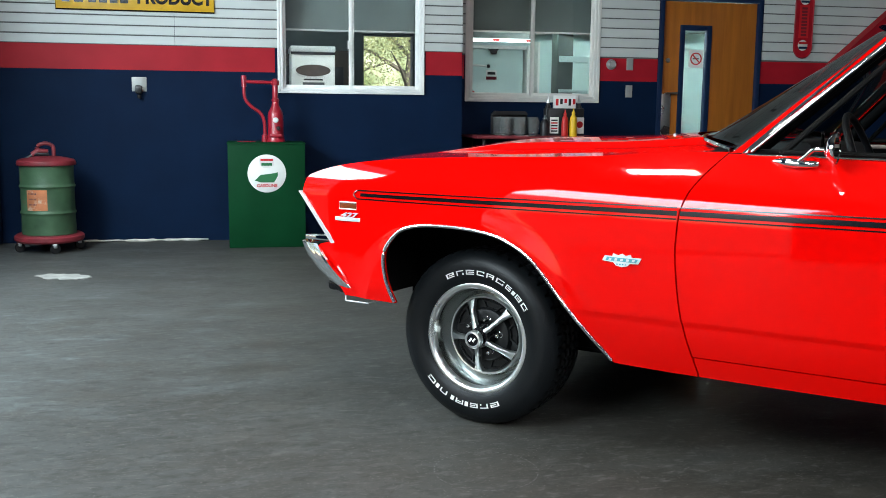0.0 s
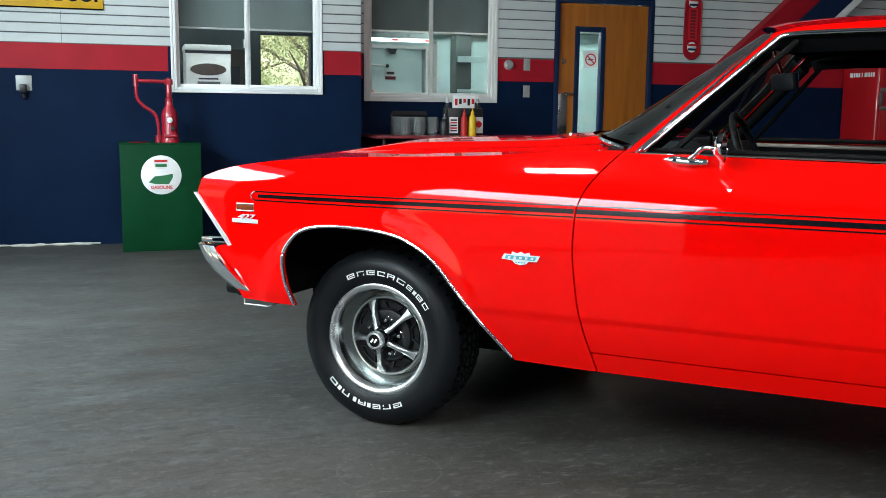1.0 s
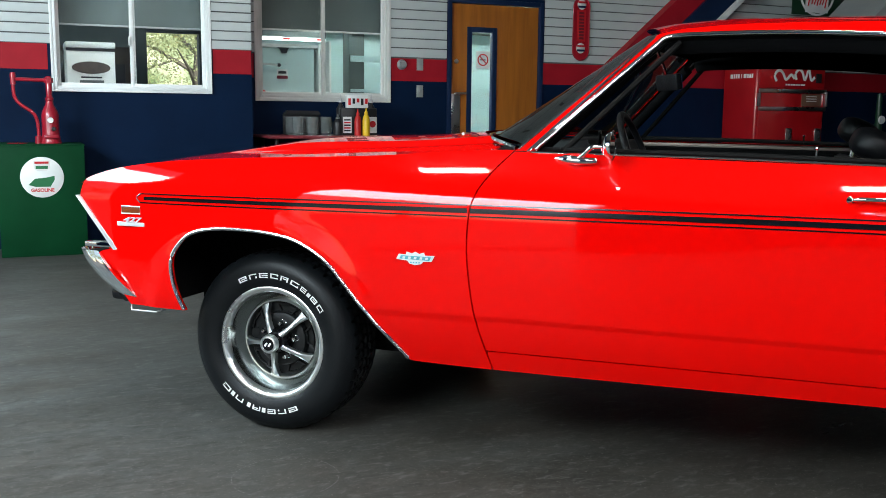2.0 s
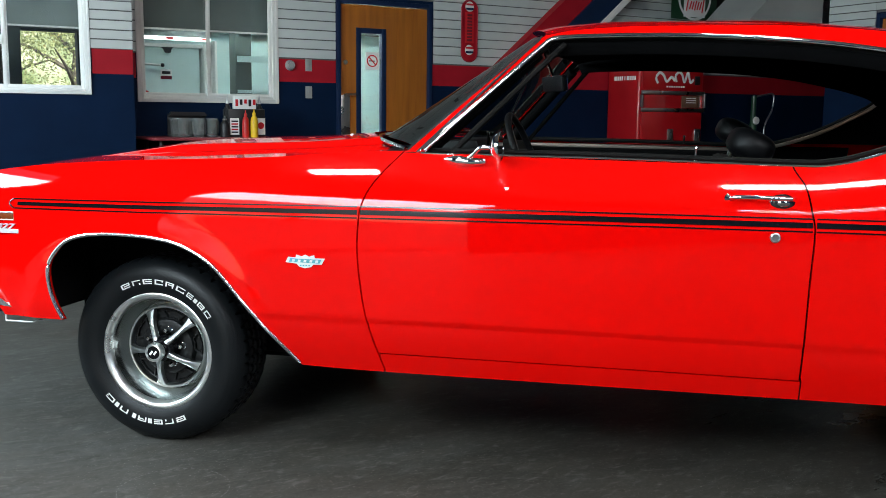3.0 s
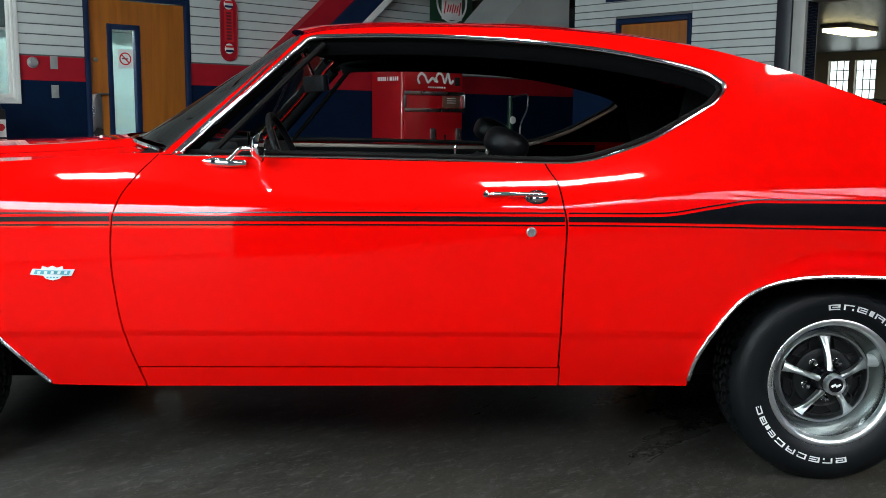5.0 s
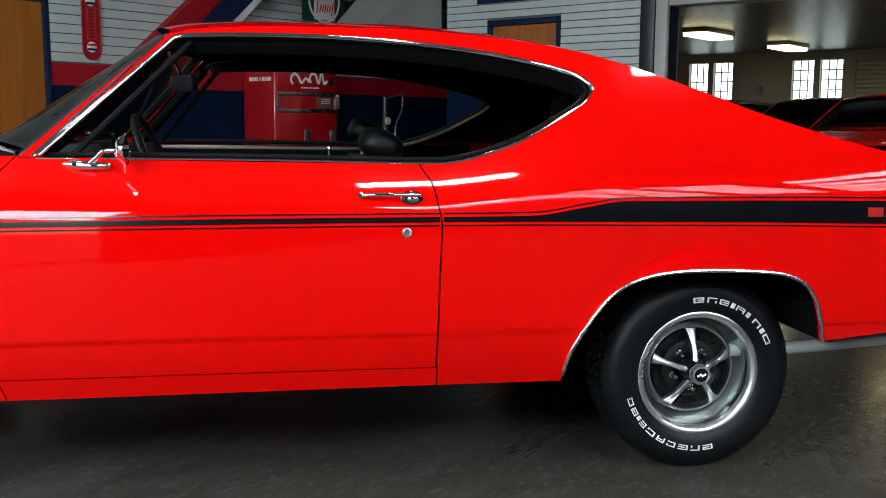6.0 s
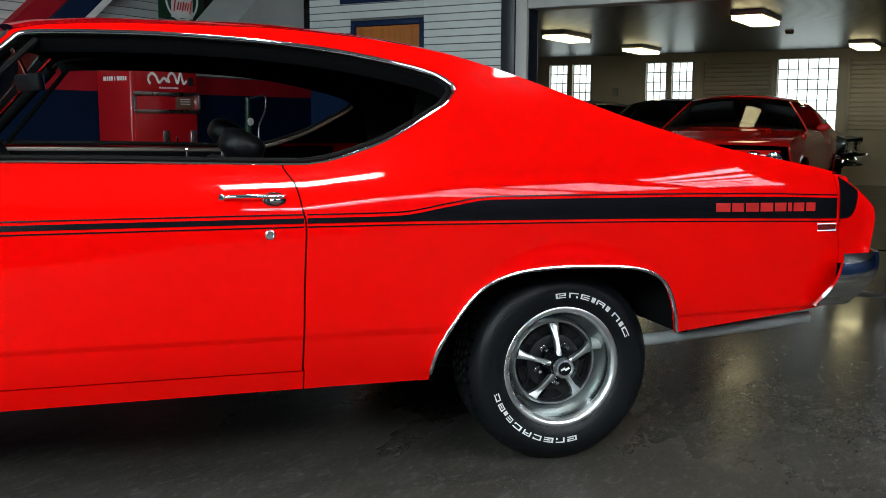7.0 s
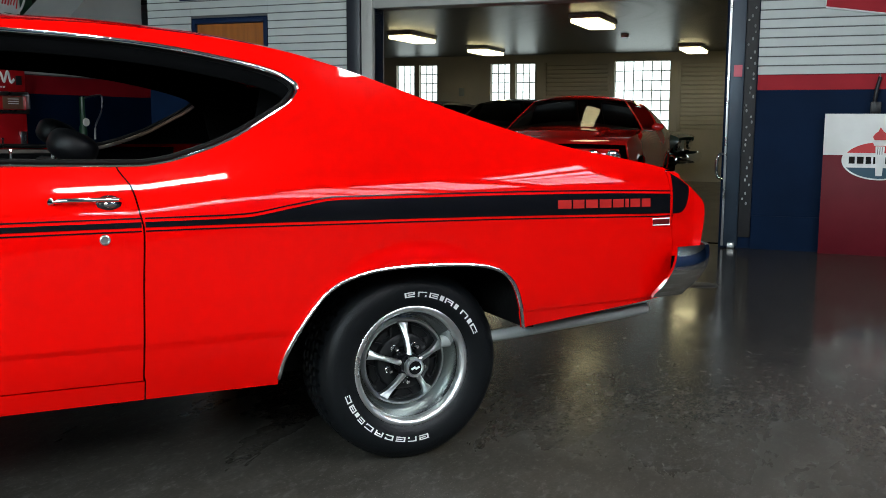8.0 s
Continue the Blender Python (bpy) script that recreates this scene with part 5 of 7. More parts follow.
def door(name, a0, a1, top, m, lite, label):
    d = thing(name, label, "door", m, kind="structure")
    for q in ((a0, a0 + 0.045, 0, top), (a1 - 0.045, a1, 0, top), (a0 + 0.045, a1 - 0.045, top - 0.045, top)):
        part("door_frame", box(q[0], q[1], -0.02, 0.16, q[2], q[3], 0.004), BLUETRIM, d, "navy door frame")
    l0, l1, lt = a0 + 0.048, a1 - 0.048, top - 0.05
    if lite:
        g0, g1, h0, h1 = lite
        for q in ((l0, g0, 0.01, lt), (g1, l1, 0.01, lt), (g0, g1, 0.01, h0), (g0, g1, h1, lt)):
            part("door_leaf", box(q[0], q[1], 0.02, 0.062, q[2], q[3]), OAK, d, "orange oak veneer", False)
        for q in ((g0, g0 + 0.05, h0, h1), (g1 - 0.05, g1, h0, h1), (g0 + 0.05, g1 - 0.05, h0, h0 + 0.05), (g0 + 0.05, g1 - 0.05, h1 - 0.05, h1)):
            part("light_frame", box(q[0], q[1], 0.008, 0.07, q[2], q[3], 0.003), BLUETRIM, d, "navy glazing bead")
        p = part("pane", box(g0 + 0.05, g1 - 0.05, 0.035, 0.041, h0 + 0.05, h1 - 0.05), CLEAR, d, "clear glass", False)
        p.visible_shadow = False
    else:
        part("door_leaf", box(l0, l1, 0.02, 0.062, 0.01, lt), OAK, d, "orange oak veneer", False)
    return d


d1 = door("door_1", DR[0], DR[1], DR[3], ROOM @ pose(0, N_FAR, 0), (4.77, 5.10, 0.72, 1.94), "oak veneer door with a narrow glass light, closed")
part("push_plate", box(4.60, 4.70, 0.012, 0.019, 0.80, 1.28, 0.002), STEEL, d1, "steel push plate")
part("door_handle", tube([(4.64, 0.018, 1.28), (4.64, -0.03, 1.285), (4.74, -0.035, 1.285)], 0.010, 10), STEEL, d1, "steel lever")
part("deadbolt", lathe([(0, 0.014), (0.018, 0.012), (0.024, 0.0)], 20, m=pose(4.655, 0.018, 1.60, 90, 0, 0)), STEEL, d1)
d2 = door("door_2", -D2[1] - 0.03, -D2[0] + 0.03, D2[3] + 0.045, ROOM @ pose(U_R, 0, 0, 0, 0, -90), None, "oak veneer door in a dark frame, closed")
# no-smoking sticker on the glass: white card, red ring and bar
st = thing("warning_sign", "white no-smoking sticker on the door glass", "sign", ROOM @ pose(4.94, N_FAR + 0.005, 1.62, 90, 0, 0))
part("card", box(-0.075, 0.075, -0.085, 0.085, 0, 0.002), WHITE, st, smooth=False)
SIGNRED = mat("sign_red", (0.55, 0.01, 0.015), 0.4, var=0.05)
part("ring", lathe([(0.048, 0.002), (0.048, 0.0035), (0.060, 0.0035), (0.060, 0.002)], 40), SIGNRED, st)
part("bar", box(-0.052, 0.052, -0.006, 0.006, 0.002, 0.0036, m=pose(0, 0, 0, 0, 0, -45)), SIGNRED, st, smooth=False)
part("cigarette", box(-0.034, 0.03, -0.005, 0.005, 0.002, 0.003), BLACKTRIM, st, smooth=False)


def wall_plate(name, label, category, u, z, w, h, m0=None):
    p = thing(name, label, category, (m0 or ROOM @ pose(0, N_FAR, 0)) @ pose(u, 0, z, 90, 0, 0))
    part("plate", box(-w / 2, w / 2, -h / 2, h / 2, 0.001, 0.007, 0.002), PLATEG, p)
    return p


p = wall_plate("light_switch", "steel light switch plate on the navy wall", "switch", 4.255, 1.297, 0.068, 0.115)
part("toggle", box(-0.006, 0.006, -0.011, 0.011, 0.007, 0.016, 0.002), PLATEG, p)
p = wall_plate("light_switch", "steel light switch plate on the red band", "switch", 4.255, 1.555, 0.068, 0.115)
part("toggle", box(-0.006, 0.006, -0.011, 0.011, 0.007, 0.016, 0.002), PLATEG, p)
p = thing("thermostat", "round white wall thermostat on the red band", "thermostat", ROOM @ pose(4.065, N_FAR - 0.003, 1.548, 90, 0, 0))
part("dial", lathe([(0, 0.040), (0.030, 0.038), (0.038, 0.026), (0.046, 0.020), (0.050, 0.0)], 36), PLATEG, p)
part("ring", lathe([(0.028, 0.0385), (0.031, 0.041), (0.034, 0.036)], 36), STEEL, p)
p = wall_plate("wall_outlet", "steel outlet plate with a black plug", "outlet", -0.209, 1.282, 0.115, 0.115, ROOM)
part("plug", box(-0.028, 0.022, -0.075, -0.01, 0.007, 0.06, 0.008), DARKM, p, "black plug box")
part("cord_cap", lathe([(0, 0.03), (0.014, 0.028), (0.016, 0.0)], 16, m=pose(0.0, -0.085, 0.035, 90, 0, 0)), DARKM, p)

# ---- things along the window wall ----
DRUMG = mat("worn_green_drum_paint", (0.055, 0.115, 0.060), 0.5, 0.1, var=0.35, scale=5, bump=0.12, bscale=40, stain=((0.16, 0.10, 0.06), 5.0, 0.60))
DRUMR = mat("worn_dark_red_paint", (0.19, 0.020, 0.028), 0.5, var=0.3, scale=8, bump=0.1, stain=((0.10, 0.05, 0.04), 9.0, 0.62))
PUMPR = mat("red_enamel", (0.33, 0.008, 0.022), 0.32, var=0.15, scale=8, coat=0.4)
drum = thing("oil_drum", "worn green steel drum with red lid on a wheeled dolly", "drum", ROOM @ pose(-0.86, -0.45, 0))
part("dolly", lathe([(0, 0.075), (0.20, 0.075), (0.24, 0.080), (0.252, 0.095), (0.252, 0.120), (0.235, 0.135), (0.18, 0.135), (0, 0.135)], 48), DRUMR, drum, "red round dolly")
prof = [(0, 0.135), (0.195, 0.137), (0.197, 0.15)]
for z in (0.30, 0.50):
    prof += [(0.193, z - 0.022), (0.196, z - 0.012), (0.203, z), (0.196, z + 0.012), (0.193, z + 0.022)]
prof += [(0.194, 0.66), (0.198, 0.672), (0, 0.672)]
part("barrel", lathe(prof, 64), DRUMG, drum, "worn green steel barrel")
part("lid", lathe([(0.196, 0.655), (0.210, 0.658), (0.213, 0.668), (0.209, 0.690), (0.195, 0.702), (0.10, 0.722), (0, 0.728)], 64), DRUMR, drum, "dented red lid")
bm = bmesh.new()
rows_, cols_ = 12, 16
gr = []
for i in range(cols_ + 1):
    a = radians(-127 + 46 * i / cols_)
    gr.append([bm.verts.new((0.1955 * math.cos(a), 0.1955 * math.sin(a), 0.325 + 0.155 * j / rows_)) for j in range(rows_ + 1)])
for a, b in zip(gr, gr[1:]):
    for j in range(rows_):
        bm.faces.new((a[j], b[j], b[j + 1], a[j + 1]))
part("paper_label", bm, mat("torn_orange_label", (0.50, 0.17, 0.07), 0.7, var=0.25, scale=9, stain=((0.55, 0.45, 0.34), 11.0, 0.52)), drum, "torn faded orange label")
for k in range(3):
    bm = bmesh.new()
    for i in range(6):
        a0, a1 = radians(-122 + 3.2 * i), radians(-119.6 + 3.2 * i)
        z = 0.445 - 0.04 * k
        v = [bm.verts.new((0.1966 * math.cos(a), 0.1966 * math.sin(a), q)) for a, q in ((a0, z), (a1, z), (a1, z + 0.012), (a0, z + 0.012))]
        bm.faces.new(v)
    part("print_bar", bm, mat("faded_print", (0.16, 0.06, 0.05), 0.7, var=0.2), drum, smooth=False)
part("fill_cap", tube([(0.0, 0.0, 0.72), (0.01, -0.02, 0.76), (-0.05, -0.04, 0.765), (-0.09, -0.05, 0.735)], 0.020, 12), DRUMR, drum)
part("handle", tube(spline([(-0.03, 0, 0.725), (-0.06, -0.01, 0.79), (-0.01, -0.01, 0.82), (0.05, 0, 0.80), (0.055, 0, 0.725)], 5), 0.015, 10), DRUMR, drum, "red carrying handle")
part("spout", tube([(-0.15, -0.06, 0.70), (-0.06, -0.05, 0.745), (0.02, -0.02, 0.735)], [0.010, 0.014, 0.02], 10), DARKM, drum, "black spout")
for a in (20, 110, 200, 290):
    c = part("caster", lathe([(0, -0.014), (0.034, -0.013), (0.038, -0.006), (0.038, 0.006), (0.034, 0.013), (0, 0.014)], 20, m=pose(0.215 * math.cos(radians(a)), 0.215 * math.sin(radians(a)), 0.038, 90, 0, 30)), DARKM, drum, "black caster wheel")
    part("fork", box(-0.018, 0.018, -0.020, 0.020, 0.045, 0.078, 0.004, m=pose(0.215 * math.cos(radians(a)), 0.215 * math.sin(radians(a)), 0)), STEEL, c)

cab = thing("pump_cabinet", "green painted plywood cabinet with a round white sign", "cabinet", ROOM @ pose(0.786, 0, 0))
part("carcass", box(-0.300, 0.300, -0.50, -0.03, 0.0, 0.820, 0.004), GREENBOX, cab, "dark green painted plywood")
part("top_board", box(-0.305, 0.305, -0.505, -0.025, 0.820, 0.832, 0.003), GREENBOX, cab)
part("disc", lathe([(0, 0.006), (0.146, 0.006), (0.150, 0.003), (0.150, 0.0)], 64, m=pose(0.0, -0.5005, 0.590, 90, 0, 0)), WHITE, cab, "round white enamel sign")
GRN = mat("sign_green", (0.015, 0.14, 0.05), 0.4, var=0.08)
part("crest", prism([(-0.062, 0.715), (0.062, 0.715), (0.054, 0.655), (0.03, 0.635), (-0.03, 0.635), (-0.054, 0.655)], -0.5085, -0.5065), GREYW, cab, "small pale crest", False)
part("sign_bar", box(-0.048, 0.048, -0.5105, -0.5085, 0.690, 0.706), SIGNRED, cab, smooth=False)
part("sign_bar", box(-0.042, 0.042, -0.5105, -0.5085, 0.652, 0.674), GRN, cab, smooth=False)
part("sign_shape", prism([(-0.095, 0.535), (-0.05, 0.580), (0.03, 0.588), (0.085, 0.600), (0.085, 0.570), (0.055, 0.520), (-0.045, 0.520)], -0.5085, -0.5065), GRN, cab, "plain green shape", False)
bm = text_mesh("GASOLINE", 0.034, 0.0008, heavy=0.0012)
bmesh.ops.transform(bm, matrix=pose(0, -0.5075, 0.494, 90, 0, 0), verts=bm.verts)
part("lettering", bm, SIGNRED, cab, "red word gasoline", False)
pump = thing("hand_pump", "red enamelled hand pump with a bent outlet arm, on the cabinet", "pump", ROOM @ pose(0.866, -0.28, 0.822))
part("body", lathe([(0, 0), (0.074, 0.0), (0.078, 0.012), (0.070, 0.03), (0.066, 0.06), (0.062, 0.08), (0.062, 0.22), (0.056, 0.25), (0.030, 0.30), (0.026, 0.33), (0.030, 0.335), (0.030, 0.35), (0.022, 0.36), (0.022, 0.50), (0.016, 0.512), (0, 0.514)], 40), PUMPR, pump, "red cast pump body")
part("collar", lathe([(0.024, 0.46), (0.034, 0.462), (0.034, 0.50), (0.024, 0.502)], 6), PUMPR, pump)
part("outlet_arm", tube([(0.0, 0, 0.482), (-0.12, -0.005, 0.484), (-0.235, -0.01, 0.486)], 0.014, 12), PUMPR, pump)
part("nozzle", lathe([(0, 0.05), (0.018, 0.048), (0.022, 0.03), (0.018, -0.02), (0.021, -0.04), (0, -0.045)], 20, m=pose(-0.245, -0.01, 0.487)), PUMPR, pump)
part("hose", tube(spline([(-0.245, -0.01, 0.45), (-0.24, -0.01, 0.36), (-0.20, -0.01, 0.30), (-0.12, -0.01, 0.24), (-0.09, -0.01, 0.17), (-0.085, -0.01, 0.05), (-0.09, -0.01, 0.0)], 6), 0.0135, 10), PUMPR, pump, "red bent pipe")
part("pipe_foot", lathe([(0, 0.07), (0.024, 0.066), (0.026, 0.0)], 20, m=pose(-0.088, -0.01, 0.0)), PUMPR, pump)
part("gauge", lathe([(0, 0.012), (0.020, 0.010), (0.022, 0.0)], 24, m=pose(0.0, -0.061, 0.185, 90, 0, 0)), WHITE, pump, "small white dial")
part("crank_socket", lathe([(0, 0.03), (0.014, 0.028), (0.018, 0.0)], 16, m=pose(0.02, -0.058, 0.12, 90, 0, 0)), DARKM, pump)
part("clamp", box(-0.05, 0.05, -0.085, -0.055, 0.05, 0.075, 0.006), PUMPR, pump)
part("drip_tray", lathe([(0, 0.004), (0.062, 0.004), (0.072, 0.014), (0.074, 0.014), (0.066, 0.0), (0, 0.0)], 36, m=pose(-0.235, -0.02, 0.0)), PUMPR, pump, "shallow red drip tray")

# enamel sign over the band; only its lower edge is seen
sg = thing("wall_sign", "yellow enamel advertising sign with black lettering", "sign", ROOM @ pose(-0.21, -0.016, 1.855))
YEL = mat("yellow_enamel", (0.62, 0.36, 0.02), 0.32, var=0.14, scale=6, stain=((0.30, 0.16, 0.05), 8.0, 0.68))
part("panel", box(-0.61, 0.61, -0.012, 0.0, 0.0, 0.36, 0.004), YEL, sg, "yellow enamel panel")
part("border", tube([(-0.607, -0.012, 0.004), (0.607, -0.012, 0.004), (0.607, -0.012, 0.356), (-0.607, -0.012, 0.356)], 0.006, 8, closed=True), BLACKTRIM, sg, "black border")
bm = text_mesh("PRODUCT", 0.135, 0.0008, heavy=0.006)
bmesh.ops.transform(bm, matrix=pose(0.30, -0.0125, 0.106, 90, 0, 0) @ Matrix.Diagonal((0.92, 1, 1, 1)), verts=bm.verts)
part("lettering", bm, BLACKTRIM, sg, "black word product", False)
for i, (a, b) in enumerate(((-0.56, -0.50), (-0.47, -0.40), (-0.36, -0.30), (-0.28, -0.22), (-0.20, -0.14), (-0.12, -0.06))):
    part("letter_bar", box(a, b, -0.0135, -0.0115, 0.060, 0.155), BLACKTRIM, sg, smooth=False)
# corner post at the edge of the garage doorway and the worn joint at the foot of the wall
part_post = thing("corner_post", "blue painted corner post", "post", ROOM @ pose(-1.30, -0.32, 0))
part("shaft", box(-0.16, 0.0, -0.12, 0.30, 0, CEILING_H, 0.01), BLUETRIM, part_post)
random.seed(4)
pts = [(U_L + 0.45 + i * 0.045, -0.012 - random.random() * 0.028) for i in range(30)]
part("wall_foot_mortar", tube([(a, b, 0.010 + 0.004 * random.random()) for a, b in pts], [0.005 + 0.008 * random.random() for _ in pts], 7), mat("crumbled_white_mortar", (0.55, 0.53, 0.49), 0.9, var=0.2, scale=20, bump=0.3), near_wall, "crumbled pale mortar at the foot of the wall")

# pale patch and a faint ring left on the concrete
rnd = random.Random(3)
PATCH = mat("pale_floor_patch", (0.33, 0.33, 0.31), 0.6, var=0.25, scale=12, bump=0.15)
outline = [(0.19 * math.cos(a / 18 * math.pi) * (0.75 + 0.4 * rnd.random()), 0.10 * math.sin(a / 18 * math.pi) * (0.7 + 0.5 * rnd.random())) for a in range(36)]
tagged(part("floor_patch", prism(outline, 0.0, 0.003, "z"), PATCH, None, "pale worn patch on the concrete", False, pose(-3.70, 0.30, 0.0, 0, 0, 20)), category="stain")
bm = bmesh.new()
for i in range(46):
    a = radians(8 * i)
    if rnd.random() < 0.8:
        r = 0.158 + 0.003 * rnd.random()
        d = radians(3.0 + 3.0 * rnd.random())
        v = [bm.verts.new((q * math.cos(b), q * math.sin(b), 0.0015)) for q, b in ((r, a), (r + 0.0025, a), (r + 0.0025, a + d), (r, a + d))]
        bm.faces.new(v)
tagged(part("scuff_ring", bm, mat("faint_scuff", (0.085, 0.083, 0.078), 0.5, var=0.3, scale=40), None, "faint ring scuffed on the concrete floor", False, pose(0.25, -1.18, 0.0)), category="stain")

# cast floor drain behind the tail
DULLIRON = mat("dull_worn_iron", (0.10, 0.098, 0.09), 0.5, 0.5, var=0.2)
dr = thing("floor_drain", "worn round metal drain cover set in the floor", "drain", pose(5.94, 1.46, 0))
part("ring", lathe([(0.105, 0.0), (0.107, 0.003), (0.118, 0.003), (0.122, 0.0)], 40), DULLIRON, dr, "worn metal ring")
part("cover", lathe([(0, 0.002), (0.101, 0.002), (0.104, 0.0)], 40), DARKM, dr, "dark cover")

# ---- things along the further wall ----
tb = thing("side_table", "dark red tabletop with mugs and condiments against the navy wall", "table", ROOM @ pose(3.15, 0.20, 0))
part("tabletop", box(-0.56, 0.56, -0.30, 0.38, 0.855, 0.882, 0.008), DRUMR, tb, "dark red tabletop")
part("rim", tube([(-0.56, -0.30, 0.868), (0.56, -0.30, 0.868), (0.56, 0.38, 0.868), (-0.56, 0.38, 0.868)], 0.010, 8, closed=True), DRUMR, tb, "dark red rounded edge")
for a in (-0.48, 0.48):
    for b in (-0.22, 0.30):
        part("leg", tube([(a, b, 0), (a, b, 0.86)], 0.018, 12), DARKM, tb)
mug_mat = glass_mat("clear_mug_glass", (0.80, 0.84, 0.84), 0.06)
mug_mat.node_tree.nodes["Principled BSDF"].inputs["Transmission Weight"].default_value = 0.93
mug = thing("beer_mug", "clear glass mug on the dark red table", "mug", ROOM @ pose(2.90, 0.13, 0.882), "glass mugs")
part("cup", lathe([(0, 0.004), (0.038, 0.004), (0.040, 0.0), (0.044, 0.01), (0.047, 0.05), (0.050, 0.160), (0.047, 0.161), (0.041, 0.024), (0, 0.020)], 32), mug_mat, mug)
part("grip", tube(spline([(0.047, 0, 0.135), (0.076, 0, 0.130), (0.083, 0, 0.085), (0.075, 0, 0.04), (0.046, 0, 0.035)], 4), 0.006, 8), mug_mat, mug)
for u, n in ((3.03, 0.12), (3.155, 0.14), (2.87, 0.27), (3.01, 0.27)):
    copy_thing(mug, ROOM @ pose(u, n, 0.882, 0, 0, 30))
tr = thing("mug_tray", "black caddy behind the mugs", "caddy", ROOM @ pose(2.995, 0.36, 0.882))
part("back", box(-0.17, 0.17, 0, 0.02, 0, 0.195, 0.008), DARKM, tr)
part("hood", prism([(-0.17, 0.180), (-0.14, 0.216), (0.14, 0.216), (0.17, 0.180)], -0.05, 0.02), DARKM, tr, smooth=False)
part("tray", box(-0.16, 0.16, -0.12, 0.0, 0, 0.012, 0.003), DARKM, tr)


def bottle(name, label, u, n, h, r, material, cap_mat):
    b = thing(name, label, "bottle", ROOM @ pose(u, n, 0.882))
    part("vessel", lathe([(0, 0), (r, 0), (r * 1.03, 0.01), (r, h * 0.55), (r * 0.85, h * 0.68), (r * 0.45, h * 0.76), (r * 0.4, h * 0.8), (0, h * 0.8)], 28), material, b)
    part("nozzle", lathe([(r * 0.5, h * 0.79), (r * 0.5, h * 0.84), (r * 0.2, h * 0.9), (r * 0.12, h), (0, h)], 20), cap_mat, b)
    return b


KET = mat("ketchup_red_plastic", (0.50, 0.012, 0.012), 0.4, var=0.05)
MUS = mat("mustard_yellow_plastic", (0.75, 0.46, 0.015), 0.4, var=0.05)
bottle("ketchup_bottle", "red plastic ketchup bottle", 3.43, 0.06, 0.235, 0.030, KET, KET)
bottle("mustard_bottle", "yellow plastic mustard bottle", 3.505, 0.05, 0.245, 0.033, MUS, MUS)
for u, n in ((3.32, 0.22), (3.62, 0.24)):
    bottle("pepper_jar", "dark glass spice jar", u, n, 0.37, 0.034, DARKM, STEEL)
bottle("pepper_jar", "dark glass spice jar", 3.265, 0.13, 0.185, 0.040, DARKM, STEEL)
cd = thing("napkin_caddy", "black napkin caddy with printed cards", "caddy", ROOM @ pose(3.47, 0.18, 0.882))
part("base", box(-0.17, 0.17, -0.04, 0.12, 0, 0.245, 0.008), DARKM, cd)
part("card", box(-0.155, -0.075, -0.048, -0.042, 0.02, 0.165), WHITE, cd, "white printed card", False)
part("card", box(0.085, 0.165, -0.048, -0.042, 0.02, 0.165), WHITE, cd, "white printed card", False)
part("napkin", box(-0.10, 0.10, 0.0, 0.06, 0.245, 0.36, 0.004), WHITE, cd, "stack of printed napkins")
for i in range(5):
    part("print_bar", box(-0.145, -0.085, -0.0495, -0.0478, 0.035 + 0.024 * i, 0.048 + 0.024 * i), SIGNRED if i % 2 else DARKM, cd, smooth=False)
    part("print_bar", box(-0.09 + 0.04 * i, -0.066 + 0.04 * i, -0.0025, -0.0005, 0.27 + 0.012 * (i % 3), 0.33), SIGNRED if i % 2 == 0 else DARKM, cd, smooth=False)
part("print_disc", lathe([(0, 0.002), (0.030, 0.002), (0.030, 0)], 24, m=pose(0.125, -0.048, 0.10, 90, 0, 0)), SIGNRED, cd, smooth=False)

# tall thermometer sign
MAROON_DULL = mat("dull_maroon_print", (0.16, 0.010, 0.018), 0.5, var=0.1)
th = thing("thermometer_sign", "tall red enamel thermometer sign with rounded ends", "sign", ROOM @ pose(6.055, N_FAR - 0.020, 1.962))
R_OUT = [(0.098 * math.cos(radians(a)), 0.225 + 0.098 * math.sin(radians(a))) for a in range(0, 181, 12)] + [(0.098 * math.cos(radians(a)), -0.215 + 0.098 * math.sin(radians(a))) for a in range(180, 361, 12)]
part("plate", prism([(a * 1.0, b) for a, b in R_OUT], -0.012, 0.0), BANDRED, th, "red enamel plate")
part("rim", tube([(a, -0.012, b) for a, b in R_OUT], 0.006, 8, closed=True), PUMPR, th)
part("groove", box(-0.052, 0.052, -0.0145, -0.0125, -0.12, 0.20), SIGNRED, th, "brighter red inner panel", False)
for i in range(9):
    part("letter_bar", box(-0.030, 0.030, -0.0160, -0.0147, -0.100 + 0.032 * i, -0.078 + 0.032 * i), MAROON_DULL, th, smooth=False)
for z in (-0.190, 0.255):
    part("badge", lathe([(0, 0.004), (0.048, 0.003), (0.053, 0.0)], 32, m=pose(0, -0.0125, z, 90, 0, 0)), GREYW, th, "small pale round badge")
    part("badge_band", box(-0.046, 0.046, -0.0182, -0.0165, z + 0.012, z + 0.032), SIGNRED, th, smooth=False)
    part("badge_band", box(-0.046, 0.046, -0.0182, -0.0165, z - 0.034, z - 0.012), BLUETRIM, th, smooth=False)

# stair stringer that climbs across the wall: red, navy, white edge
stair = thing("stair_stringer", "diagonal stair side painted red and navy with a white edge", "stairs", ROOM)
SL = 0.86


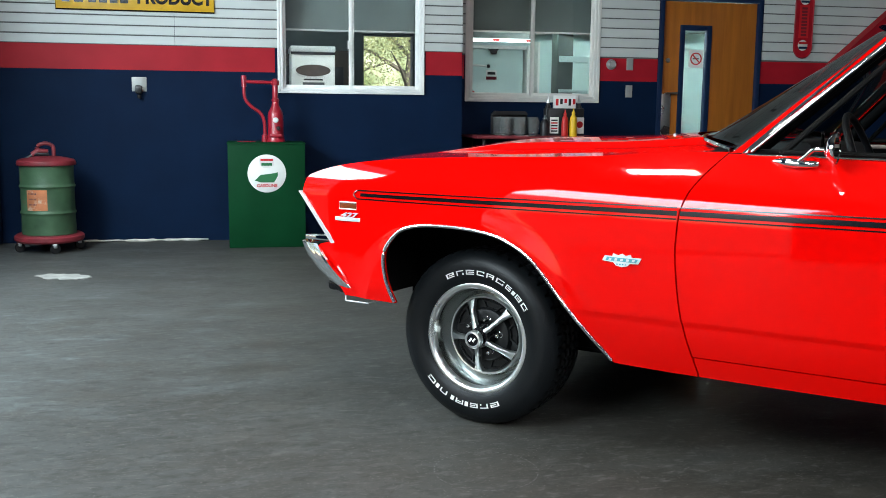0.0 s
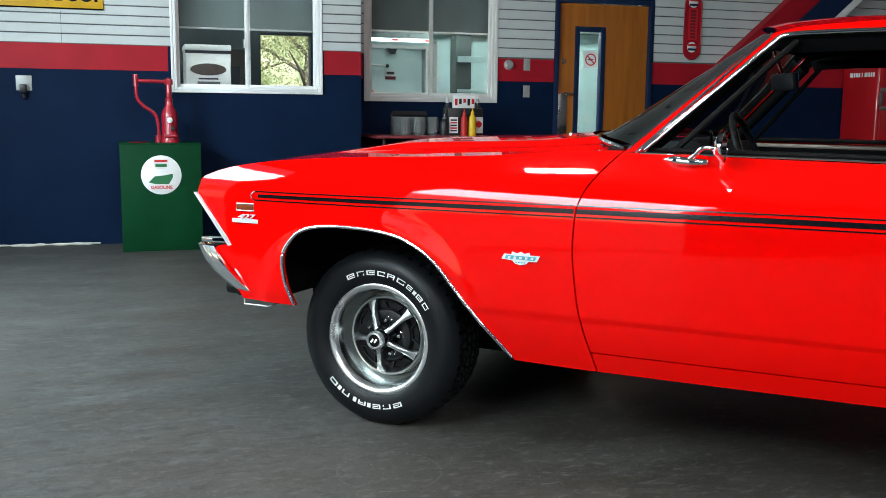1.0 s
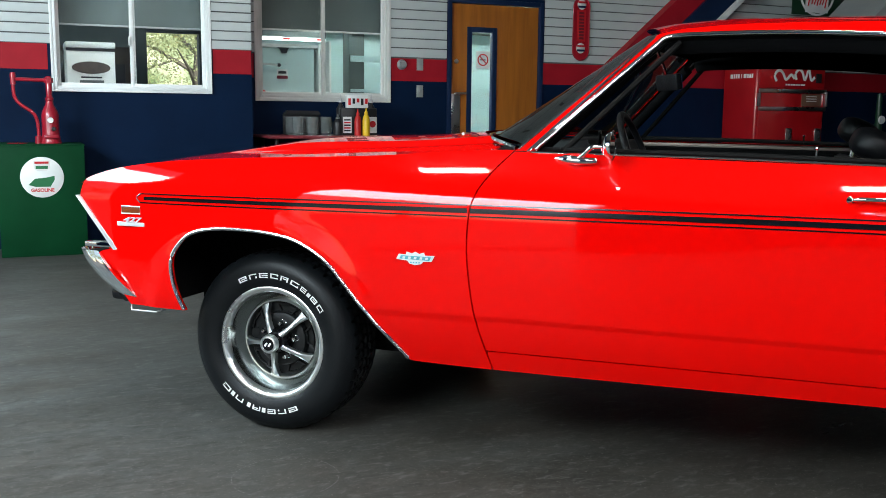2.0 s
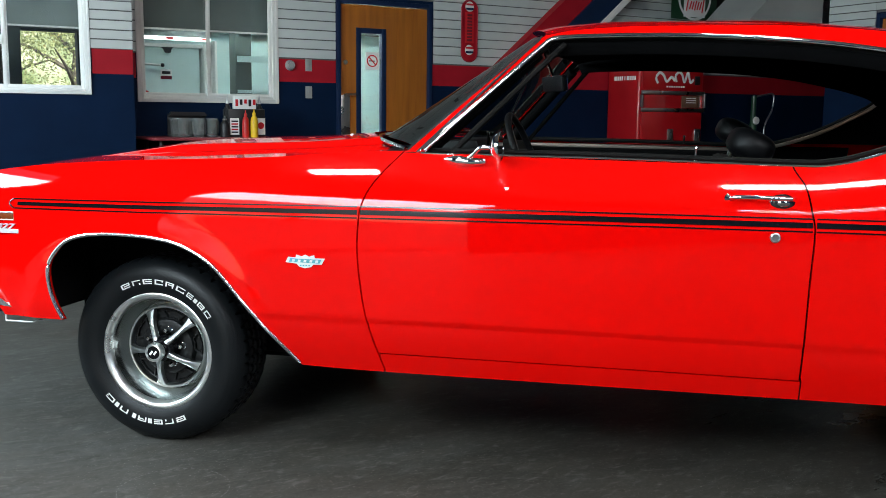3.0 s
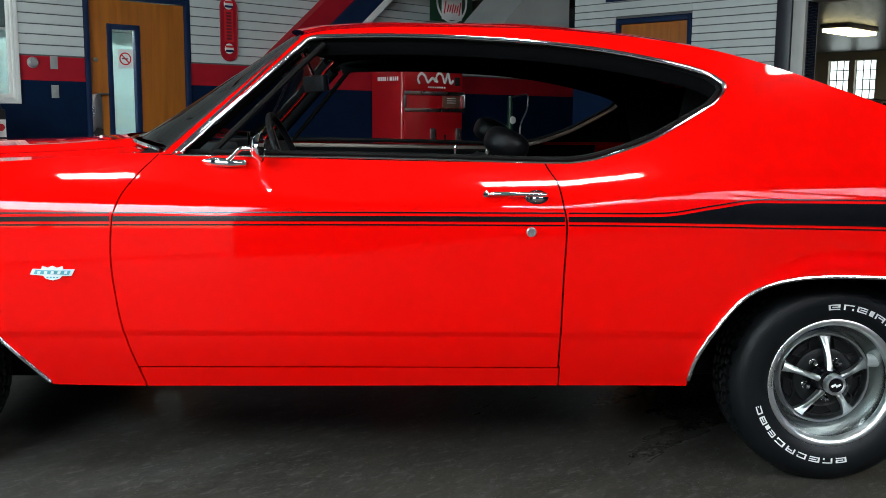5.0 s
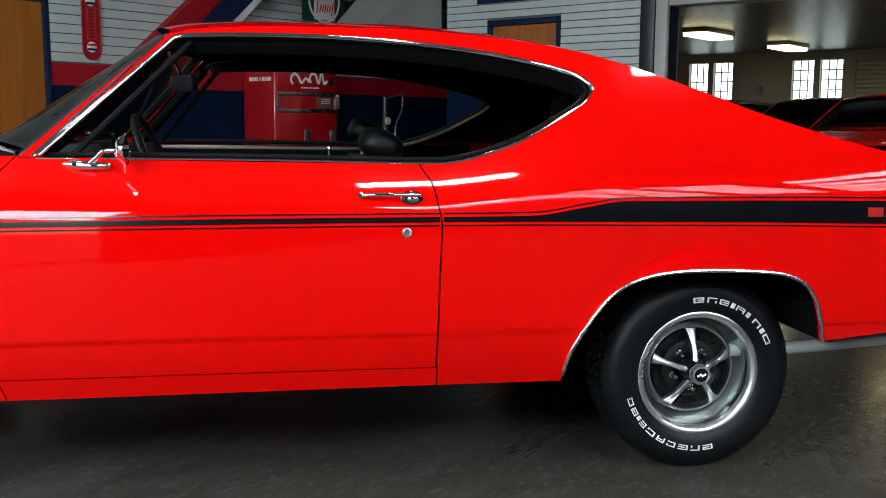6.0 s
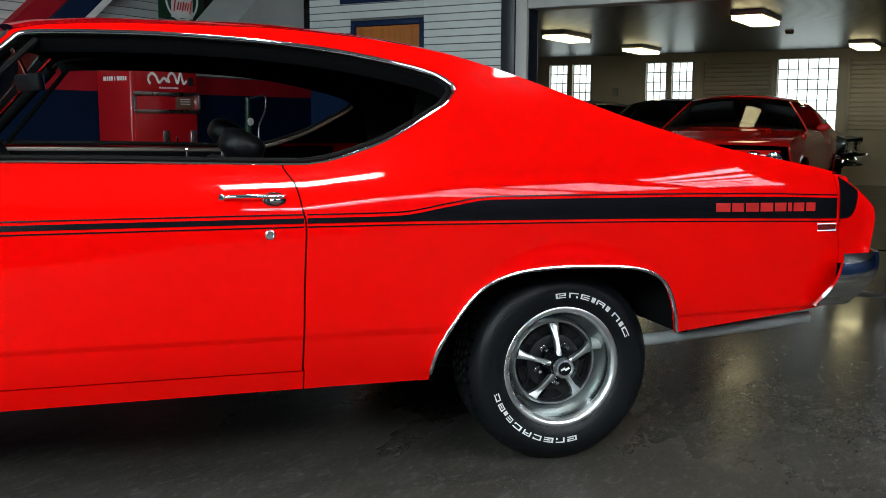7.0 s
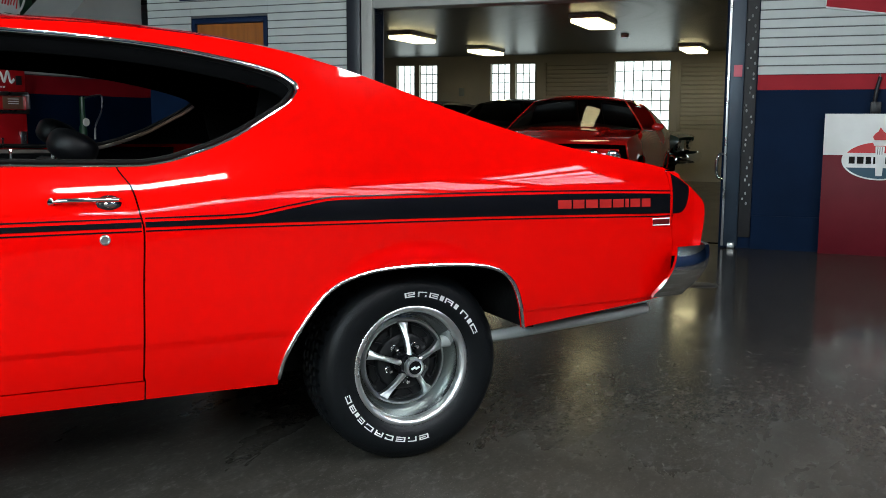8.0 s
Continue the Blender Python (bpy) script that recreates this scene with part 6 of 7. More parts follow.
def slant(u0, u1, z_lo, z_hi, n0, n1):
    a, b = (z_lo - 2.02) / SL, (z_hi - 2.02) / SL
    return prism([(u0 + a, z_lo), (u1 + a, z_lo), (u1 + b, z_hi), (u0 + b, z_hi)], n0, n1)


part("red_board", slant(6.825, 7.175, 1.60, 3.9, 0.47, 0.60), BANDRED, stair, "red painted stringer", False)
part("navy_board", slant(7.176, 7.545, 1.60, 3.9, 0.43, 0.60), BLUETRIM, stair, "navy painted stringer", False)
part("white_edge", slant(7.546, 7.655, 1.60, 3.9, 0.42, 0.60), WHITE, stair, "white edge board", False)
for i in range(7):
    part("tread", box(7.9 + 0.29 * i, 8.2 + 0.29 * i, -0.30, 0.42, 2.46 + 0.25 * i, 2.50 + 0.25 * i, 0.004), GREYW, stair)
part_s = thing("stair_soffit", "grey boxed-in underside of a stair landing", "stairs", ROOM)
part("soffit_box", prism([(8.20, 2.0), (8.28, 2.0), (8.66, 2.385), (9.05, 2.75), (9.40, 2.75), (9.40, 2.0), (9.40, 1.96), (8.20, 1.96)][2:6] + [(9.40, 2.02), (8.24, 2.02)], -1.15, -0.5), mat("grey_plaster", (0.30, 0.31, 0.30), 0.6, var=0.12, scale=2), part_s, "smooth grey plaster", False)

# round oil sign on the wall
cs = thing("wall_sign", "dark green oil sign with a white ring and red script shape", "sign", ROOM @ pose(9.05, 0.40, 2.50))
DKG = mat("dark_green_enamel", (0.012, 0.045, 0.022), 0.35, var=0.1)
part("panel", box(-0.36, 0.36, -0.01, 0.0, -0.265, 0.36, 0.004), DKG, cs)
part("ring", lathe([(0.235, 0.010), (0.235, 0.014), (0.262, 0.014), (0.262, 0.010)], 48, m=pose(0, 0, -0.01, 90, 0, 0)), WHITE, cs, "white ring")
part("card", box(-0.17, 0.17, -0.0135, -0.0105, -0.235, 0.16), WHITE, cs, "white middle", False)
for i, (a, z, h) in enumerate(((-0.12, -0.09, 0.15), (-0.07, -0.10, 0.09), (-0.03, -0.10, 0.09), (0.01, -0.10, 0.11), (0.05, -0.10, 0.09), (0.09, -0.10, 0.09), (0.13, -0.10, 0.16))):
    part("script_bar", tube([(a - 0.012, -0.0145, z - h / 2), (a + 0.016, -0.0145, z + h / 2)], 0.0085, 6), SIGNRED, cs)

# bottle vending machine
vm = thing("vending_machine", "tall red vintage bottle vending machine with steel bars", "vending machine", ROOM @ pose(8.44, 0.06, 0))
VRED = mat("vending_red_enamel", (0.42, 0.006, 0.010), 0.35, var=0.1, scale=3, coat=0.5)
part("cabinet", box(-0.49, 0.49, 0.0, 0.54, 0.06, 1.74, 0.025, seg=3), VRED, vm, "red enamelled cabinet")
part("plinth", box(-0.46, 0.46, 0.03, 0.50, 0.0, 0.06, 0.004), DARKM, vm)
part("door_panel", box(-0.455, 0.40, -0.014, -0.001, 0.12, 1.34, 0.006), VRED, vm, "red lower door")
part("head_panel", box(-0.455, 0.455, -0.014, -0.001, 1.40, 1.70, 0.006), VRED, vm, "red head panel")
for z in (1.365, 1.172):
    part("bar", box(-0.470, 0.490, -0.030, -0.010, z - 0.022, z + 0.022, 0.006), STEEL, vm, "brushed steel bar")
part("coin_label", box(0.135, 0.415, -0.022, -0.013, 1.20, 1.335, 0.003), mat("brown_plate", (0.14, 0.065, 0.04), 0.45, var=0.15), vm, "brown instruction plate")
for i in range(3):
    part("print_bar", box(0.20, 0.35, -0.0235, -0.0218, 1.305 - 0.025 * i, 1.312 - 0.025 * i), WHITE, vm, smooth=False)
part("coin_slot", box(0.33, 0.41, -0.022, -0.012, 1.46, 1.56, 0.004), DARKM, vm, "dark coin slot")
part("hinge", box(0.475, 0.500, -0.040, 0.02, 1.20, 1.36, 0.006), STEEL, vm)
part("hinge", box(-0.475, -0.445, -0.030, 0.0, 1.20, 1.34, 0.006), STEEL, vm)
for a in (-0.02, 0.40):
    l = part("latch", box(a - 0.045, a + 0.045, -0.024, -0.012, 0.81, 0.96, 0.008), STEEL, vm, "steel latch plate")
    part("latch_grip", tube([(a, -0.026, 0.925), (a, -0.045, 0.90), (a, -0.045, 0.86), (a, -0.026, 0.84)], 0.008, 8), DARKM, l)
# white script shape on the head: two swelling strokes joined by a ribbon
part("script_shape", tube(spline([(-0.23, -0.017, 1.47), (-0.26, -0.017, 1.53), (-0.21, -0.017, 1.585), (-0.15, -0.017, 1.56), (-0.10, -0.017, 1.49), (-0.03, -0.017, 1.54), (0.02, -0.017, 1.50)], 6), 0.016, 8, flat=(0.004, 0.016)), WHITE, vm, "white script flourish")
part("script_shape", tube(spline([(0.05, -0.017, 1.49), (0.03, -0.017, 1.55), (0.08, -0.017, 1.60), (0.13, -0.017, 1.57), (0.17, -0.017, 1.49), (0.22, -0.017, 1.60), (0.26, -0.017, 1.49), (0.31, -0.017, 1.52)], 6), 0.016, 8, flat=(0.004, 0.016)), WHITE, vm, "white script flourish")
for i in range(8):
    part("print_bar", box(-0.10 + 0.036 * i, -0.074 + 0.036 * i, -0.0158, -0.0140, 1.425, 1.443), WHITE, vm, smooth=False)
for i, (a, w) in enumerate(((0.10, 0.05), (0.155, 0.03), (0.19, 0.03), (0.225, 0.03), (0.275, 0.02), (0.315, 0.05), (0.37, 0.03), (0.405, 0.03), (0.44, 0.03))):
    part("print_bar", box(-0.4925, -0.4903, 0.53 - a - w, 0.53 - a - 0.006, 1.50, 1.545), WHITE, vm, smooth=False)
# grease stand with a hose beyond the machine
gs = thing("grease_stand", "dark green floor pump with a gauge and a looped hose", "pump", ROOM @ pose(9.98, 0.25, 0))
part("column", lathe([(0, 0), (0.11, 0), (0.11, 0.05), (0.05, 0.08), (0.045, 1.0), (0.035, 1.02), (0.03, 1.36), (0, 1.37)], 24), DKG, gs)
part("gauge", lathe([(0, 0.02), (0.045, 0.018), (0.05, 0)], 24, m=pose(0, -0.045, 1.06, 90, 0, 0)), GREYW, gs, "pale dial")
part("hose", tube(spline([(0.02, 0, 1.35), (0.20, 0, 1.38), (0.34, 0, 1.38), (0.33, 0, 1.2), (0.22, 0, 1.02), (0.20, 0, 0.85)], 5), 0.011, 8), STEEL, gs, "grey hose")

# ---- doorway to the further hall and the wall beside it ----
dark_post = thing("steel_post", "dark painted steel post beside the doorway", "post", ROOM @ pose(U_R, 0, 0))
part("shaft", box(-0.07, -0.001, -3.825, -3.675, 0, CEILING_H, 0.006), mat("near_black_steel_paint", (0.012, 0.014, 0.022), 0.4, var=0.1), dark_post)
jamb = thing("door_jamb", "pale grey painted doorway jamb and lintel", "door frame", ROOM @ pose(U_R, 0, 0), kind="structure")
PALE = mat("pale_grey_jamb_paint", (0.42, 0.42, 0.40), 0.5, var=0.1, scale=2)
part("post", box(-0.05, 0.22, -3.95, -3.828, 0, 2.3, 0.006), PALE, jamb)
part("lintel", box(-0.04, 0.22, -7.32, -3.955, 2.18, 2.30, 0.006), PALE, jamb)
fd = thing("folding_door", "grey-blue folded steel door edge with a chrome pull", "door", ROOM @ pose(U_R, 0, 0))
BLUEST = mat("blue_grey_steel", (0.022, 0.036, 0.055), 0.38, 0.3, var=0.15, scale=3)
part("leaf", box(-0.045, 0.02, -7.46, -7.325, 0.02, 2.9, 0.006), BLUEST, fd, "blue-grey steel leaf")
part("edge_channel", box(-0.06, -0.046, -7.345, -7.325, 0.02, 2.9, 0.002), STEEL, fd)
part("track_cover", box(-0.030, 0.0, -7.562, -7.463, 0.10, 2.9, 0.004), mat("black_rubber_seal", (0.01, 0.01, 0.012), 0.6, var=0.2), fd, "black rubber seal")
random.seed(9)
LINKM = mat("dull_chain_steel", (0.50, 0.50, 0.50), 0.4, 0.6, var=0.3)
for i in range(34):
    z = 0.38 + i * 0.05 + random.random() * 0.03
    part("chain_link", lathe([(0.005, -0.003), (0.0085, 0.0), (0.005, 0.003), (0.002, 0.0), (0.005, -0.003)], 8, m=pose(-0.036, -7.545 + 0.065 * random.random(), z, 0, 90 + 40 * (i % 2), 0) @ Matrix.Diagonal((1.7, 1, 1, 1))), LINKM, fd)
part("foot_bolt", box(-0.075, -0.045, -7.44, -7.38, 0.0, 0.05, 0.005), STEEL, fd)
part("pull", tube(spline([(-0.02, -7.322, 0.60), (-0.03, -7.275, 0.62), (-0.03, -7.26, 0.70), (-0.03, -7.275, 0.80), (-0.02, -7.322, 0.82)], 5), 0.013, 10), CHROME, fd, "chrome pull")
part("red_tag", box(-0.052, -0.0455, -7.445, -7.375, 1.475, 1.575, 0.002), mat("pink_red_tag", (0.60, 0.10, 0.14), 0.5, var=0.06), fd, "pinkish red tag", False)

am = thing("standing_sign", "white and maroon board with an oval torch sign, against the wall", "sign", ROOM @ pose(U_R - 0.10, -8.12, 0, 0, 0, -90))
MAROON = mat("maroon_board_paint", (0.14, 0.008, 0.016), 0.5, spec=0.2, var=0.12, scale=3)
part("lower_board", box(0, 0.86, 0.0, 0.03, 0.0, 0.825, 0.002), MAROON, am, "maroon lower half")
part("upper_board", box(0, 0.86, 0.0, 0.03, 0.826, 1.163, 0.002), WHITE, am, "white upper half")
EL = [(0.43 + 0.285 * math.cos(radians(a)), 0.785 + 0.160 * math.sin(radians(a))) for a in range(0, 360, 6)]
EI = [(0.43 + 0.270 * math.cos(radians(a)), 0.785 + 0.148 * math.sin(radians(a))) for a in range(0, 360, 6)]
part("oval_rim", prism(EL, -0.008, 0.0), WHITE, am, "white oval rim", False)
part("oval_top", prism([p for p in EI if p[1] >= 0.8349], -0.011, -0.008), SIGNRED, am, "red upper oval", False)
part("oval_bottom", prism([p for p in EI if p[1] <= 0.7351], -0.011, -0.008), mat("sign_dark_teal", (0.01, 0.06, 0.10), 0.4, var=0.08), am, "dark blue lower oval", False)
for i, w in enumerate((0.046, 0.050, 0.040, 0.040, 0.018, 0.044, 0.046, 0.046)):
    a = 0.200 + sum((0.046, 0.050, 0.040, 0.040, 0.018, 0.044, 0.046, 0.046)[:i]) + 0.016 * i
    part("letter_bar", box(a, a + w, -0.0115, -0.0078, 0.757, 0.815), BLACKTRIM, am, smooth=False)
part("torch", prism([(0.405, 0.66), (0.395, 0.90), (0.465, 0.90), (0.455, 0.66)], -0.0135, -0.011), WHITE, am, "white fluted torch", False)
for i in range(3):
    part("flute", box(0.411 + 0.016 * i, 0.416 + 0.016 * i, -0.0148, -0.0132, 0.835, 0.893), DARKM, am, smooth=False)
part("torch_bowl", prism([(0.385, 0.905), (0.370, 0.945), (0.490, 0.945), (0.475, 0.905)], -0.0135, -0.002), GREYW, am, smooth=False)
part("flame", prism([(0.385, 0.95), (0.372, 0.975), (0.385, 1.0), (0.41, 1.02), (0.425, 1.055), (0.45, 1.02), (0.482, 0.995), (0.488, 0.97), (0.475, 0.95)], -0.0135, -0.002), SIGNRED, am, "red flame", False)
pn = thing("pennant", "maroon pennant with a white edge", "banner", ROOM @ pose(U_R - 0.03, -8.08, 0, 0, 0, -90))
part("cloth", prism([(0.0, 2.035), (0.0, 2.12), (0.9, 2.16), (0.9, 1.90)], 0.0, 0.006), BANDRED, pn, smooth=False)
part("edge", tube([(0.0, 0.0, 2.12), (0.0, 0.0, 2.03), (0.9, 0.0, 1.895)], 0.008, 6), WHITE, pn, "white edge")
hk = thing("hand_tool", "dark tool hanging on the wall over the board", "tool", ROOM @ pose(U_R - 0.05, -8.50, 0, 0, 0, -90))
part("grip", tube([(0.02, 0, 1.46), (0.0, -0.01, 1.36), (-0.012, -0.01, 1.25)], 0.016, 10), DARKM, hk)
part("head", box(-0.04, 0.04, -0.03, 0.01, 1.17, 1.26, 0.008), DARKM, hk)
part("hook", tube([(0.02, 0.03, 1.47), (0.02, 0.0, 1.48), (0.02, -0.01, 1.46)], 0.005, 8), STEEL, hk)
bn = thing("banner", "navy banner with small gold shapes above the door", "banner", ROOM @ pose(U_R - 0.025, -1.655, 2.345, 0, 0, -90))
part("board", box(0, 1.08, 0, 0.015, 0, 0.5, 0.003), BLUETRIM, bn)
for i in range(8):
    part("gold_mark", box(0.10 + 0.115 * i, 0.15 + 0.115 * i, -0.003, -0.0005, 0.045, 0.10), YEL, bn, smooth=False)

# ---- the hall: window grids, roller shutters, fixtures and parked cars ----
PANE = glow_mat("daylit_window_haze", (0.80, 0.93, 0.92), 1.5)
PANE2 = glow_mat("daylit_back_window", (0.88, 0.94, 1.0), 14.0)
LEAD = mat("grey_window_bar", (0.28, 0.31, 0.30), 0.5, var=0.08)


def grid_window(name, n0, n1, z0, z1, cols, rows_k, gap):
    w = thing(name, "tall bright multi-pane window", "window", ROOM @ pose(H_END, 0, 0), kind="structure")
    halves = ((n0, n0 + (n1 - n0) * (0.5 - gap / 2)), (n1 - (n1 - n0) * (0.5 - gap / 2), n1)) if gap else ((n0, n1),)
    if gap:
        part("mullion", box(0.0, 0.14, halves[0][1], halves[1][0], z0, z1), BEIGE, w, smooth=False)
    part("sill", box(-0.03, 0.15, n0 - 0.03, n1 + 0.03, z0 - 0.04, z0, 0.004), BEIGE, w)
    for a0, a1 in halves:
        cw, ch = (a1 - a0) / cols, (z1 - z0) / rows_k
        me = link("pane", box(0.10, 0.11, -cw / 2 + 0.006, cw / 2 - 0.006, -ch / 2 + 0.006, ch / 2 - 0.006, 0.002, seg=1), PANE, False)
        for i in range(cols):
            for j in range(rows_k):
                sub("pane", me, w, Matrix.Translation((0, a0 + cw * (i + 0.5), z0 + ch * (j + 0.5))))
        for i in range(cols + 1):
            part("bar", box(0.085, 0.125, a0 + cw * i - 0.008, a0 + cw * i + 0.008, z0, z1), LEAD, w, smooth=False)
        for j in range(rows_k + 1):
            part("bar", box(0.088, 0.122, a0, a1, z0 + ch * j - 0.008, z0 + ch * j + 0.008), LEAD, w, smooth=False)


for i, (a, b, z0, z1) in enumerate(H_WIN):
    grid_window("window_%d" % (i + 3), a, b, z0, z1, 3 if i < 2 else 6, 7, 0.12 if i < 2 else 0)
for a0, a1 in ((-4.25, -3.0), (-7.4, -5.55)):
    sh = thing("roller_shutter", "beige slatted roller shutter", "shutter", ROOM @ pose(H_END, 0, 0))
    me = link("slat", prism([(-0.012, 0.0), (-0.03, 0.012), (-0.03, 0.062), (-0.012, 0.078)], a0, a1, "y"), BEIGE, False)
    for i in range(15):
        sub("slat", me, sh, Matrix.Translation((0, 0, 0.96 + 0.08 * i)))
    for a in (a0, a1):
        part("guide", box(-0.05, -0.001, a - 0.03, a + 0.03, 0.9, 2.2, 0.004), BEIGE, sh)
for z in (1.66, 1.36):
    bx = thing("wall_box", "small grey electrical box", "box", ROOM @ pose(H_END, -1.28, z))
    part("cover", box(-0.06, -0.001, -0.05, 0.05, -0.08, 0.08, 0.006), LEAD, bx)
sk = thing("smoke_detector", "small white smoke detector on the hall ceiling", "detector", ROOM @ pose(15.0, -5.3, H_CEIL))
part("puck", lathe([(0, -0.05), (0.05, -0.045), (0.06, -0.02), (0.06, 0)], 24), WHITE, sk)


PALEGLASS = glass_mat("pale_car_glass", (0.86, 0.92, 0.90))


def parked_car(label, paint, m):
    c = thing("parked_car", label, "car", m)
    body(c, paint, 0.4, PALEGLASS, PALEGLASS)
    for x in (0.0, 2.845):
        for y in (-0.745, 0.745):
            w = sub("wheel", BARREL, c, pose(x, y, R_T - 0.003, 90 if y < 0 else -90))
            sub("tyre", TYRE, w)
            sub("trim_ring", RING, w)
            sub("brake_drum", BACK, w)
    part("front_bumper", tube(spline([(-0.55, -0.90, 0.52), (-0.80, -0.80, 0.52), (-0.88, 0, 0.52), (-0.80, 0.80, 0.52), (-0.55, 0.90, 0.52)], 6), 0.06, 10, flat=(0.03, 0.075)), CHROME, c, "chrome bumper")
    part("door_mirror", lathe([(0, -0.03), (0.05, -0.01), (0.055, 0.01), (0, 0.012)], 16, m=pose(1.15, -1.0, 1.03, 0, 90, 0) @ Matrix.Diagonal((0.8, 1.4, 1, 1))), paint, c)
    part("dashboard", box(0.68, 1.0, -0.8, 0.8, 0.6, 0.98, 0.02), VINYL, c)
    for y in (-0.37, 0.37):
        part("seat", box(1.85, 2.0, y - 0.25, y + 0.25, 0.5, 1.05, 0.04), VINYL, c)
    return c


CAR_GREEN = mat("dark_teal_car_paint", (0.02, 0.075, 0.065), 0.35, var=0.05, coat=1.0)
CAR_DARK = mat("dark_grey_car_paint", (0.03, 0.032, 0.035), 0.35, var=0.05, coat=1.0)
parked_car("dark red coupe parked in the further hall", RED2, ROOM @ pose(11.62, -5.24, 0, 0, 0, 3))
parked_car("dark teal coupe parked in the further hall", CAR_GREEN, ROOM @ pose(16.8, -5.30, 0, 0, 0, 90))
parked_car("dark grey coupe parked in the further hall", CAR_DARK, ROOM @ pose(13.2, -3.55, 0, 0, 0, -10))
parked_car("dark grey coupe parked deep in the further hall", CAR_DARK, ROOM @ pose(13.6, -1.75, 0, 0, 0, -10))

# bright roof windows behind the camera
def roof_window(i, a, b):
    w = thing("window_%d" % i, "bright multi-pane roof window in the garage ceiling", "window", ROOM @ pose(0, 0, CEILING_H), kind="structure")
    part("frame", box(a - 0.05, b + 0.05, -15.65, -11.0, -0.03, -0.001, 0.004), LEAD, w)
    cw, ch = (b - a) / 4, 0.46
    me = link("pane", box(-cw / 2 + 0.012, cw / 2 - 0.012, -ch / 2 + 0.105, ch / 2 - 0.105, -0.036, -0.031), PANE2, False)
    for k in range(4):
        for j in range(10):
            sub("pane", me, w, Matrix.Translation((a + cw * (k + 0.5), -15.62 + ch * (j + 0.5), 0)))


for i, (a, b) in enumerate(((-1.20, -0.20), (0.15, 1.30), (1.70, 2.95), (3.40, 4.70))):
    roof_window(i + 7, a, b)

# ---- rooms behind the windows ----
OFFW = mat("dim_office_wall", (0.10, 0.115, 0.115), 0.7, var=0.1)
TEALW = mat("pale_teal_wall", (0.58, 0.74, 0.73), 0.5, var=0.06, scale=1.5)
OUTWIN = (2.00, 2.58, 0.95, 1.955)
office_back = wall_with_holes("office_wall_back", "dim grey office wall with a window", U_L - 0.2, 2.6, 0, 3.0, [OUTWIN], 3.2, 3.35, "y", OFFW)
tagged(wall_part("office_partition", box(2.6, 2.66, N_FAR + 0.2, 3.2, 0, 3.0), OFFW), "dim office partition", "wall", kind="structure")
tagged(wall_part("office_side", box(U_L - 0.2, U_L, 0.2, 3.2, 0, 3.0), OFFW), "dim office side wall", "wall", kind="structure")
tagged(wall_part("office_ceiling", box(U_L - 0.2, 6.4, 0.2, 3.4, 3.0, 3.1), OFFW), "dim office ceiling", "ceiling", kind="structure")
tagged(wall_part("office_floor", box(U_L - 0.2, 6.4, 0.9, 3.4, -0.15, -0.005), OFFW), "dark office floor", "floor", kind="structure")
tagged(wall_part("parts_room_back", box(2.66, 6.4, 2.6, 2.75, 0, 3.0), TEALW), "pale teal room wall", "wall", kind="structure")
tagged(wall_part("parts_room_end", box(6.2, 6.35, N_FAR + 0.2, 2.6, 0, 3.0), TEALW), "pale teal room end wall", "wall", kind="structure")
bulk = tagged(wall_part("parts_room_bulkhead", box(2.67, 6.19, 2.2, 2.5, 2.02, 2.9), OFFW), "dark grey bulkhead", "wall", kind="structure")
blind = thing("roller_blind", "grey-green roller blind drawn half way behind the glass", "blind", ROOM)
BLIND = mat("grey_green_blind", (0.085, 0.105, 0.100), 0.7, var=0.08)
part("cloth", box(0.86, 2.20, 0.26, 0.265, 1.775, 2.45), BLIND, blind, smooth=False)
part("rail", box(0.86, 2.20, 0.254, 0.272, 1.760, 1.776, 0.003), PLATEG, blind)
part("cloth", box(2.68, 4.05, N_FAR + 0.30, N_FAR + 0.305, 1.86, 2.45), BLIND, blind, smooth=False)
part("rail", box(2.68, 4.05, N_FAR + 0.292, N_FAR + 0.312, 1.845, 1.862, 0.003), GREYW, blind)
tube_lamp = thing("tube_light", "fluorescent tube light behind the windows, the office copy added unseen", "lamp", ROOM @ pose(4.7, 1.75, 2.15))
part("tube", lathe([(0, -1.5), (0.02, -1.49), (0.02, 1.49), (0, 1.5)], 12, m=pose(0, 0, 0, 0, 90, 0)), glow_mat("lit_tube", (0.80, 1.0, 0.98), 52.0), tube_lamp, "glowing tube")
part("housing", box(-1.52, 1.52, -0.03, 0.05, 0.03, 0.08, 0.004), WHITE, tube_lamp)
# unseen copy added in the office to brighten the front of the cooler
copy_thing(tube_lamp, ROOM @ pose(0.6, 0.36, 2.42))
cp = thing("dispenser", "white cooler cabinet with a dark oval emblem behind the glass", "cooler", ROOM @ pose(1.232, 0.60, 0))
part("cabinet", box(-0.195, 0.195, 0.0, 0.45, 0.0, 1.60, 0.012), WHITE, cp, "pale white cabinet")
part("lid", box(-0.20, 0.20, -0.012, 0.46, 1.602, 1.655, 0.010), WHITE, cp, "white lid")
part("lid_gap", box(-0.195, 0.195, -0.004, 0.0, 1.578, 1.606), DARKM, cp, smooth=False)
EO = [(0.155 * math.cos(radians(a)), 1.44 + 0.052 * math.sin(radians(a))) for a in range(0, 360, 10)]
part("emblem", prism(EO, -0.006, 0.0), mat("dark_oval_emblem", (0.05, 0.03, 0.02), 0.4, var=0.3, scale=20), cp, "dark oval emblem", False)
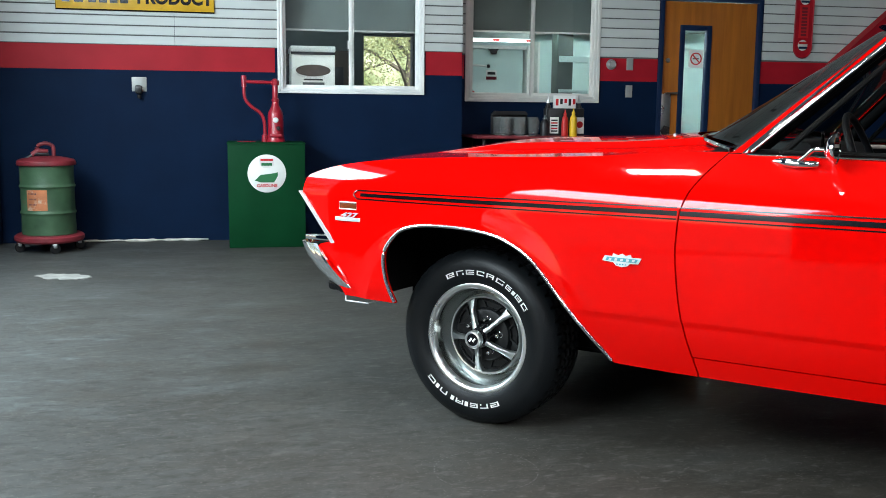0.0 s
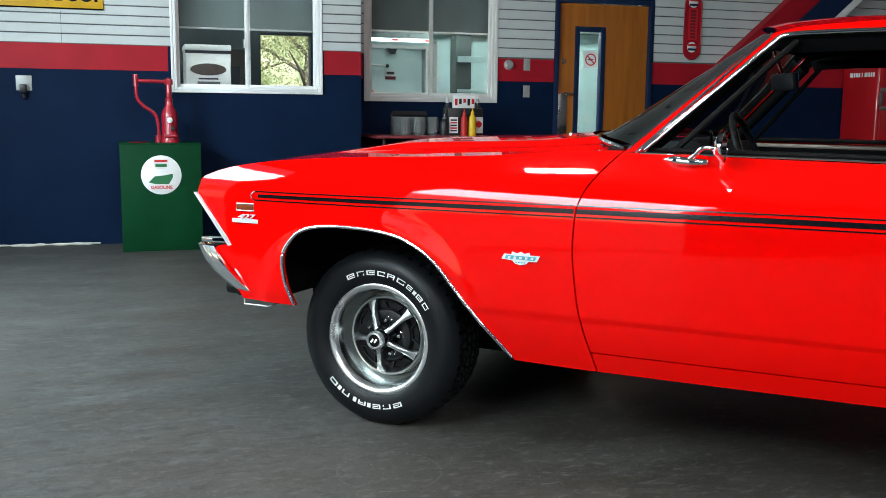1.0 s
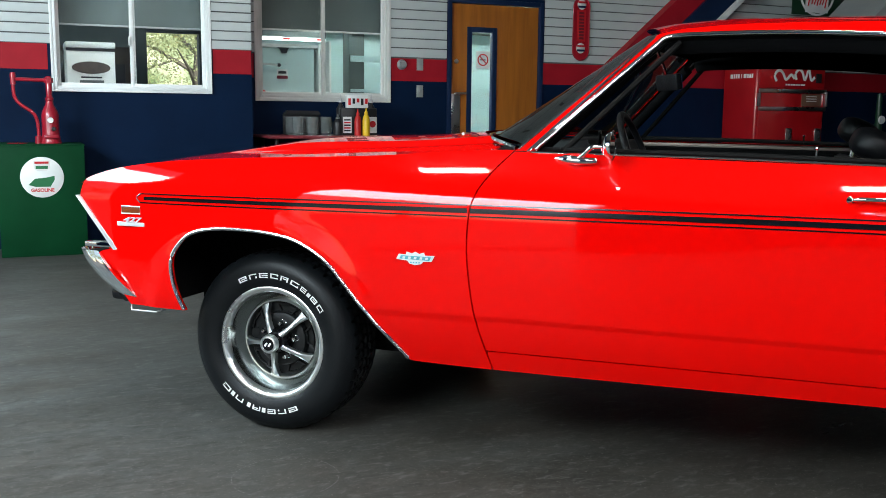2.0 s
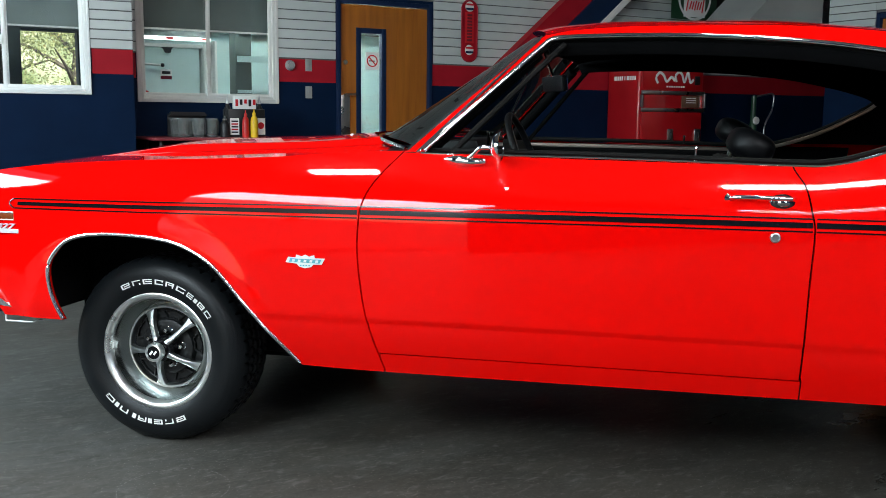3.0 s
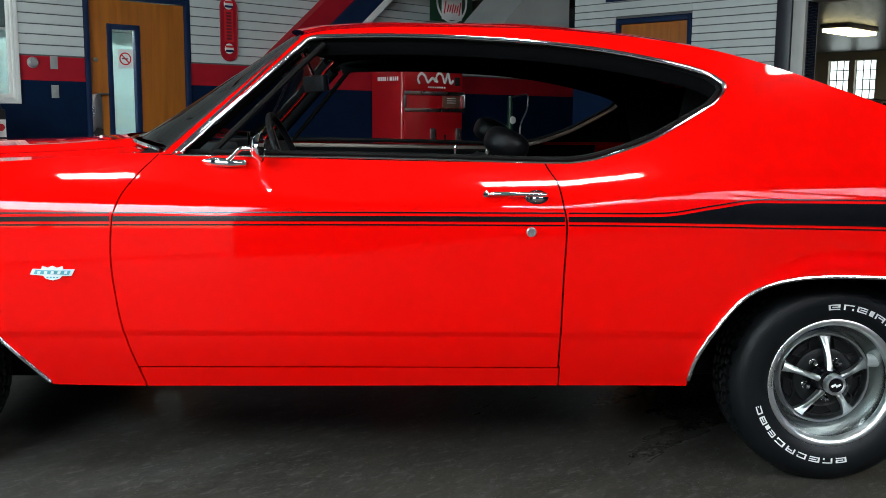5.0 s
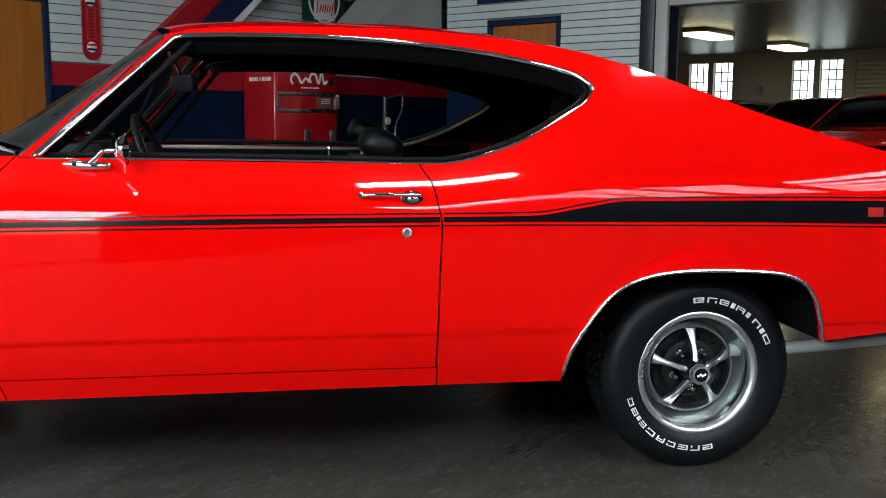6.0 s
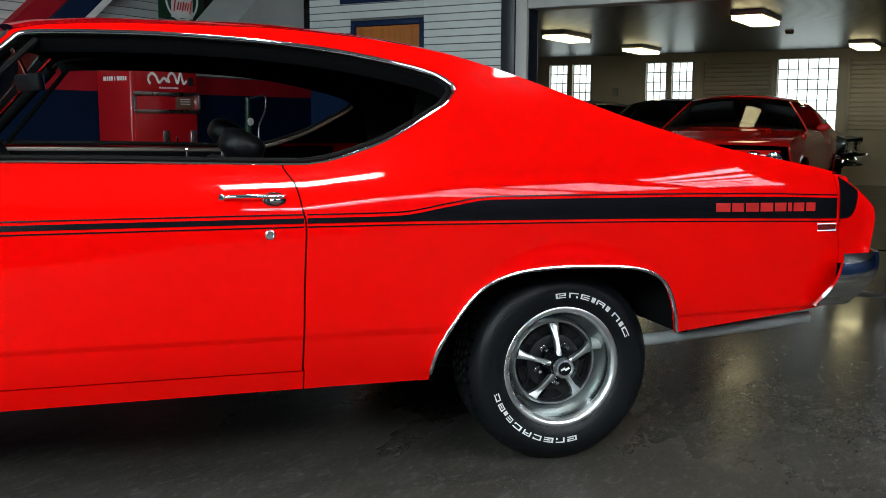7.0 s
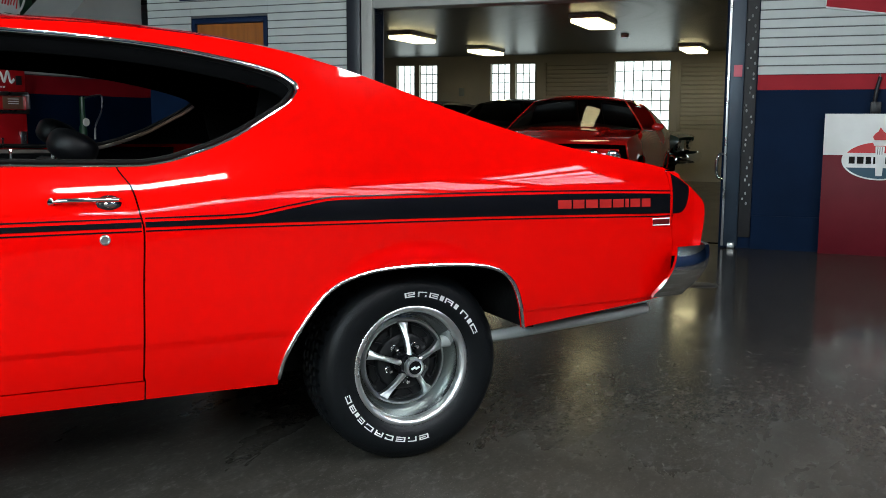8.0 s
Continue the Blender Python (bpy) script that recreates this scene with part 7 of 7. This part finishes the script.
part("print_bar", box(-0.085, 0.085, -0.003, -0.0005, 1.352, 1.366), DARKM, cp, smooth=False)
part("print_bar", box(-0.095, 0.10, -0.003, -0.0005, 1.30, 1.335), OFFW, cp, smooth=False)
ds = thing("office_desk", "dark office shelf with folders behind the window", "shelf", ROOM @ pose(0.9, 2.6, 0))
part("carcass", box(-0.3, 0.9, 0.0, 0.5, 0.0, 1.74, 0.01), mat("dark_wood", (0.05, 0.032, 0.02), 0.5, var=0.2), ds)
for i in range(6):
    part("folder", box(-0.25 + 0.18 * i, -0.10 + 0.18 * i, -0.04, -0.001, 1.32, 1.50 + 0.03 * (i % 3), 0.004), (DRUMR, OAK, DARKM)[i % 3], ds)
fx = thing("wall_cabinet", "pale glass-fronted cabinet with a closer and a sticker", "cabinet", ROOM @ pose(3.3, 2.3, 0))
part("carcass", box(-0.35, 0.38, 0.0, 0.29, 0.0, 1.90, 0.01), TEALW, fx)
part("top_rail", box(-0.32, 0.42, -0.04, -0.001, 1.775, 1.815, 0.004), WHITE, fx, "white top rail")
part("door_edge", box(0.41, 0.440, -0.06, 0.28, 0.0, 1.82, 0.004), WHITE, fx, "white door edge")
part("door_edge", box(0.52, 0.545, -0.10, 0.20, 0.0, 1.86, 0.004), WHITE, fx, "white door edge")
part("pull", tube([(-0.33, -0.05, 1.60), (-0.14, -0.06, 1.590), (-0.05, -0.06, 1.585)], [0.014, 0.012, 0.010], 10), WHITE, fx, "white push bar")
part("pull_end", lathe([(0, 0.022), (0.016, 0.016), (0.022, 0), (0.016, -0.016), (0, -0.022)], 16, m=pose(-0.035, -0.06, 1.585)), DARKM, fx)
part("sticker", box(-0.045, 0.075, -0.004, -0.0005, 1.44, 1.545), WHITE, fx, "white printed sticker", False)
part("sticker_band", box(-0.045, 0.075, -0.006, -0.0035, 1.44, 1.475), MAROON, fx, smooth=False)
part("sticker_band", box(-0.030, 0.060, -0.006, -0.0035, 1.495, 1.525), DARKM, fx, smooth=False)
part("closer", prism([(-0.05, 1.775), (0.09, 1.775), (0.065, 1.755), (0.055, 1.715), (0.0, 1.715), (-0.02, 1.755)], -0.06, -0.041), DARKM, fx, "dark door closer", False)
part("knob", lathe([(0, 0.03), (0.03, 0.02), (0.035, 0.0)], 16, m=pose(-0.20, -0.002, 1.285, 90, 0, 0)), SIGNRED, fx, "red round knob")
for a, z in ((0.06, 1.60), (0.20, 1.60), (-0.14, 1.37)):
    part("rivet", lathe([(0, 0.006), (0.008, 0.004), (0.010, 0)], 10, m=pose(a, -0.001, z, 90, 0, 0)), WHITE, fx)
pl = thing("pillar", "dark grey pillar with painted lamp reflections behind the window", "pillar", ROOM @ pose(4.02, 1.9, 0))
part("shaft", box(-0.09, 0.085, -0.06, 0.15, 0, 2.9, 0.006), BLIND, pl)
# lamp reflections in the window glass, built as pale strips on the pillar
part("blue_reflection", box(-0.06, 0.30, -0.075, -0.061, 1.93, 1.99, 0.002), mat("pale_blue_reflection", (0.20, 0.42, 0.62), 0.4, var=0.08), pl, "pale blue lamp reflection, painted as a strip", False)
part("pale_strip", box(-0.075, 0.30, -0.075, -0.061, 1.625, 1.69, 0.002), TEALW, pl, "pale strip across the pillar", False)
part("pale_strip", box(-0.075, 0.24, -0.075, -0.061, 1.30, 1.335, 0.002), TEALW, pl, "pale strip across the pillar", False)
sg2 = thing("ledge_light", "bright strip light along the pale room ceiling", "lamp", ROOM @ pose(3.35, 2.0, 1.85))
part("strip", box(-0.36, 0.36, -0.03, 0.03, -0.016, 0.016, 0.006), glow_mat("lit_strip", (0.85, 1.0, 0.98), 3.5), sg2, "glowing strip")
part("mount", box(-0.37, 0.37, -0.02, 0.04, 0.018, 0.30, 0.004), OFFW, sg2)
for a in (-0.07, 0.30):
    part("red_clip", box(a - 0.04, a + 0.04, -0.034, -0.031, -0.012, 0.012, 0.001), SIGNRED, sg2)

# ---- outdoors: trees beyond the office window, unseen ones added by the garage doorway ----
LEAF = mat("autumn_tree_leaves", (0.42, 0.48, 0.22), 0.6, var=0.35, scale=1.2, stain=((0.46, 0.36, 0.12), 1.4, 0.55))
BARK = mat("grey_bark", (0.20, 0.18, 0.14), 0.9, var=0.3, bump=0.4)


def tree(m, h, r, seed, leaves=1500):
    rnd = random.Random(seed)
    t = thing("tree", "leafy tree with green and yellowing leaves", "tree", m, "trees outside")
    bm = tube([(0, 0, 0), (0.05, 0.03, h * 0.3), (-0.05, 0.05, h * 0.55), (0.02, 0, h * 0.8)], [0.16, 0.12, 0.08, 0.03], 10)
    for i in range(7):
        a, z = rnd.random() * 6.28, h * (0.25 + 0.08 * i)
        tube([(0, 0, z), (math.cos(a) * r * 0.4, math.sin(a) * r * 0.4, z + h * 0.10), (math.cos(a) * r * 0.8, math.sin(a) * r * 0.8, z + h * 0.16)], [0.06, 0.035, 0.012], 6, bm)
    part("trunk", bm, BARK, t)
    blobs = [(Vector((rnd.uniform(-1, 1) * r * 0.75, rnd.uniform(-1, 1) * r * 0.75, h * rnd.uniform(0.22, 0.95))), r * rnd.uniform(0.25, 0.5)) for _ in range(22)]
    verts, faces = [], []
    for _ in range(leaves):
        c, q = rnd.choice(blobs)
        d = Vector((rnd.gauss(0, 1), rnd.gauss(0, 1), rnd.gauss(0, 0.8)))
        p = c + d.normalized() * q * rnd.uniform(0.5, 1.05)
        a = Vector((rnd.gauss(0, 1), rnd.gauss(0, 1), rnd.gauss(0, 1))).normalized()
        b = a.cross(Vector((rnd.gauss(0, 1), rnd.gauss(0, 1), rnd.gauss(0, 1)))).normalized()
        s = rnd.uniform(0.022, 0.046)
        k = len(verts)
        verts += [p - a * s, p - b * s * 0.5, p + a * s, p + b * s * 0.5]
        faces.append((k, k + 1, k + 2, k + 3))
    me = bpy.data.meshes.new("crown")
    me.from_pydata(verts, [], faces)
    me.materials.append(LEAF)
    cr = new("crown", me)
    cr.parent = t
    return t


# painted haze that glows by itself, to keep gaps between the trees pale
haze = bpy.data.materials.new("pale_woodland_haze")
haze.use_nodes = True
hn, hl = haze.node_tree.nodes, haze.node_tree.links
hb = hn["Principled BSDF"]
hc = hn.new("ShaderNodeTexCoord")
ht = hn.new("ShaderNodeTexNoise")
ht.inputs["Scale"].default_value, ht.inputs["Detail"].default_value = 0.9, 8
hl.new(hc.outputs["Object"], ht.inputs["Vector"])
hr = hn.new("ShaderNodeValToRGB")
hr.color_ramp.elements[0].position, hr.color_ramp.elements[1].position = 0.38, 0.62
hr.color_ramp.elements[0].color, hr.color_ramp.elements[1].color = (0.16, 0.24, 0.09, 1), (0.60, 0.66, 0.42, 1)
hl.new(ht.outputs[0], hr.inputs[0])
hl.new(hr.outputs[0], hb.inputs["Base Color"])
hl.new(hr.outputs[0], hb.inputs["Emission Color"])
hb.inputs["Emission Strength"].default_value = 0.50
hb.inputs["Roughness"].default_value = 0.9
tagged(wall_part("backdrop", box(-8, 16, 34.0, 34.2, -0.3, 14), haze), "glowing backdrop sheet painted as pale hazy woodland", "backdrop", kind="structure")
t0 = tree(ROOM @ pose(5.6, 13.0, -0.3), 5.5, 2.4, 1, 16000)
# the last five stay unseen, darkening what the car reflects through the doorway
for u, n, k, z in ((7.6, 15.0, 1.1, 60), (1.6, 14.5, 1.0, 130), (5.4, 20.0, 1.3, 200), (3.2, 24.0, 1.4, 310), (-14.0, -2.0, 1.2, 40), (-15.0, -6.0, 1.3, 100), (-14.5, -10.0, 1.1, 160), (-16.0, -14.0, 1.3, 220), (-15.5, 2.5, 1.2, 280)):
    copy_thing(t0, ROOM @ pose(u, n, -0.3, 0, 0, z) @ Matrix.Scale(k, 4))
